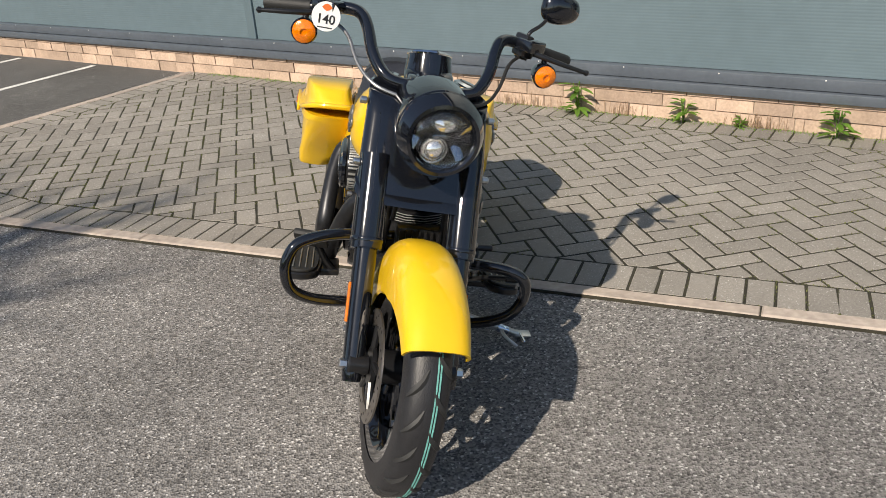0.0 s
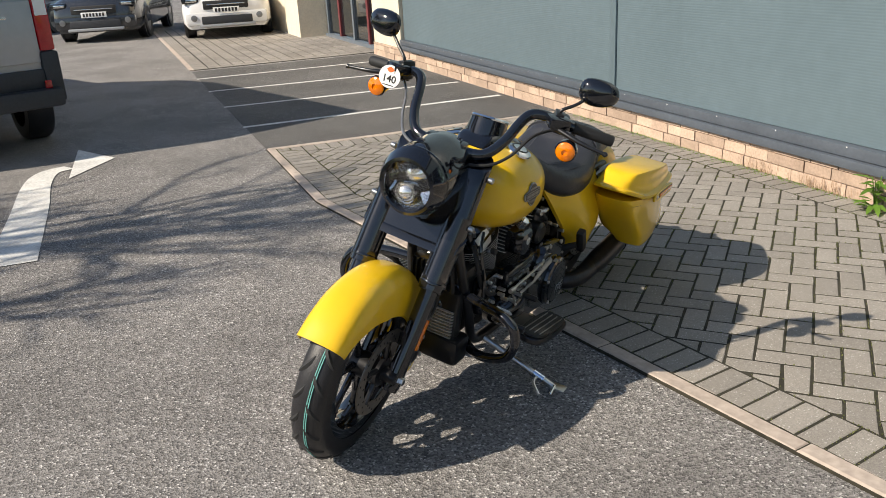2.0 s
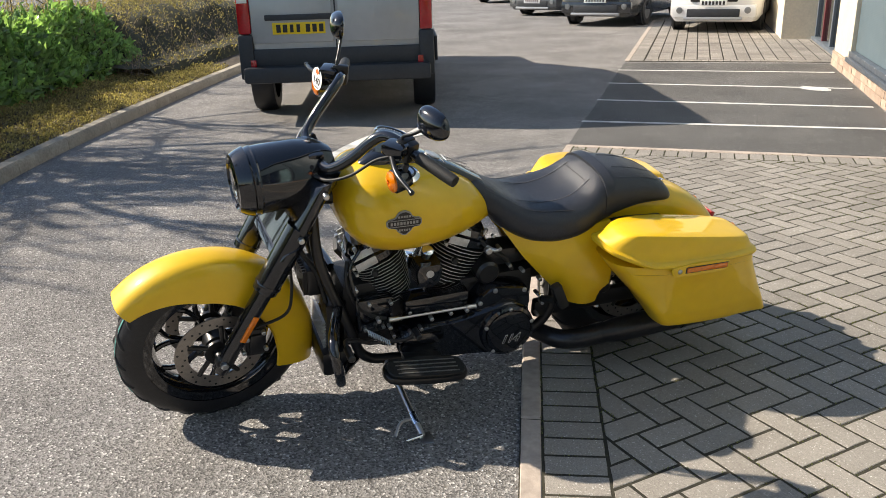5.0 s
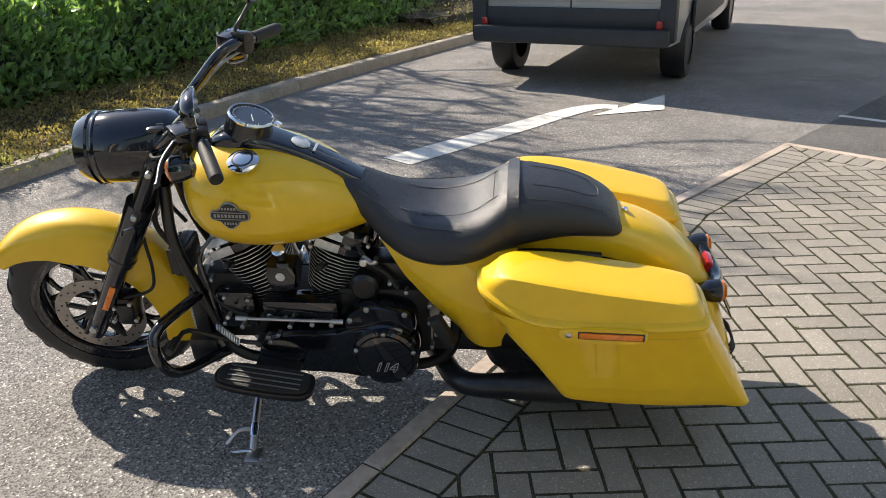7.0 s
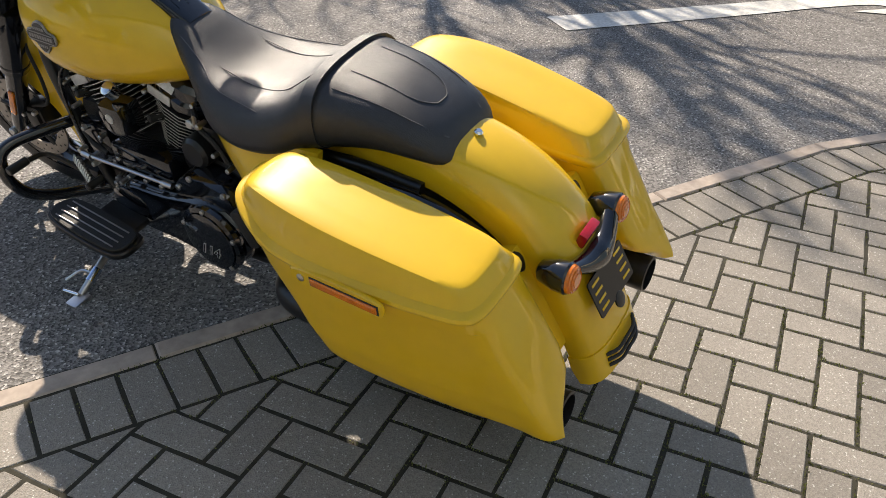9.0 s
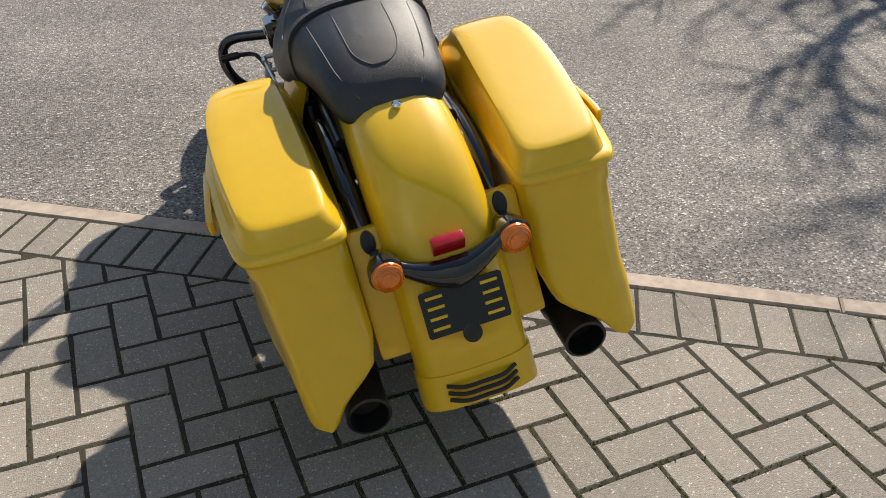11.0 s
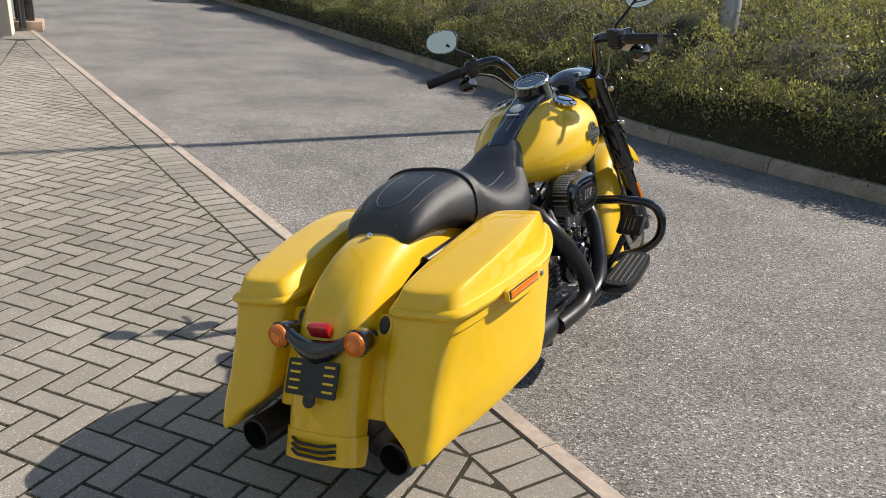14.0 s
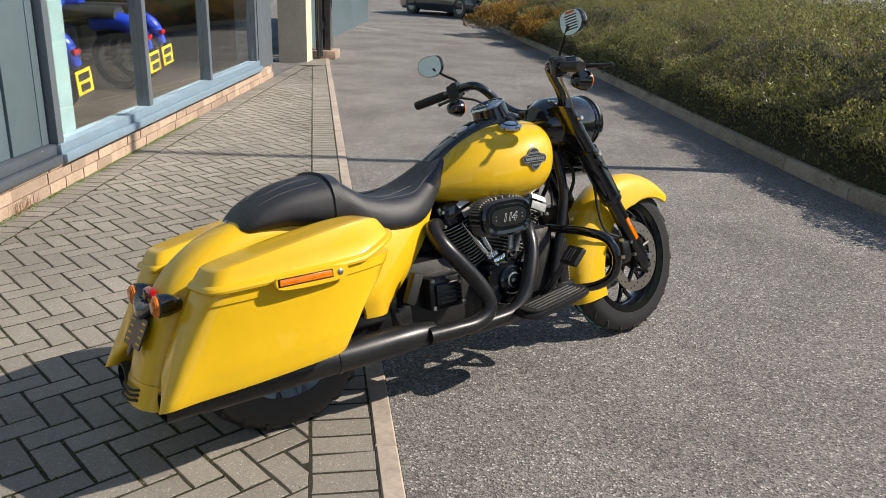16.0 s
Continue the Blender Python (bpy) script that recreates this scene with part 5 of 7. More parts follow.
    def mring(k, z):
        return [hm @ Vector((a * k, b * k, z)) for a, b in flip]
    bpart("mirror_shell", loft([mring(0.98, 0.002), mring(1.0, -0.004), mring(0.96, -0.014), mring(0.78, -0.027), mring(0.45, -0.034), mring(0.1, -0.036)]), GLOSS, st, "gloss black mirror shell", steer=True)
    bpart("mirror_glass", loft([mring(0.93, 0.0), mring(0.93, 0.0032)]), MIRROR, st, "mirror glass", steer=True)
    if sd < 0:
        lab = Shape()
        for k in range(6):
            lab.add(box((0, 0.022 - 0.009 * k, 0.0036), (0.07 - 0.004 * (k % 3), 0.004, 0.0008), 0, hm))
        bpart("mirror_sticker", lab, INK, st, "printed transit sticker bars", steer=True)
        bpart("sticker_band", box((0, 0.033, 0.0036), (0.05, 0.008, 0.0008), 0, hm), ORANGE, st, steer=True)
for sd in (1, -1):
    bpart("cable", tube([(0.985, sd * 0.285, 1.085), (1.05, sd * 0.235, 1.06), (1.12, sd * 0.20, 1.0), (1.18, sd * 0.15, 0.965), (1.21, sd * 0.06, 0.95)], 0.005, 8, 6), GRIP if sd > 0 else GREY_METAL, hb, "control cable", steer=True)
# paper price tag
tm = frame_to(Vector((1.062, -0.300, 1.098)), (1, 0.10, 0.12))
tag = bpart("paper_tag", lathe([(0.039, 0), (0.039, 0.0012)], tm, 36), WHITE, None, "round white paper tag with a number", steer=True)
bpart("tag_logo", plate([(-0.014, 0.0), (-0.008, 0.006), (0, 0.010), (0.008, 0.006), (0.014, 0.0), (0.008, -0.006), (0, -0.010), (-0.008, -0.006)], 0.0006, tm @ pose(0, 0.024, 0.0012)), ORANGE, tag, "orange printed mark", steer=True)
lettering("tag_number", "140", 0.034, INK, STEER @ tm @ pose(0, -0.008, 0.0016), tag, 0.0003, 0.0, 0.0006)
bpart("tag_line", shape(box((0, -0.029, 0.0014), (0.04, 0.003, 0.0006), 0, tm)), INK, tag, steer=True)
# ---- engine, frame and running gear
def finned(base, top, w0, w1, d0, d1, n, name, label):
    """A cylinder barrel: a core and a stack of black cooling fins with bright cut edges."""
    a, b = Vector(base), Vector(top)
    ax = (b - a).normalized()
    m = frame_to(a, ax, (0, 1, 0))
    L = (b - a).length
    core = bpart(name, shape(box((0, 0, L / 2), (w0 * 0.8, d0 * 0.8, L), 0.02, m)), WRINKLE, None, label)
    for k in range(n):
        t = (k + 0.5) / n
        w, d = w0 + (w1 - w0) * t, d0 + (d1 - d0) * t

        def ring(e):
            return [(p.x, p.y) for p in chaikin([(-w / 2 - e, -d / 2 - e, 0), (w / 2 + e, -d / 2 - e, 0), (w / 2 + e, d / 2 + e, 0), (-w / 2 - e, d / 2 + e, 0)], 2)]
        fin = bpart("fin", plate(ring(0), 0.0042, m @ pose(0, 0, t * L)), SATIN, core)
        bpart("fin_edge", plate(ring(0.0012), 0.0021, m @ pose(0, 0, t * L + 0.0010)), EDGE_CUT, fin, "bright machined fin edge")
    return core, m, L


for (bx, tx, wy) in ((0.915, 0.988, 1), (0.745, 0.672, -1)):
    cyl, cm, cl = finned((bx, 0, 0.43), (tx, 0, 0.606), 0.135, 0.215, 0.205, 0.24, 14, "cylinder", "black finned engine cylinder")
    sl = []
    for h, w, d in ((-0.002, 0.185, 0.215), (0.004, 0.19, 0.225), (0.030, 0.19, 0.225), (0.036, 0.172, 0.205), (0.040, 0.172, 0.205), (0.062, 0.150, 0.195), (0.074, 0.128, 0.165)):
        sl.append([cm @ Vector((p.x, p.y, cl + h)) for p in chaikin([(-w / 2, -d / 2, 0), (w / 2, -d / 2, 0), (w / 2, d / 2, 0), (-w / 2, d / 2, 0)], 2)])
    hd = bpart("rocker_cover", loft(sl), GLOSS, cyl, "gloss black rocker cover with stepped edges", 25)
    for sx in (-0.058, 0.058):
        for sy in (-0.078, 0.078):
            bpart("bolt", rod(cm @ Vector((sx, sy, cl + 0.052)), cm @ Vector((sx, sy, cl + 0.076)), 0.0075, 8, 0.002), STEEL, hd)
    for sd in (1, -1):
        q = cm @ Vector((0, 0, cl * 0.8))
        bpart("spark_plug", shape(rod((q.x + 0.03, sd * 0.1, q.z), (q.x + 0.045, sd * 0.15, q.z + 0.012), 0.011, 10, 0.003)), GRIP, cyl)
        bpart("plug_hex", rod((q.x + 0.037, sd * 0.118, q.z + 0.003), (q.x + 0.041, sd * 0.132, q.z + 0.007), 0.0125, 6, 0.002), STEEL, cyl)
        # bright strips laid on the black cover in place of its sky reflections
        for h, tilt, wd in ((0.018, 0, 0.03), (0.052, 32, 0.024)):
            fm_ = cm @ pose(0.045, sd * (0.1135 if tilt == 0 else 0.101), cl + h, sd * tilt, 0, 0)
            bpart("head_sheen", shape(box((0, 0, 0), (0.075, 0.003, wd), 0.001, fm_)), EDGE_CUT, hd, "bright strip standing in for sky reflected in the black rocker cover")
    # small bolts and pipe ends round the heads
    for k, (u, h) in enumerate(((-0.085, 0.02), (0.09, 0.03), (0.09, 0.0), (-0.07, 0.07))):
        for sd in (1, -1):
            q = cm @ Vector((u, sd * 0.108, cl + h))
            bpart("head_bolt", rod(q, q + Vector((0, sd * 0.016, 0)), 0.007, 6, 0.0015), STEEL, hd)
crank = bpart("crankcase", box((0.82, 0, 0.33), (0.34, 0.20, 0.22), 0.05), WRINKLE, None, "black engine cases")
bpart("front_case", box((1.04, 0, 0.39), (0.16, 0.19, 0.26), 0.03), WRINKLE, crank)
bpart("gear_case", box((0.55, 0, 0.36), (0.30, 0.24, 0.26), 0.04), WRINKLE, crank)
bpart("case_top", box((0.70, 0.04, 0.445), (0.34, 0.16, 0.05), 0.02), WRINKLE, crank)
# ribs, bolts and hoses on the left of the cases
bpart("case_shield", box((0.80, 0.135, 0.435), (0.24, 0.08, 0.075), 0.02), GLOSS, crank, "gloss black case shield")
bpart("oil_filter", shape(rod((1.105, 0.02, 0.40), (1.18, 0.02, 0.385), 0.036, 20, 0.008)), GLOSS, None, "gloss black oil filter")
bpart("case_plate", box((1.015, 0.125, 0.415), (0.13, 0.05, 0.14), 0.02), GLOSS, crank, "gloss black cover beside the crankcase")
bpart("spring", tube([(1.060 - 0.0019 * k, 0.203 + 0.0006 * k + 0.011 * math.sin(1.57 * k), 0.392 - 0.0012 * k + 0.011 * math.cos(1.57 * k)) for k in range(38)], 0.0028, 5, 2), STEEL, crank, "small steel spring")
bpart("hose", tube([(1.10, 0.10, 0.62), (1.11, 0.13, 0.55), (1.08, 0.14, 0.47), (1.03, 0.15, 0.42), (0.98, 0.15, 0.40)], 0.008, 8, 6), GRIP, None, "black engine hose")
bpart("hose", tube([(1.06, 0.11, 0.66), (1.10, 0.13, 0.60), (1.085, 0.15, 0.50), (1.07, 0.15, 0.36)], 0.006, 8, 6), GLOSS, None, "black wiring sleeve")
bpart("hose", tube([(0.62, 0.09, 0.62), (0.58, 0.12, 0.585), (0.53, 0.125, 0.55), (0.50, 0.125, 0.50)], 0.008, 8, 6), GRIP, None, "black breather hose")
bpart("banjo_fitting", shape(tube([(0.60, 0.11, 0.60), (0.575, 0.13, 0.592), (0.555, 0.135, 0.60)], 0.008, 8, 4), rod((0.598, 0.11, 0.59), (0.598, 0.135, 0.592), 0.013, 12, 0.003)), STEEL, None, "bright steel pipe fitting")
for x, y, z in ((1.06, 0.125, 0.46), (1.04, 0.15, 0.47), (0.965, 0.155, 0.465), (0.99, 0.15, 0.37), (1.055, 0.15, 0.37), (0.93, 0.16, 0.40), (0.90, 0.165, 0.42), (0.955, 0.16, 0.33), (0.90, 0.20, 0.34), (0.87, 0.202, 0.37), (0.56, 0.13, 0.60), (0.52, 0.14, 0.53), (0.47, 0.15, 0.505), (0.405, 0.16, 0.40), (0.385, 0.165, 0.36), (0.40, 0.165, 0.31), (1.08, 0.13, 0.52), (1.10, 0.12, 0.585)):
    bpart("case_bolt", rod((x, y - 0.02, z), (x, y + 0.012, z), 0.0072, 8, 0.002), STEEL, None, "bright engine bolt")
# primary side
prim = chaikin([(0.45, 0.235, 0), (0.43, 0.31, 0), (0.455, 0.385, 0), (0.53, 0.415, 0), (0.62, 0.40, 0), (0.74, 0.375, 0), (0.86, 0.375, 0), (0.935, 0.35, 0), (0.955, 0.29, 0), (0.92, 0.235, 0), (0.84, 0.215, 0), (0.70, 0.215, 0), (0.60, 0.195, 0), (0.52, 0.195, 0)], 2)
pv = [Vector((p.x, 0, p.y)) for p in prim]


def side_plate(outline, y0, y1, ease, side=1):
    c = sum(outline, Vector()) / len(outline)
    rings = [[Vector((p.x, side * y0, p.z)) for p in outline], [Vector((p.x, side * (y1 - ease), p.z)) for p in outline],
             [Vector((c.x + (p.x - c.x) * 0.97, side * (y1 - ease * 0.3), c.z + (p.z - c.z) * 0.95)) for p in outline],
             [Vector((c.x + (p.x - c.x) * 0.93, side * y1, c.z + (p.z - c.z) * 0.88)) for p in outline]]
    return loft(rings)


pri = bpart("primary_cover", side_plate(pv, 0.09, 0.205, 0.03), GLOSS, None, "gloss black primary cover")
bpart("primary_bulge", shape(lathe([(0.062, 0), (0.060, 0.012), (0.045, 0.018), (0.01, 0.02)], frame_to((0.87, 0.196, 0.298), (0, 1, 0)), 28, 1.15, 0.85)), GLOSS, pri)
dm = frame_to((0.540, 0.196, 0.300), (0, 1, 0.02))
der = bpart("derby_cover", shape(lathe([(0.100, 0), (0.104, 0.012), (0.101, 0.024), (0.090, 0.029), (0.088, 0.026)], dm, 48), lathe([(0.087, 0.026), (0.086, 0.032), (0.07, 0.036), (0.01, 0.038)], dm, 48)), GLOSS, pri, "round gloss black clutch cover", 30)
for k in range(5):
    a = 2 * math.pi * k / 5 + 0.3
    bpart("screw", lathe([(0.007, 0.024), (0.007, 0.031), (0.004, 0.033)], dm @ pose(0.093 * math.cos(a), 0.093 * math.sin(a), 0), 12), STEEL, der)
lettering("cover_number", "114", 0.047, EDGE_CUT, dm @ pose(0, -0.026, 0.0388), der, 0.0006, 0.35, 0.0018)
lettering("number_fill", "114", 0.047, GLOSS, dm @ pose(0, -0.026, 0.0396), der, 0.0004, 0.35, -0.0002)
top = chaikin([(0.44, 0.36, 0), (0.445, 0.43, 0), (0.47, 0.462, 0), (0.61, 0.478, 0), (0.665, 0.43, 0), (0.675, 0.385, 0), (0.60, 0.36, 0)], 2)
tp = bpart("transmission_cover", side_plate([Vector((p.x, 0, p.y)) for p in top], 0.08, 0.19, 0.03), GLOSS, None, "black transmission top cover")
for x, z in ((0.475, 0.447), (0.59, 0.463), (0.645, 0.42)):
    bpart("screw", rod((x, 0.186, z), (x, 0.196, z), 0.009, 10, 0.002), STEEL, tp)
bpart("starter_motor", shape(rod((0.60, 0.02, 0.51), (0.60, 0.15, 0.51), 0.045, 20, 0.01), box((0.52, 0.06, 0.545), (0.16, 0.1, 0.07), 0.02)), SATIN, None, "black starter housing")
# shift linkage and horn on the left
bpart("shift_rod", shape(rod((0.975, 0.215, 0.437), (0.675, 0.195, 0.418), 0.0055, 10), rod((0.99, 0.215, 0.438), (0.955, 0.215, 0.436), 0.009, 10), rod((0.70, 0.197, 0.42), (0.665, 0.194, 0.417), 0.009, 10)), STEEL, None, "bright steel shift rod")
horn = bpart("horn_cover", shape(loft([[Vector((0.838 + x * k, y, 0.568 + z * k)) for x, z in ((-0.040, 0.042), (0.040, 0.042), (0.050, 0.012), (0.040, -0.04), (0.014, -0.052), (-0.014, -0.052), (-0.040, -0.04), (-0.050, 0.012))] for k, y in ((1.0, 0.12), (1.0, 0.172), (0.88, 0.186), (0.5, 0.19))])), GLOSS, None, "black horn cover")
bpart("horn_badge", lathe([(0.014, 0), (0.014, 0.003), (0.008, 0.004)], frame_to((0.838, 0.189, 0.576), (0, 1, 0)), 20), EDGE_CUT, horn, "steel round badge")
bpart("horn_cap", lathe([(0.02, -0.02), (0.02, 0.012), (0.012, 0.016)], frame_to((0.84, 0.158, 0.645), (0, 0.6, 1)), 16), CHROME, horn)
# lower left hardware: shift levers, hoses, bolts
bpart("shift_lever", shape(tube([(1.05, 0.20, 0.345), (1.14, 0.235, 0.40), (1.155, 0.30, 0.41)], 0.008, 8, 3), rod((1.155, 0.29, 0.41), (1.155, 0.355, 0.41), 0.013, 12, 0.003)), SATIN, None, "black toe shifter with peg")
bpart("heel_lever", shape(tube([(1.05, 0.20, 0.345), (0.93, 0.235, 0.36), (0.905, 0.24, 0.40)], 0.007, 8, 3), rod((0.905, 0.235, 0.395), (0.905, 0.29, 0.395), 0.011, 12, 0.003)), SATIN, None, "black heel shifter")
for k, (x, y, z) in enumerate(((0.98, 0.2, 0.395), (0.905, 0.2, 0.355), (0.83, 0.2, 0.40), (0.76, 0.2, 0.41), (0.70, 0.2, 0.41), (1.02, 0.2, 0.43), (0.40, 0.16, 0.46), (0.36, 0.15, 0.49))):
    bpart("case_bolt", rod((x, y - 0.02, z), (x, y + 0.008, z), 0.008, 8, 0.002), STEEL, None, "bright engine bolt")
# frame
fr = Shape()
for sd in (1, -1):
    fr.add(tube([(1.20, sd * 0.045, 0.80), (1.19, sd * 0.09, 0.62), (1.10, sd * 0.115, 0.36), (1.05, sd * 0.12, 0.235), (0.92, sd * 0.12, 0.20), (0.55, sd * 0.125, 0.195), (0.40, sd * 0.13, 0.22), (0.33, sd * 0.14, 0.32), (0.34, sd * 0.12, 0.50), (0.42, sd * 0.06, 0.63)], 0.0185, 12, 6))
    fr.add(tube([(0.36, sd * 0.12, 0.60), (0.1, sd * 0.12, 0.63), (-0.1, sd * 0.12, 0.62)], 0.016, 10, 4))
fr.add(tube([(1.24, 0, 0.78), (1.12, 0, 0.82), (0.6, 0, 0.68)], 0.03, 12, 4))
fr.add(rod((1.27, 0, 0.74), (1.20, 0, 0.96), 0.045, 16, 0.005))
bpart("frame", fr, SATIN, None, "gloss black tubular frame")
sw = Shape()
for sd in (1, -1):
    sw.add(box((0.17, sd * 0.13, 0.315), (0.46, 0.035, 0.07), 0.012))
bpart("swingarm", sw, SATIN, None, "black swingarm")
for sd in (1, -1):
    bpart("shock", shape(rod((0.12, sd * 0.15, 0.36), (0.20, sd * 0.15, 0.60), 0.032, 16, 0.006)), SATIN, None, "black rear shock")
# oil cooler and chin
oc = bpart("oil_cooler", shape(box((1.155, 0, 0.36), (0.05, 0.22, 0.20), 0.012), box((1.155, 0.01, 0.235), (0.10, 0.26, 0.10), 0.02)), SATIN, None, "black front oil cooler housing")
for k in range(13):
    bpart("cooler_fin", shape(box((1.183, 0, 0.235 + 0.0125 * k), (0.014, 0.20, 0.004), 0)), EDGE_CUT, oc)
vr = bpart("regulator", shape(box((1.205, 0, 0.53), (0.05, 0.13, 0.1), 0.012)), SATIN, None, "black finned voltage regulator")
for k in range(7):
    bpart("regulator_fin", shape(box((1.232, -0.054 + 0.018 * k, 0.53), (0.02, 0.006, 0.09), 0)), SATIN, vr)
bpart("front_wiring", shape(tube([(1.22, 0.03, 0.80), (1.25, 0.06, 0.68), (1.20, 0.07, 0.58), (1.17, 0.08, 0.45)], 0.009, 8, 5), tube([(1.24, -0.02, 0.82), (1.27, -0.07, 0.70), (1.22, -0.08, 0.6)], 0.007, 8, 5)), GRIP, None, "black hoses behind the fork")
# right side: air cleaner, cam cover, exhaust
am = frame_to((0.785, -0.135, 0.608), (0, -1, 0)) @ Matrix.Diagonal((1.2, 1.12, 1.0, 1))


def oval(w, h, n=40, pw=3.0):
    return [(math.copysign(abs(math.cos(2 * math.pi * j / n)) ** (2 / pw), math.cos(2 * math.pi * j / n)) * w, math.copysign(abs(math.sin(2 * math.pi * j / n)) ** (2 / pw), math.sin(2 * math.pi * j / n)) * h) for j in range(n)]


def ovals(rows, m):
    return loft([[m @ Vector((x, y, z)) for x, y in oval(w, h)] for w, h, z in rows])


ac = bpart("air_cleaner", ovals(((0.085, 0.052, 0), (0.092, 0.060, 0.02), (0.092, 0.060, 0.075), (0.088, 0.056, 0.082)), am), SATIN, None, "black oval air cleaner with ribbed filter")
for k in range(44):
    x, y = oval(0.094, 0.062, 44)[k]
    bpart("filter_rib", shape(box((0, 0, 0), (0.005, 0.010, 0.052), 0.001, am @ pose(x, y, 0.048, 0, 0, math.degrees(math.atan2(y, x)) - 90))), FINS, ac)
bpart("cleaner_cover", ovals(((0.090, 0.058, 0.080), (0.094, 0.061, 0.084), (0.094, 0.061, 0.094), (0.086, 0.053, 0.100), (0.074, 0.042, 0.0985), (0.072, 0.040, 0.102)), am), GLOSS, ac, "gloss black cover plate", 30)
bpart("cover_panel", ovals(((0.068, 0.030, 0.100), (0.066, 0.028, 0.104)), am), SATIN, ac)
lettering("cleaner_number", "114", 0.036, EDGE_CUT, am @ pose(0.0, -0.002, 0.1046), ac, 0.0006, 0.3, 0.0014)
lettering("number_fill", "114", 0.036, GLOSS, am @ pose(0.0, -0.002, 0.1054), ac, 0.0004, 0.3, -0.0002)
for sx in (-1, 1):
    bpart("cover_screw", shape(*[rod(am @ Vector((sx * 0.05, dy, 0.103)), am @ Vector((sx * 0.05, dy, 0.106)), 0.003, 8) for dy in (-0.006, 0.006)]), STEEL, ac)
camv = chaikin([(p_ + 0.035, q_, 0) for p_, q_ in ((0.67, 0.31), (0.67, 0.39), (0.71, 0.43), (0.78, 0.44), (0.86, 0.43), (0.90, 0.39), (0.88, 0.31), (0.83, 0.265), (0.73, 0.265))], 2)
cc = bpart("cam_cover", side_plate([Vector((p.x, 0, p.y)) for p in camv], 0.09, 0.185, 0.03, -1), GLOSS, None, "gloss black cam cover")
cmx = frame_to((0.815, -0.18, 0.366), (0, -1, 0))
tc_ = bpart("timer_cover", lathe([(0.055, 0), (0.055, 0.016), (0.048, 0.022), (0.04, 0.018), (0.036, 0.024), (0.01, 0.026)], cmx, 36), GLOSS, cc, "round black timer cover")
bpart("timer_ring", lathe([(0.030, 0.0245), (0.030, 0.0265), (0.024, 0.0275)], cmx, 30, cap=False), STEEL, tc_)
bpart("timer_mark", shape(box((0, 0, 0.0265), (0.026, 0.012, 0.002), 0, cmx)), STEEL, tc_)
for k, (bx, tx, bz) in enumerate(((0.90, 0.965, 0.44), (0.875, 0.91, 0.44), (0.775, 0.665, 0.45), (0.80, 0.715, 0.45))):
    bpart("pushrod_tube", shape(tube([(bx, -0.115, bz), (tx, -0.105, 0.60)], 0.011, 12, 1), rod((bx, -0.115, bz - 0.01), (bx, -0.115, bz + 0.025), 0.016, 12, 0.003)), STEEL if k < 2 else CHROME, None, "chrome pushrod tube")
for bx, rz_ in ((0.888, 14), (0.788, -18)):
    tb_ = bpart("tappet_block", box((0, 0, 0), (0.06, 0.05, 0.045), 0.010, pose(bx, -0.145, 0.437, 0, rz_, 0)), CHROME, None, "bright chrome tappet block")
    for du in (-0.022, 0.022):
        bpart("tappet_bolt", rod((bx + du, -0.168, 0.425), (bx + du, -0.18, 0.425), 0.006, 6, 0.0015), STEEL, tb_)
gb = bpart("gearbox_cover", shape(box((0.525, -0.15, 0.375), (0.15, 0.08, 0.12), 0.02), box((0.525, -0.19, 0.372), (0.11, 0.03, 0.08), 0.012)), SATIN, None, "black gearbox side cover")
for k in range(4):
    bpart("gearbox_rib", shape(box((0.525, -0.206, 0.345 + 0.018 * k), (0.09, 0.006, 0.007), 0.001)), GLOSS, gb)
for x, z in ((0.462, 0.328), (0.462, 0.425), (0.588, 0.328), (0.588, 0.425), (0.525, 0.43)):
    bpart("gearbox_bolt", rod((x, -0.18, z), (x, -0.200, z), 0.008, 8, 0.002), STEEL, gb)
ex = bpart("exhaust_front_pipe", shape(tube([(0.955, -0.08, 0.56), (0.945, -0.13, 0.555), (0.922, -0.175, 0.52), (0.905, -0.205, 0.46), (0.872, -0.228, 0.385), (0.825, -0.243, 0.31), (0.76, -0.25, 0.262), (0.66, -0.25, 0.25), (0.55, -0.245, 0.245)], 0.0285, 18, 7)), EXHAUST, None, "satin black front exhaust pipe")
er = bpart("exhaust_rear_pipe", shape(tube([(0.56, -0.10, 0.60), (0.50, -0.17, 0.60), (0.495, -0.225, 0.555), (0.543, -0.25, 0.485), (0.605, -0.262, 0.405), (0.640, -0.268, 0.34), (0.632, -0.272, 0.292), (0.575, -0.275, 0.265), (0.48, -0.275, 0.262), (0.38, -0.27, 0.262)], 0.0285, 18, 7)), EXHAUST, None, "satin black rear exhaust pipe")


def muffler(y, x0, z0, x1, z1, label):
    a, b = Vector((x0, y, z0)), Vector((x1, y * 0.97, z1))
    m = frame_to(a, b - a)
    L = (b - a).length
    mf = bpart("muffler", lathe([(0.030, -0.02), (0.036, 0.0), (0.046, 0.06), (0.049, 0.14), (0.049, L - 0.12), (0.045, L - 0.1), (0.046, L), (0.040, L + 0.002), (0.039, L - 0.05), (0.002, L - 0.055)], m, 28, cap=False), EXHAUST, None, label, 30)
    bpart("clamp", lathe([(0.048, 0.345), (0.052, 0.347), (0.052, 0.362), (0.048, 0.364)], m, 28, cap=False), SATIN, mf, "black band clamp")
    return mf


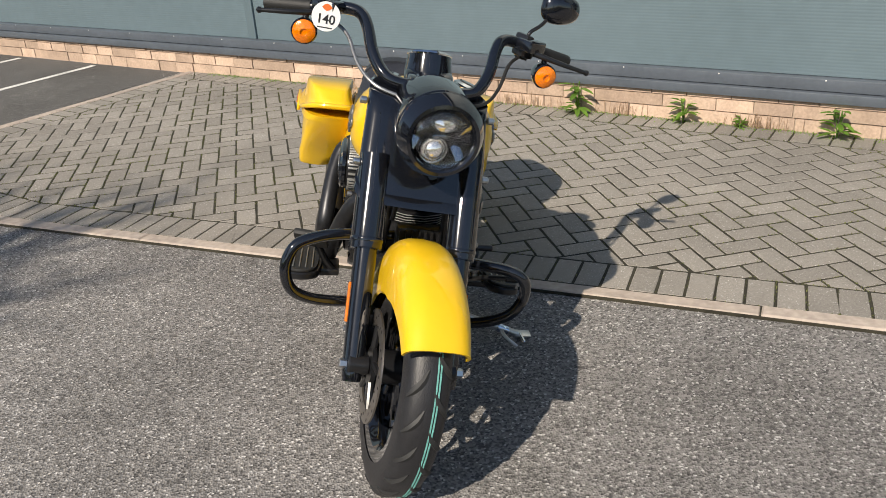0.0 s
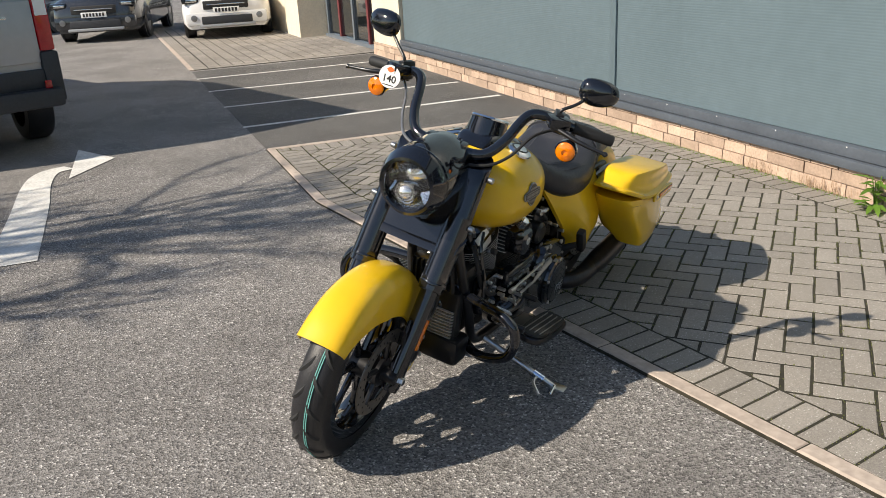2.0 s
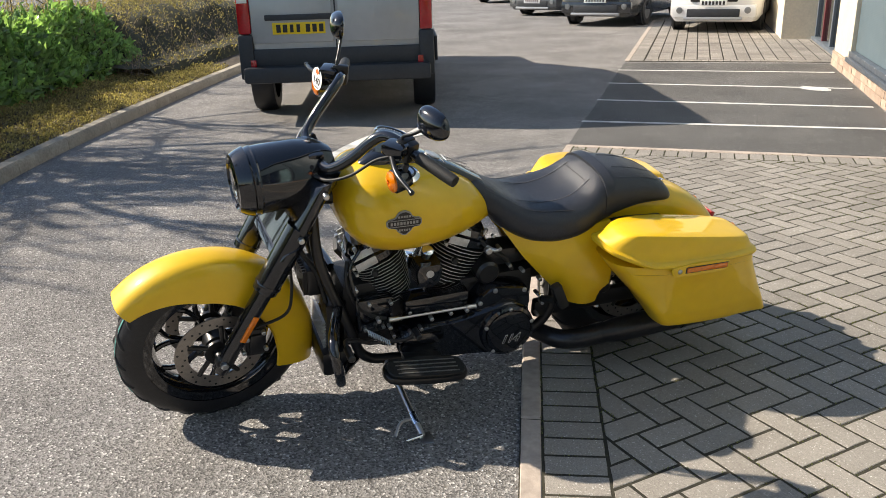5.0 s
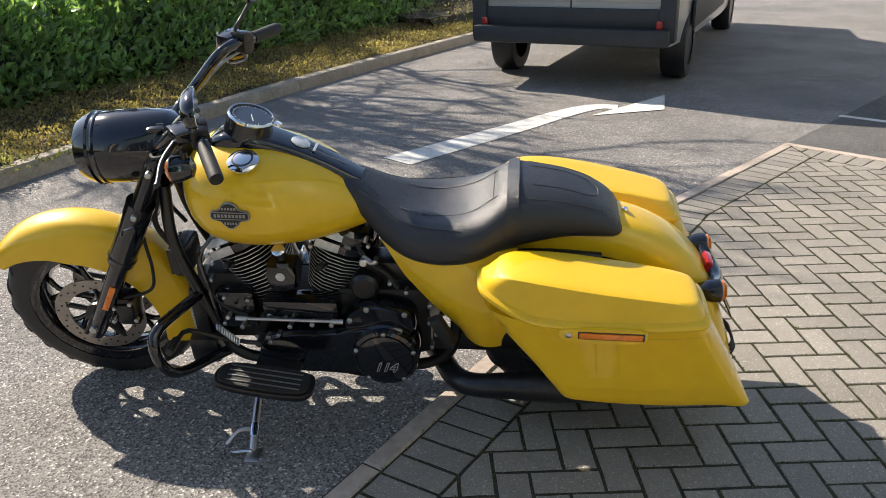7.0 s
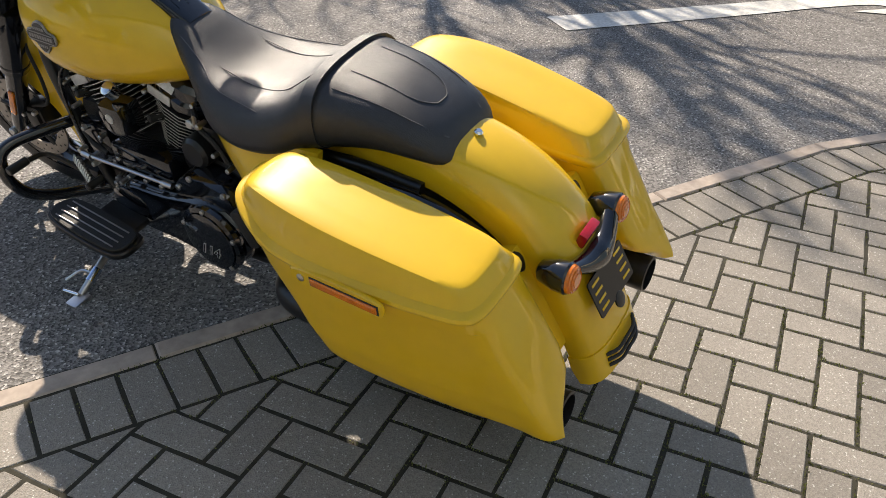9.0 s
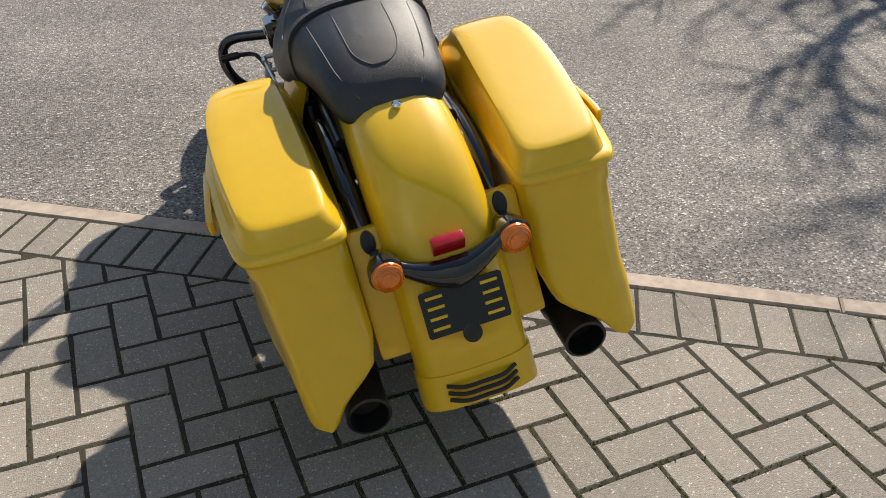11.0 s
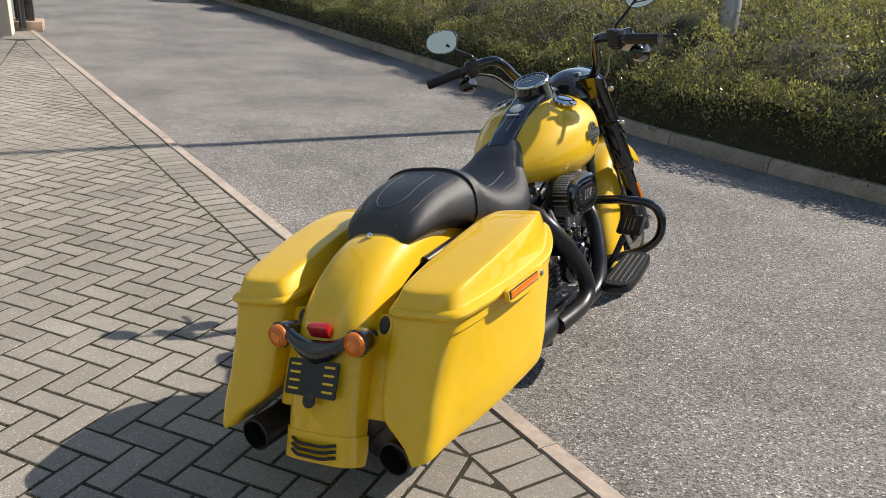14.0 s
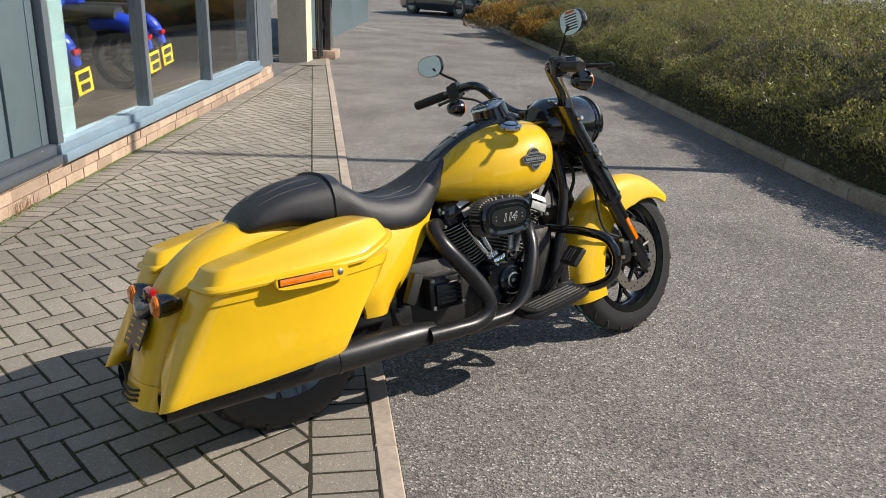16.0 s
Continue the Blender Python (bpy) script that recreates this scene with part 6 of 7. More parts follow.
muffler(-0.240, 0.40, 0.268, -0.50, 0.249, "long satin black muffler with open tip")
muffler(0.240, 0.16, 0.222, -0.50, 0.237, "satin black muffler with open tip")
bpart("crossover_pipe", shape(tube([(0.50, -0.10, 0.20), (0.40, 0.05, 0.195), (0.33, 0.18, 0.20), (0.26, 0.225, 0.208), (0.14, 0.235, 0.22)], [0.03, 0.032, 0.036, 0.038, 0.042], 18, 6)), EXHAUST, None, "satin black crossover pipe")


# ---- floorboards, pedals, guards, stand
def floorboard(sd):
    o = chaikin([(-0.15, -0.035, 0), (-0.13, -0.058, 0), (0.11, -0.058, 0), (0.15, -0.03, 0), (0.155, 0.02, 0), (0.13, 0.055, 0), (-0.11, 0.058, 0), (-0.15, 0.03, 0)], 2)
    m = pose(0.895, sd * 0.325, 0.272, -sd * 3, -9, 0)
    q = [(p.x, p.y * sd) for p in o]
    fb = bpart("floorboard", shape(plate(q, 0.022, m, 0.004)), SATIN, None, "black rider floorboard with ribbed rubber")
    bpart("rubber_pad", shape(plate([(a * 0.92, b * 0.86) for a, b in q], 0.01, m @ pose(0, 0, 0.021), 0.003)), GRIP, fb)
    for k in range(4):
        bpart("pad_rib", shape(box((0.0, -0.03 + 0.02 * k, 0.0325), (0.22, 0.004, 0.003), 0.001, m)), GREY_METAL, fb)
    bpart("board_bracket", shape(box((-0.02, -sd * 0.075, -0.005), (0.14, 0.08, 0.022), 0.006, m)), SATIN, fb)
    return fb


floorboard(1)
floorboard(-1)
bpart("brake_pedal", shape(tube([(0.92, -0.22, 0.27), (0.945, -0.26, 0.33), (0.985, -0.285, 0.395)], 0.012, 10, 4)), SATIN, None, "black brake pedal arm")
pp = pose(1.02, -0.305, 0.43, 0, -50, -12)
pad = bpart("brake_pad", shape(box((0, 0, 0), (0.078, 0.105, 0.024), 0.011, pp)), GRIP, None, "black rubber brake pedal pad")
for k in range(3):
    bpart("pad_rib", shape(box((0, -0.018 + 0.018 * k, 0.0125), (0.05, 0.003, 0.003), 0, pp)), STEEL, pad)
for sd in (1, -1):
    if sd > 0:
        gp = [(1.095, 0.05, 0.450), (1.136, 0.11, 0.450), (1.172, 0.21, 0.455), (1.197, 0.288, 0.455), (1.205, 0.330, 0.436), (1.200, 0.346, 0.395), (1.192, 0.341, 0.345), (1.182, 0.312, 0.296), (1.162, 0.25, 0.257), (1.135, 0.18, 0.235), (1.08, 0.11, 0.225)]
    else:
        gp = [(gx_, -1.03 * gy_, gz_) for gx_, gy_, gz_ in ((1.12, 0.06, 0.505), (1.125, 0.14, 0.505), (1.14, 0.24, 0.50), (1.165, 0.325, 0.478), (1.18, 0.356, 0.43), (1.185, 0.357, 0.375), (1.175, 0.335, 0.325), (1.15, 0.28, 0.29), (1.12, 0.2, 0.272), (1.07, 0.12, 0.255))]
    bpart("engine_guard", tube(gp, 0.0175, 14, 6), GLOSS, None, "gloss black tubular engine guard")
    bpart("passenger_peg", shape(tube([(0.38, sd * 0.16, 0.37), (0.36, sd * 0.22, 0.40)], 0.014, 10, 2), box((0, 0, 0), (0.04, 0.035, 0.11), 0.012, pose(0.355, sd * 0.235, 0.425, 0, 25, 0))), GRIP, None, "folded black passenger footpeg")
st0, st1 = Vector((0.97, 0.13, 0.20)), Vector((0.935, 0.425, 0.092))
stand = bpart("side_stand", shape(tube([st0, st0.lerp(st1, 0.6), st1], [0.012, 0.012, 0.011], 12, 3), box((0, 0, 0), (0.045, 0.06, 0.014), 0.005, Matrix.Translation(st1 + Vector((-0.008, 0.016, -0.004))))), STEEL, None, "bright steel side stand resting on the tarmac")
bpart("stand_tab", shape(tube([st0.lerp(st1, 0.78), st0.lerp(st1, 0.8) + Vector((0.05, 0.0, 0.0)), st0.lerp(st1, 0.9) + Vector((0.085, 0.01, -0.008))], 0.006, 8, 3)), STEEL, stand)
bpart("stand_bar", shape(rod(st1 + Vector((0.0, 0.005, 0.004)), st1 + Vector((0.06, 0.012, 0.002)), 0.007, 10, 0.002)), CHROME, stand, "bright stand foot bar")
# collar carries the painted blue of reflected sky
bpart("stand_sky_collar", shape(rod(st0.lerp(st1, 0.72), st0.lerp(st1, 0.86), 0.0145, 12)), SLEEVE, stand, "bright steel collar on the stand, tinted blue for reflected sky")

# ---- tail: signals, lamp, plate bracket
def tpart(name, s, material, parent=None, label="", sharp=40):
    s = s if isinstance(s, Shape) else shape(s)
    s.moved(Matrix.Translation((0.034, 0, 0.004)))
    return bpart(name, s, material, parent, label, sharp)


wing = []
for k in range(15):
    u = -1 + 2 * k / 14
    y, zc = 0.105 * u, 0.478 + 0.040 * abs(u) ** 1.7
    h, d = 0.033 - 0.017 * abs(u), 0.032 - 0.013 * abs(u)
    xc = -0.486 + 0.016 * u * u
    wing.append([Vector((xc + d * math.cos(a), y, zc + h * math.sin(a))) for a in (2 * math.pi * q / 14 for q in range(14))])
tail = tpart("light_bar", loft(wing), GLOSS, None, "gloss black winged rear light bar")
for sd in (1, -1):
    tm2 = frame_to((-0.474, sd * 0.126, 0.512), (-1, 0, 0.05))
    si = tpart("turn_signal", lathe([(0.010, -0.065), (0.024, -0.055), (0.034, -0.02), (0.036, 0.006), (0.033, 0.010)], tm2, 28), GLOSS, tail, "black bullet turn signal")
    tpart("signal_core", lathe([(0.016, 0.022), (0.015, 0.0255), (0.008, 0.026)], tm2, 24), AMBER, si, "amber lens centre")
    for rr_ in (0.022, 0.028):
        tpart("lens_ring", lathe([(rr_ - 0.0012, 0.0225 - (rr_ - 0.022) * 0.7), (rr_, 0.0245 - (rr_ - 0.022) * 0.7), (rr_ + 0.0012, 0.0225 - (rr_ - 0.022) * 0.7)], tm2, 28, cap=False), AMBER, si)
    tpart("signal_lens", lathe([(0.0325, 0.007), (0.031, 0.016), (0.022, 0.022), (0.010, 0.024), (0.009, 0.02), (0.002, 0.019)], tm2, 28), AMBER, si, "amber lens")
tl = tpart("tail_lamp", shape(box((0, 0, 0), (0.022, 0.066, 0.036), 0.005, pose(-0.462, 0, 0.530, 0, -20, 0))), REDLENS, None, "small red rear reflector lamp")
pm2 = frame_to((-0.519, 0, 0.424), (-1, 0, 0.50))
ol = [(-0.083, 0.040), (-0.079, 0.044), (0.079, 0.044), (0.083, 0.040), (0.083, -0.044), (0.079, -0.048), (-0.079, -0.048), (-0.083, -0.044)]
pb = tpart("plate_bracket", plate(ol, 0.004, pm2, 0.0008), SATIN, None, "black slotted number plate bracket, no plate")
tpart("bracket_tab", lathe([(0.019, 0), (0.019, 0.004), (0.017, 0.005)], pm2 @ pose(0, -0.058, 0.0005), 24), SATIN, pb)
for sx in (-1, 1):
    for k in range(4):
        tpart("slot", shape(box((sx * 0.055, 0.030 - 0.0205 * k, 0.0045), (0.034, 0.006, 0.0015), 0.0006, pm2)), YELLOW, pb)
# ---------------------------------------------------------------- planting
S0 = KERB_BIKE
LW = S0 + 2.2          # along the kerb, where the low cover and laurel begin


def shrub_h(s, o):
    return max(0.05, min(1.0, (S0 + 3.0 - s) / 0.9)) * min(0.98, 0.44 + 0.56 * o) * (0.85 + 0.25 * noise.noise(Vector((s * 0.6, 1.3, 0))))


def laurel_h(s, o):
    return (0.82 + 0.12 * noise.noise(Vector((s * 0.8, o, 5.0)))) * min(1.0, 0.25 + max(0.0, o - 1.25) * 1.6)


mound("shrub_mass", S0 - 38, LW + 1.0, 0.06, 5.0, shrub_h, 0.74, LEAF_SHADE, "dark mass standing in for the shade inside the mounded shrubs")
mound("hedge_mass", LW + 0.2, LW + 8.5, 1.4, 3.6, laurel_h, 0.62, LEAF_SHADE, "dark mass standing in for the shade inside the laurel hedge")
mound("back_mass", LW + 7.5, LW + 16, 0.6, 4.0, laurel_h, 0.75, LEAF_SHADE, "dark mass standing in for the shade inside the dry shrub")
leaves("shrubs", 190000, bank_place(S0 - 16, LW + 1.0, 0.08, 4.2, shrub_h, 0.10, 0.55, 0.10), 0.036, SHRUB, "mounded small-leaved evergreen shrubs spilling over the kerb", "shrub", ratio=2.6, seed=3)
leaves("shrub_skirt", 52000, bank_place(S0 - 16, LW + 0.6, 0.07, 0.40, shrub_h, 0.22, 0.4, 0.06), 0.034, SHRUB, "shrub leaves hanging down to the kerb", "shrub", ratio=2.6, seed=13)
leaves("shrubs_far", 26000, bank_place(S0 - 38, S0 - 15, 0.12, 5.0, shrub_h, 0.12, 0.4, 0.0), 0.075, SHRUB, "far continuation of the mounded shrubs", "shrub", ratio=1.7, seed=4)
leaves("laurel_face", 9000, bank_place(LW + 0.2, LW + 8.5, 1.28, 1.85, laurel_h, 0.16, 0.3, 0.05), 0.115, LAUREL, "glossy laurel leaves on the hedge face", "hedge", ratio=2.2, up=0.1, seed=15)
leaves("laurel_hedge", 9000, bank_place(LW + 0.2, LW + 8.5, 1.35, 3.6, laurel_h, 0.28, 0.25, 0.0), 0.12, LAUREL, "glossy dark green laurel hedge", "hedge", ratio=2.2, up=0.2, seed=5)
leaves("shrub_back", 14000, bank_place(LW + 7.5, LW + 16, 0.6, 4.0, laurel_h, 0.2, 0.4, 0.0), 0.05, COVER, "dry twiggy shrub behind the van", "shrub", ratio=2.5, seed=6)
leaves("ground_cover", 46000, bank_place(LW - 0.6, LW + 9, 0.14, 1.7, lambda s, o: 0.07, 0.04, 0.6, 0.02), 0.030, COVER, "low yellow-green ground cover beside the kerb", "ground cover", ratio=1.8, seed=7)


def dome(x, y, r, h):
    """Leaf places over a lumpy dome standing on the bank."""
    def fn(rng, n):
        a, b = rng.uniform(0, 2 * math.pi, n), rng.uniform(0.0, 1.0, n) ** 0.6
        P, N = [], []
        for p, q in zip(a, b):
            k = (1 + 0.35 * noise.noise(Vector((math.cos(p) * 2, math.sin(p) * 2, q * 3 + x)))) * rng.uniform(0.8, 1.02)
            c, s_ = math.sqrt(max(0, 1 - q * q)), q
            P.append((x + r * k * c * math.cos(p), y + r * k * c * math.sin(p), 0.15 + h * k * s_))
            N.append((c * math.cos(p), c * math.sin(p), s_ + 0.3))
        return np.array(P), np.array(N)
    return fn


PINK = leafy(mat("pink_brown_leaf", (0.26, 0.12, 0.11), 0.6, noise_amt=0.5, noise_scale=2, rand=0.5))
RUSSET = leafy(mat("russet_leaf", (0.27, 0.16, 0.06), 0.6, noise_amt=0.5, noise_scale=2, rand=0.5))
leaves("pink_shrub", 9000, dome(11.6, -11.6, 1.5, 0.85), 0.07, PINK, "rounded pinkish-brown shrub at the far end of the bank", "shrub", ratio=2.0, seed=31)
leaves("pink_shrub", 7000, dome(13.6, -12.6, 1.3, 0.75), 0.07, PINK, "second rounded pinkish-brown shrub on the bank", "shrub", ratio=2.0, seed=32)
leaves("russet_shrub", 7000, dome(10.0, -8.9, 0.85, 0.55), 0.06, RUSSET, "low russet-brown shrub beside the kerb", "shrub", ratio=2.2, seed=33)
leaves("russet_shrub", 6000, dome(12.3, -9.9, 0.9, 0.6), 0.06, RUSSET, "low orange-brown shrub near the lane's end", "shrub", ratio=2.2, seed=34)

def twigs(name, n, s0, s1, o0, o1, height, length, material, label, seed):
    rng = np.random.default_rng(seed)
    sh = Shape()
    for _ in range(n):
        s, o = rng.uniform(s0, s1), rng.uniform(o0, o1)
        z = bank_h(s, o) + height(s, o) * rng.uniform(0.5, 0.95)
        p = kerb_at(s, o, z)
        d = Vector(rng.normal(size=3)) + Vector((0, 0, 0.8))
        d.normalize()
        L = length * rng.uniform(0.5, 1.3)
        sh.add(tube([p, p + d * L * 0.5 + Vector(rng.normal(size=3)) * L * 0.06, p + d * L], [0.003, 0.002, 0.001], 4, 2, False))
    return tagged(part(name, sh, material), label, "twigs", "", "stuff")


twigs("shrub_twigs", 4500, S0 - 14, LW + 1, 0.1, 3.8, shrub_h, 0.26, TWIG, "bare pale twigs among the shrubs", 8)
twigs("back_twigs", 1200, LW + 7, LW + 16, 0.6, 3.5, laurel_h, 0.35, TWIG, "bare twigs of the dry shrub", 9)


# weeds at the foot of the wall
def weed(w, n, size, seed):
    rng = np.random.default_rng(seed)
    m = Matrix.Translation(site(w, n, 0.005))
    e = empty("weed", m, "green broad-leaved weed growing at the foot of the wall", "weed", "weeds at the wall")
    stem_ = Shape()
    for k in range(5):
        a = rng.uniform(0, 6.28)
        stem_.add(tube([(0, 0, 0), (0.01 * math.cos(a), 0.01 * math.sin(a), size * 0.5), (0.03 * math.cos(a), 0.03 * math.sin(a), size * rng.uniform(0.8, 1.1))], 0.003, 5, 2))
    part("stem", stem_, WEED, e)
    for k in range(22):
        a, h = rng.uniform(0, 6.28), size * rng.uniform(0.1, 1.0)
        L, W = size * rng.uniform(0.45, 0.75), size * 0.2
        d = Vector((math.cos(a), math.sin(a), rng.uniform(-0.1, 0.6))).normalized()
        s = d.cross(Vector((0, 0, 1))).normalized()
        o = Vector((0.012 * math.cos(a), 0.012 * math.sin(a), h))
        drop = Vector((0, 0, -L * 0.25))
        v = [o, o + d * L * 0.35 + s * W * 0.5, o + d * L * 0.35 + Vector((0, 0, -0.004)), o + d * L * 0.35 - s * W * 0.5, o + d * L * 0.75 + s * W * 0.35 + drop * 0.5, o + d * L * 0.75 + drop * 0.55, o + d * L * 0.75 - s * W * 0.35 + drop * 0.5, o + d * L + drop]
        part("leaf", ([tuple(p) for p in v], [(0, 1, 2), (0, 2, 3), (1, 4, 5, 2), (2, 5, 6, 3), (4, 7, 5), (5, 7, 6)]), WEED, e)
    return e


weed(2.02, WALL - 0.07, 0.19, 1)
weed(1.35, WALL - 0.05, 0.14, 2)
weed(0.50, WALL - 0.06, 0.17, 3)
weed(1.02, WALL - 0.04, 0.07, 4)
leaves("joint_moss", 42000, joint_places, 0.009, MOSS, "moss and grit growing in the joints of the paving", "moss", seed=17)
leaves("moss", 5000, lambda rng, n: (np.array([site(rng.uniform(-3.5, 5.4), WALL - abs(rng.normal()) * 0.035, 0.012) for _ in range(n)]), np.tile((0, 0, 0.8), (n, 1))), 0.012, WEED, "tufts of moss and small weeds along the wall foot", "moss", seed=11)
dry = Shape()
rngd = np.random.default_rng(12)
for _ in range(220):
    c = rngd.choice((0.95, 0.9, 1.75, 2.3, 2.5, 3.0, -0.2))
    p = site(c + rngd.normal() * 0.08, WALL - 0.015 - abs(rngd.normal()) * 0.012, 0.01)
    dry.add(tube([p, p + Vector((rngd.normal() * 0.012, rngd.normal() * 0.012, rngd.uniform(0.03, 0.1)))], 0.0012, 4, 1, False))
tagged(part("dry_stalks", dry, DRY), "dry brown weed stalks against the plinth", "weed", "", "stuff")


# bare trees behind the planting, whose branches shade the lane
def tree(x, y, h, seed, spread=0.9):
    rng = np.random.default_rng(seed)
    e = empty("tree", Matrix.Translation((x, y, 0.2)), "bare branching tree on the planted bank", "tree", "trees on the bank")
    trunk = Shape()
    limbs = Shape()

    def grow(p, d, L, r, depth):
        q = p + d * L
        mid = p + d * L * 0.5 + Vector(rng.normal(size=3)) * L * 0.05
        (trunk if depth == 0 else limbs).add(tube([p, mid, q], [r, r * 0.85, r * 0.7], 7 if depth < 2 else 4, 3, False))
        if depth >= 5:
            return
        for _ in range(3 if depth < 4 else 4):
            nd = (d + Vector(rng.normal(size=3)) * spread * (0.42 + 0.08 * depth) + Vector((0, 0, 0.12))).normalized()
            grow(p + d * L * rng.uniform(0.55, 1.0), nd, L * rng.uniform(0.6, 0.8), r * 0.58, depth + 1)
    grow(Vector((0, 0, -0.3)), Vector((0, 0, 1)), h * 0.34, h * 0.018, 0)
    part("trunk", trunk, BARK, e)
    tagged(part("crown", limbs, BARK, e, "bare twiggy crown"), kind="stuff")
    return e


tree(-6.9, -1.2, 7.0, 21)
tree(-6.0, -2.7, 6.8, 22)
tree(-9.3, 0.2, 7.0, 23)
tree(-8.2, -3.4, 8.0, 24)
tree(-6.35, -0.45, 6.4, 27)
# lamp post on the bank
post = empty("lamp_post", Matrix.Translation((0.33, -2.665, 0.1)), "galvanised grey lamp post standing in the shrubs", "lamp post")
part("column", shape(lathe([(0.085, 0), (0.082, 1.5), (0.06, 1.56), (0.05, 6.8)], None, 20)), GALV, post)
part("lantern", shape(box((-0.2, -0.2, 6.85), (0.5, 0.5, 0.1), 0.03)), GALV, post)
# fence behind
fence = empty("fence", Matrix.Identity(4), "thin green mesh fence behind the hedge", "fence")
wire = Shape()
for k in range(26):
    p = kerb_at(S0 - 14 + k * 1.6, 5.6)
    part("post", shape(rod(p, p + Vector((0, 0, 2.0)), 0.03, 8)), GALV, fence)
for k in range(330):
    p = kerb_at(S0 - 14 + k * 0.122, 5.6)
    wire.add(rod(p + Vector((0, 0, 0.2)), p + Vector((0, 0, 1.9)), 0.006, 4))
for z in (0.3, 1.0, 1.85):
    wire.add(tube([kerb_at(S0 - 14 + k * 1.0, 5.6, z) for k in range(41)], 0.006, 4, 1, False))
tagged(part("mesh_wire", wire, GALV, fence), kind="stuff")
# ---------------------------------------------------------------- vehicles
def car_wheel(parent, x, y, r, w, side, steel=False):
    m = frame_to((x, y, r), (0, side, 0))
    wh = part("wheel", shape(lathe([(r * 0.62, -w / 2), (r * 0.94, -w / 2), (r, -w * 0.36), (r, w * 0.36), (r * 0.94, w / 2), (r * 0.62, w / 2)], m, 32, cap=False)), RUBBER, parent, "black tyre with wheel")
    part("rim", shape(lathe([(r * 0.63, w * 0.46), (r * 0.60, w * 0.30), (r * 0.55, w * 0.2), (r * 0.2, w * 0.25), (0.01, w * 0.3)], m, 28)), GREY_METAL if not steel else SATIN, wh)
    for k in range(5):
        a = 2 * math.pi * k / 5
        part("spoke", shape(box((r * 0.36, 0, 0), (r * 0.46, r * 0.13, 0.02), 0.005, m @ pose(0, 0, w * 0.33, 0, 0, math.degrees(a)))), SILVER, wh)
    return wh


def van():
    L, W, Ht = 5.96, 2.02, 2.50
    e = empty("van", pose(-5.87, 4.58, 0, 0, 0, 155.5), "silver-grey high-roof panel van with dark bumper", "van")
    # body from the rear (x = -1.05) to the nose (x = 4.9); origin between the rear wheels
    def ring(x, hw, z0, z1):
        pts = [(-hw * 0.97, z0), (-hw, z0 + 0.25), (-hw, z0 + 0.6), (-hw * 0.985, z0 + 1.1), (-hw * 0.90, z1 - 0.18), (-hw * 0.82, z1 - 0.03), (-hw * 0.6, z1), (hw * 0.6, z1), (hw * 0.82, z1 - 0.03), (hw * 0.90, z1 - 0.18), (hw * 0.985, z0 + 1.1), (hw, z0 + 0.6), (hw, z0 + 0.25), (hw * 0.97, z0)]
        return [Vector((x, a, b)) for a, b in pts]
    R0 = -0.84
    body = loft([ring(R0, 0.91, 0.42, Ht - 0.05), ring(R0 + 0.04, 0.94, 0.40, Ht), ring(R0 + 0.9, 0.99, 0.38, Ht), ring(2.6, 1.02, 0.36, Ht + 0.02), ring(3.3, 1.0, 0.36, Ht - 0.12), ring(3.9, 0.98, 0.36, 1.75), ring(4.75, 0.92, 0.36, 1.25), ring(4.95, 0.85, 0.4, 1.0)])
    part("body", body, SILVER, e, "silver-grey panelled body")
    part("door_gap", shape(box((R0 - 0.004, 0.0, 1.45), (0.012, 0.012, 1.75), 0.0)), INK, e)
    for sd in (1, -1):
        part("lower_trim", shape(box((1.2, sd * 1.015, 0.62), (2.6, 0.03, 0.26), 0.01)), PLASTIC, e, "dark side moulding")
        part("door_panel", shape(box((R0 - 0.01, sd * 0.43, 1.05), (0.03, 0.80, 0.52), 0.02)), SILVER, e)
        hg = part("tail_lamp", shape(box((R0 + 0.02, sd * 0.895, 1.24), (0.12, 0.13, 0.72), 0.03)), REDLENS, e, "tall red tail lamp")
        part("lamp_clear", shape(box((R0 - 0.042, sd * 0.895, 1.30), (0.01, 0.10, 0.24), 0.004)), WHITE, hg)
        part("corner_trim", shape(box((R0 + 0.02, sd * 0.895, 0.66), (0.16, 0.15, 0.44), 0.03)), PLASTIC, e)
        rr = part("rear_reflector", shape(box((R0 - 0.065, sd * 0.83, 0.60), (0.02, 0.055, 0.075), 0.004)), REDLENS, e, "small red bumper reflector")
        car_wheel(e, 0.0, sd * 0.87, 0.345, 0.235, sd, True)
        car_wheel(e, 4.035, sd * 0.87, 0.345, 0.235, sd, True)
        part("door_mirror", shape(box((3.35, sd * 1.17, 1.6), (0.14, 0.22, 0.36), 0.04)), PLASTIC, e)
    part("tailgate_band", shape(box((R0 - 0.02, 0, 0.65), (0.04, 1.70, 0.17), 0.02)), PLASTIC, e, "dark plastic band across the rear doors")
    part("bumper", shape(box((R0 - 0.04, 0, 0.49), (0.22, 1.86, 0.16), 0.04)), PLASTIC, e, "dark grey rear bumper step")
    pl_ = part("number_plate", shape(box((R0 - 0.03, 0.36, 0.93), (0.012, 0.52, 0.112), 0.004)), PLATE_Y, e, "yellow rear number plate")
    for k, wd in enumerate((0.05, 0.05, 0.04, 0.04, 0.05, 0.05, 0.05)):
        y = 0.36 + 0.20 - 0.065 * k - (0.03 if k > 3 else 0)
        part("plate_bar", shape(box((R0 - 0.038, y, 0.93), (0.004, wd * 0.85, 0.075), 0)), INK, pl_)
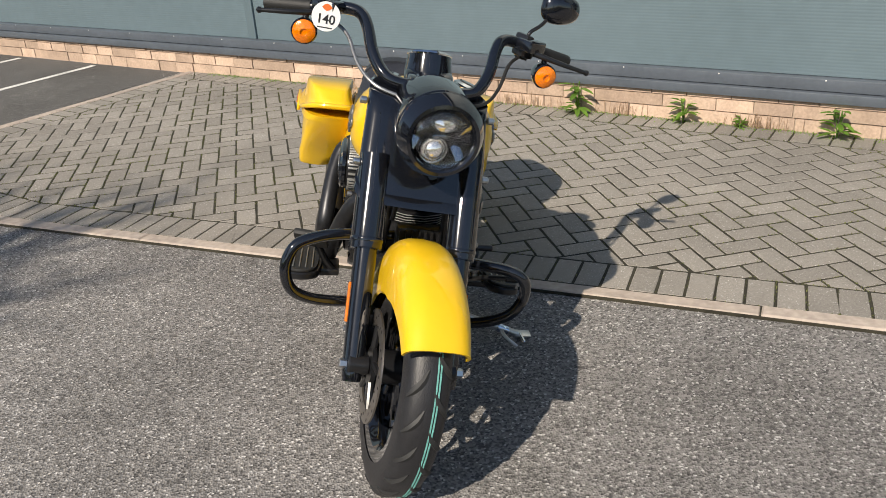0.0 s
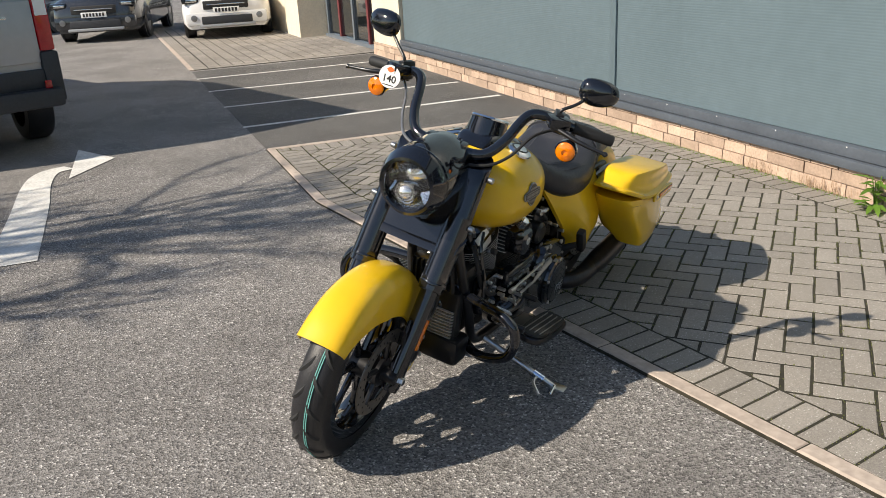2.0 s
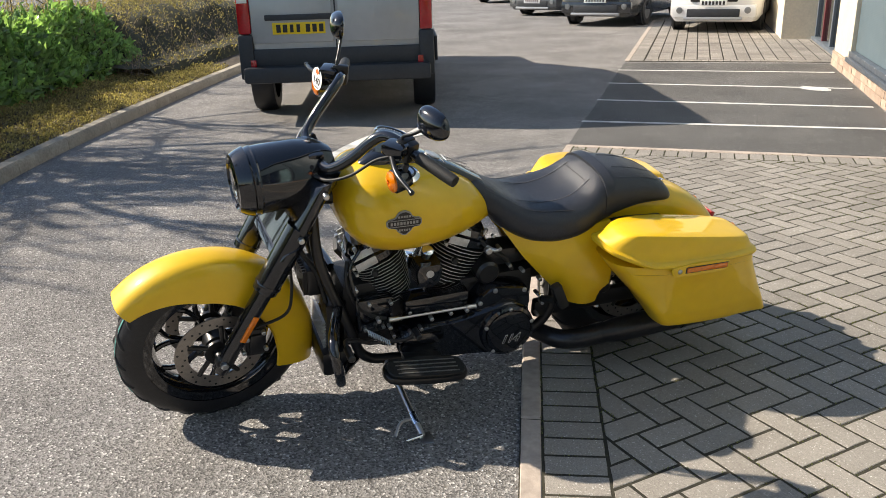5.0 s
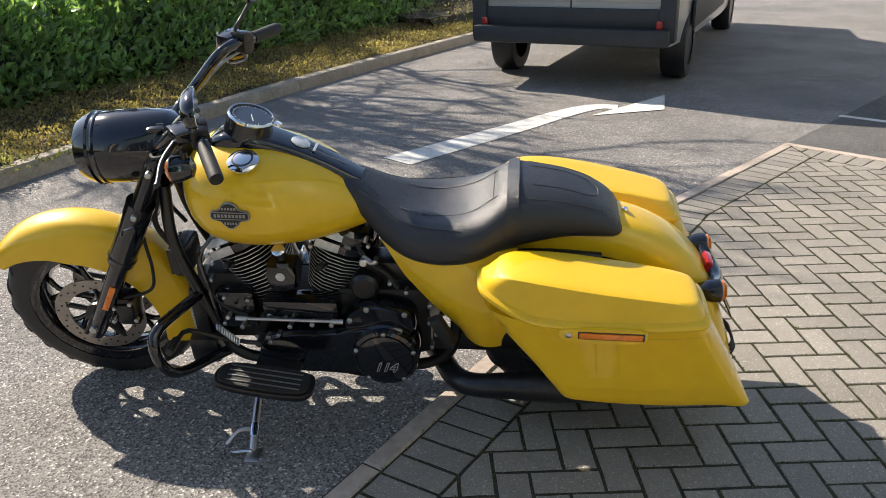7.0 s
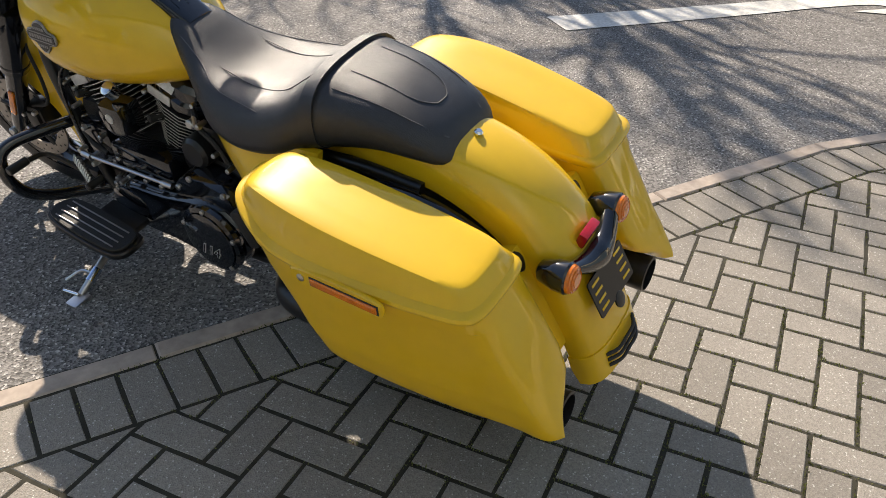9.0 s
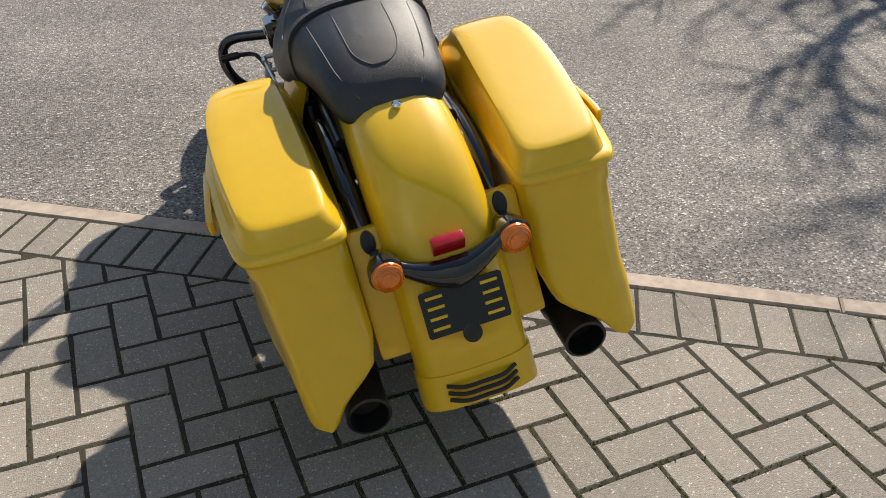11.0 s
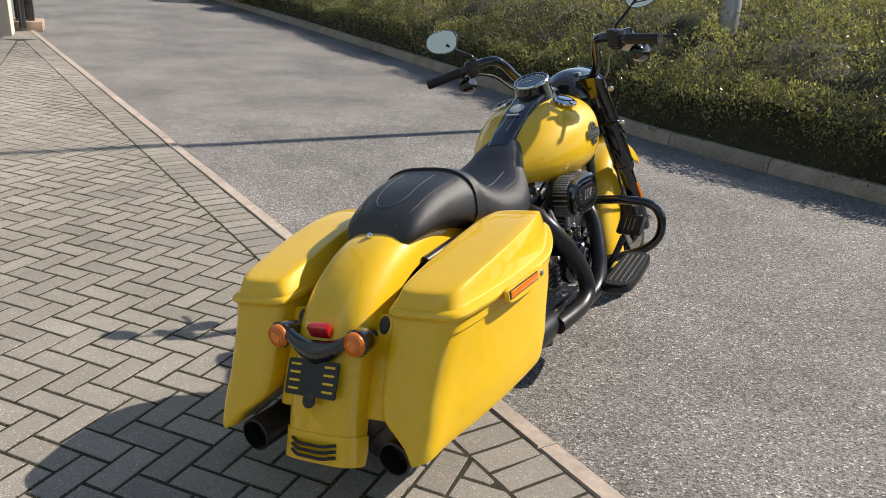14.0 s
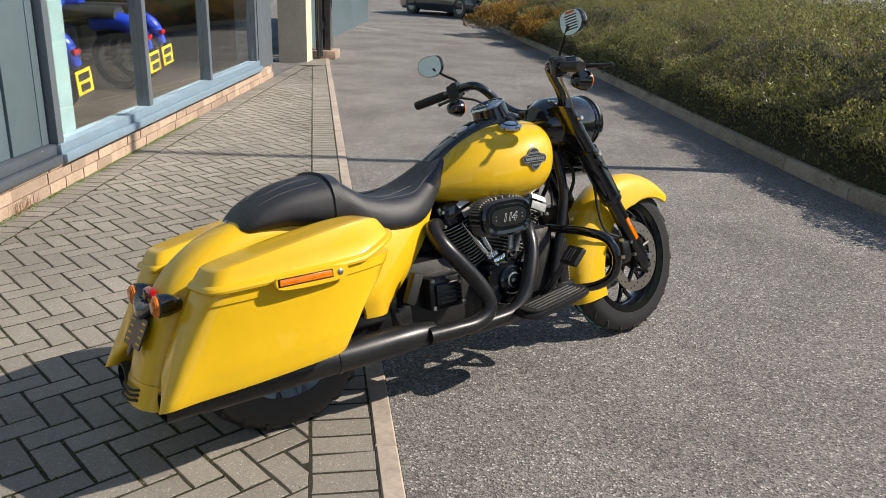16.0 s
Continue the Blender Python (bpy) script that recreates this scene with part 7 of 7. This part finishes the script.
    part("plate_strip", shape(box((R0 - 0.03, 0.36, 1.035), (0.03, 0.66, 0.055), 0.01)), PLASTIC, e, "dark trim above the plate")
    part("door_handle", shape(box((R0 - 0.03, -0.17, 1.28), (0.04, 0.12, 0.2), 0.03)), PLASTIC, e, "black door handle recess")
    part("badge", shape(lathe([(0.075, 0), (0.075, 0.012), (0.06, 0.018)], frame_to((R0 - 0.01, -0.52, 1.28), (-1, 0, 0)), 24)), TINTED, e, "round dark red maker's badge")
    part("badge_strip", shape(box((R0 - 0.02, -0.52, 1.18), (0.01, 0.2, 0.03), 0.004)), CHROME, e)
    part("model_bars", shape(box((R0 - 0.02, 0.45, 1.24), (0.01, 0.40, 0.045), 0.004)), GREY_METAL, e)
    part("window", shape(box((R0 - 0.005, 0.46, 1.95), (0.03, 0.6, 0.5), 0.03), box((R0 - 0.005, -0.46, 1.95), (0.03, 0.6, 0.5), 0.03)), CARGLASS, e)
    part("windscreen", loft([[Vector((3.32, -0.8, 2.33)), Vector((3.32, 0.8, 2.33))], [Vector((3.93, -0.86, 1.72)), Vector((3.93, 0.86, 1.72))], [Vector((3.90, -0.86, 1.70)), Vector((3.90, 0.86, 1.70))], [Vector((3.29, -0.8, 2.31)), Vector((3.29, 0.8, 2.31))]], False, False, False), CARGLASS, e)
    return e


van()


def car(x, y, yaw, paint, label, L=4.3, W=1.82, Ht=1.62, suv=True):
    """A parked car seen from its front: lofted body, glass, lamps, grille, bumper, wheels."""
    e = empty("car", pose(x, y, 0, 0, 0, yaw), label, "car", "cars parked at the far side")
    hw = W / 2
    g = 0.22 if suv else 0.16
    hood = 0.98 if suv else 0.80

    def ring(xx, k, z0, z1, roof=False):
        w = hw * k
        return [Vector((xx, a, b)) for a, b in ((-w * 0.9, z0), (-w, z0 + 0.12), (-w, z0 + (z1 - z0) * 0.55), (-w * 0.95, z0 + (z1 - z0) * 0.85), (-w * 0.7, z1), (w * 0.7, z1), (w * 0.95, z0 + (z1 - z0) * 0.85), (w, z0 + (z1 - z0) * 0.55), (w, z0 + 0.12), (w * 0.9, z0))]
    part("body", loft([ring(0.0, 0.78, g + 0.1, hood - 0.25), ring(0.08, 0.90, g, hood - 0.12), ring(0.3, 0.98, g, hood - 0.04), ring(1.1, 1.0, g, hood + 0.06), ring(1.6, 1.0, g, hood + 0.1), ring(L - 0.7, 1.0, g, hood + 0.1), ring(L - 0.1, 0.95, g, hood + 0.02), ring(L, 0.85, g + 0.1, hood - 0.2)]), paint, e, "painted body")
    cab = [[Vector((xx, a * hw, z)) for a, z in ((-b, z0), (-t, z1), (t, z1), (b, z0))] for xx, b, t, z0, z1 in ((1.05, 0.86, 0.84, hood + 0.05, hood + 0.06), (1.75, 0.93, 0.70, hood + 0.06, Ht - 0.04), (2.4, 0.94, 0.72, hood + 0.07, Ht), (L - 0.9, 0.94, 0.70, hood + 0.07, Ht - 0.04), (L - 0.25, 0.88, 0.80, hood + 0.06, hood + 0.1))]
    part("cabin_glass", loft(cab), CARGLASS, e, "dark car windows")
    part("roof", loft([[Vector((xx, a * hw, z)) for a, z in ((-0.73, Ht - 0.05), (-0.66, Ht + 0.012), (0.66, Ht + 0.012), (0.73, Ht - 0.05))] for xx in (1.78, 2.4, L - 0.92)]), paint, e)
    part("grille", shape(box((0.03, 0, hood - 0.30), (0.10, W * 0.5, 0.17), 0.03)), INK, e, "black grille")
    part("grille_bar", shape(box((-0.025, 0, hood - 0.29), (0.02, W * 0.42, 0.02), 0.004)), CHROME, e)
    part("bumper", shape(box((0.05, 0, g + 0.20), (0.14, W * 0.9, 0.26), 0.06)), paint, e)
    part("lower_intake", shape(box((-0.015, 0, g + 0.17), (0.06, W * 0.56, 0.15), 0.02)), PLASTIC, e)
    part("skid_plate", shape(box((-0.01, 0, g + 0.06), (0.1, W * 0.62, 0.06), 0.02)), SILVER, e)
    npl = part("number_plate", shape(box((-0.045, 0, hood - 0.40), (0.012, 0.52, 0.11), 0.003)), WHITE, e, "white front number plate")
    for k in range(7):
        part("plate_bar", shape(box((-0.053, 0.2 - 0.066 * k, hood - 0.40), (0.004, 0.04, 0.07), 0)), INK, npl)
    for sd in (1, -1):
        hl = part("headlamp", shape(box((0.10, sd * hw * 0.76, hood - 0.20), (0.18, 0.34, 0.12), 0.04)), CARGLASS, e, "headlamp")
        part("lamp_glass", shape(box((0.015, sd * hw * 0.74, hood - 0.20), (0.02, 0.22, 0.06), 0.015)), CHROME, hl)
        part("fog_lamp", shape(lathe([(0.07, 0), (0.06, 0.03), (0.01, 0.035)], frame_to((0.0, sd * hw * 0.72, g + 0.22), (-1, 0, 0)), 16)), GREY_METAL, e)
        for ax_ in (0.86, L - 0.85):
            part("arch", lathe([(0.385, 0), (0.385, 0.022), (0.34, 0.026)], frame_to((ax_, sd * (hw - 0.06), 0.34), (0, sd, 0)), 24), PLASTIC, e)
        car_wheel(e, 0.86, sd * (hw - 0.11), 0.335, 0.22, sd)
        car_wheel(e, L - 0.85, sd * (hw - 0.11), 0.335, 0.22, sd)
        part("door_mirror", shape(box((1.35, sd * (hw + 0.1), hood + 0.12), (0.12, 0.2, 0.14), 0.04)), paint, e)
    return e


car(-9.7, 13.75, 128, CARWHITE, "white compact off-roader parked facing the yard", 4.3, 1.8, 1.66)
car(-12.7, 13.15, 122, CARDARK, "black off-road car parked facing the yard", 4.4, 1.86, 1.65)
car(-16.9, 14.2, 112, CARGREY, "grey hatchback parked beyond", 4.0, 1.75, 1.5, False)
car(-15.5, 21.5, 128, CARGREY, "dark grey car far behind the white one", 4.2, 1.78, 1.5, False)
car(17.3, -14.6, -6, CARDARK, "black saloon parked across the far end of the lane", 4.5, 1.8, 1.45, False)
car(-24.0, 17.0, 118, CARDARK, "dark car far across the yard", 4.3, 1.8, 1.55)


# motorcycles in the showroom: simple tails with yellow plates
def shop_bike(w, n, paint, label, turn):
    m = Matrix.Translation(site(w, n, 0.2)) @ pose(0, 0, 0, 0, 0, turn) @ pose(0, 0, 0, -8)
    e = empty("motorcycle", m, label, "motorcycle", "motorcycles in the showroom")
    for x in (0.0, 1.5):
        mm = frame_to((x, 0, 0.31), (0, 1, 0))
        wv = [(0.22, -0.05), (0.28, -0.07), (0.31, -0.03), (0.31, 0.03), (0.28, 0.07), (0.22, 0.05), (0.22, -0.05)]
        part("wheel", shape(lathe(wv, mm, 28, cap=False), rod((x, -0.08, 0.31), (x, 0.08, 0.31), 0.05, 12)), RUBBER, e)
    part("engine", shape(box((0.75, 0, 0.42), (0.45, 0.3, 0.4), 0.06)), SATIN, e)
    part("fender", shape(tube([(-0.32, 0, 0.42), (-0.22, 0, 0.62), (0.0, 0, 0.70), (0.25, 0, 0.68)], [0.05, 0.09, 0.10, 0.09], 12, 4)), paint, e)
    part("tank", shape(loft([ellipse_ring(x, 0, 0.86, hw, 0.12, 0.1, 20) for x, hw in ((0.55, 0.05), (0.7, 0.13), (0.95, 0.16), (1.1, 0.12), (1.15, 0.04))])), paint, e)
    part("seat", shape(loft([ellipse_ring(x, 0, 0.78, hw, 0.06, 0.06, 16) for x, hw in ((-0.05, 0.1), (0.2, 0.14), (0.4, 0.15), (0.6, 0.08))])), LEATHER, e)
    part("handlebar", shape(tube([(1.0, -0.4, 1.1), (1.15, -0.2, 1.12), (1.2, 0, 1.0), (1.15, 0.2, 1.12), (1.0, 0.4, 1.1)], 0.014, 8, 4)), CHROME, e)
    part("fork", shape(rod((1.5, 0.1, 0.31), (1.2, 0.1, 0.95), 0.025, 10), rod((1.5, -0.1, 0.31), (1.2, -0.1, 0.95), 0.025, 10)), CHROME, e)
    part("exhaust", shape(tube([(0.9, -0.16, 0.5), (0.7, -0.2, 0.3), (-0.3, -0.2, 0.27)], 0.04, 12, 4)), CHROME, e)
    p = part("number_plate", shape(box((-0.36, 0, 0.30), (0.01, 0.229, 0.203), 0.003, pose(0, 0, 0, 0, 0, 0))), PLATE_Y, e, "yellow number plate")
    part("plate_bar", shape(box((-0.367, 0, 0.345), (0.004, 0.17, 0.06), 0), box((-0.367, 0, 0.255), (0.004, 0.14, 0.06), 0)), INK, p)
    part("tail_lamp", shape(box((-0.33, 0, 0.55), (0.05, 0.1, 0.05), 0.01)), REDLENS, e)
    return e


shop_bike(-2.50, 5.75, BLUE, "blue motorcycle behind the showroom glass", 40)
shop_bike(-4.09, 5.74, BLUE, "dark blue motorcycle behind the showroom glass", 40)
shop_bike(-4.80, 5.86, BLUE, "deep blue motorcycle at the far end of the showroom glass", 40)

lay_apron()
lay_kerb()
lay_bricks()
lay_blocks()
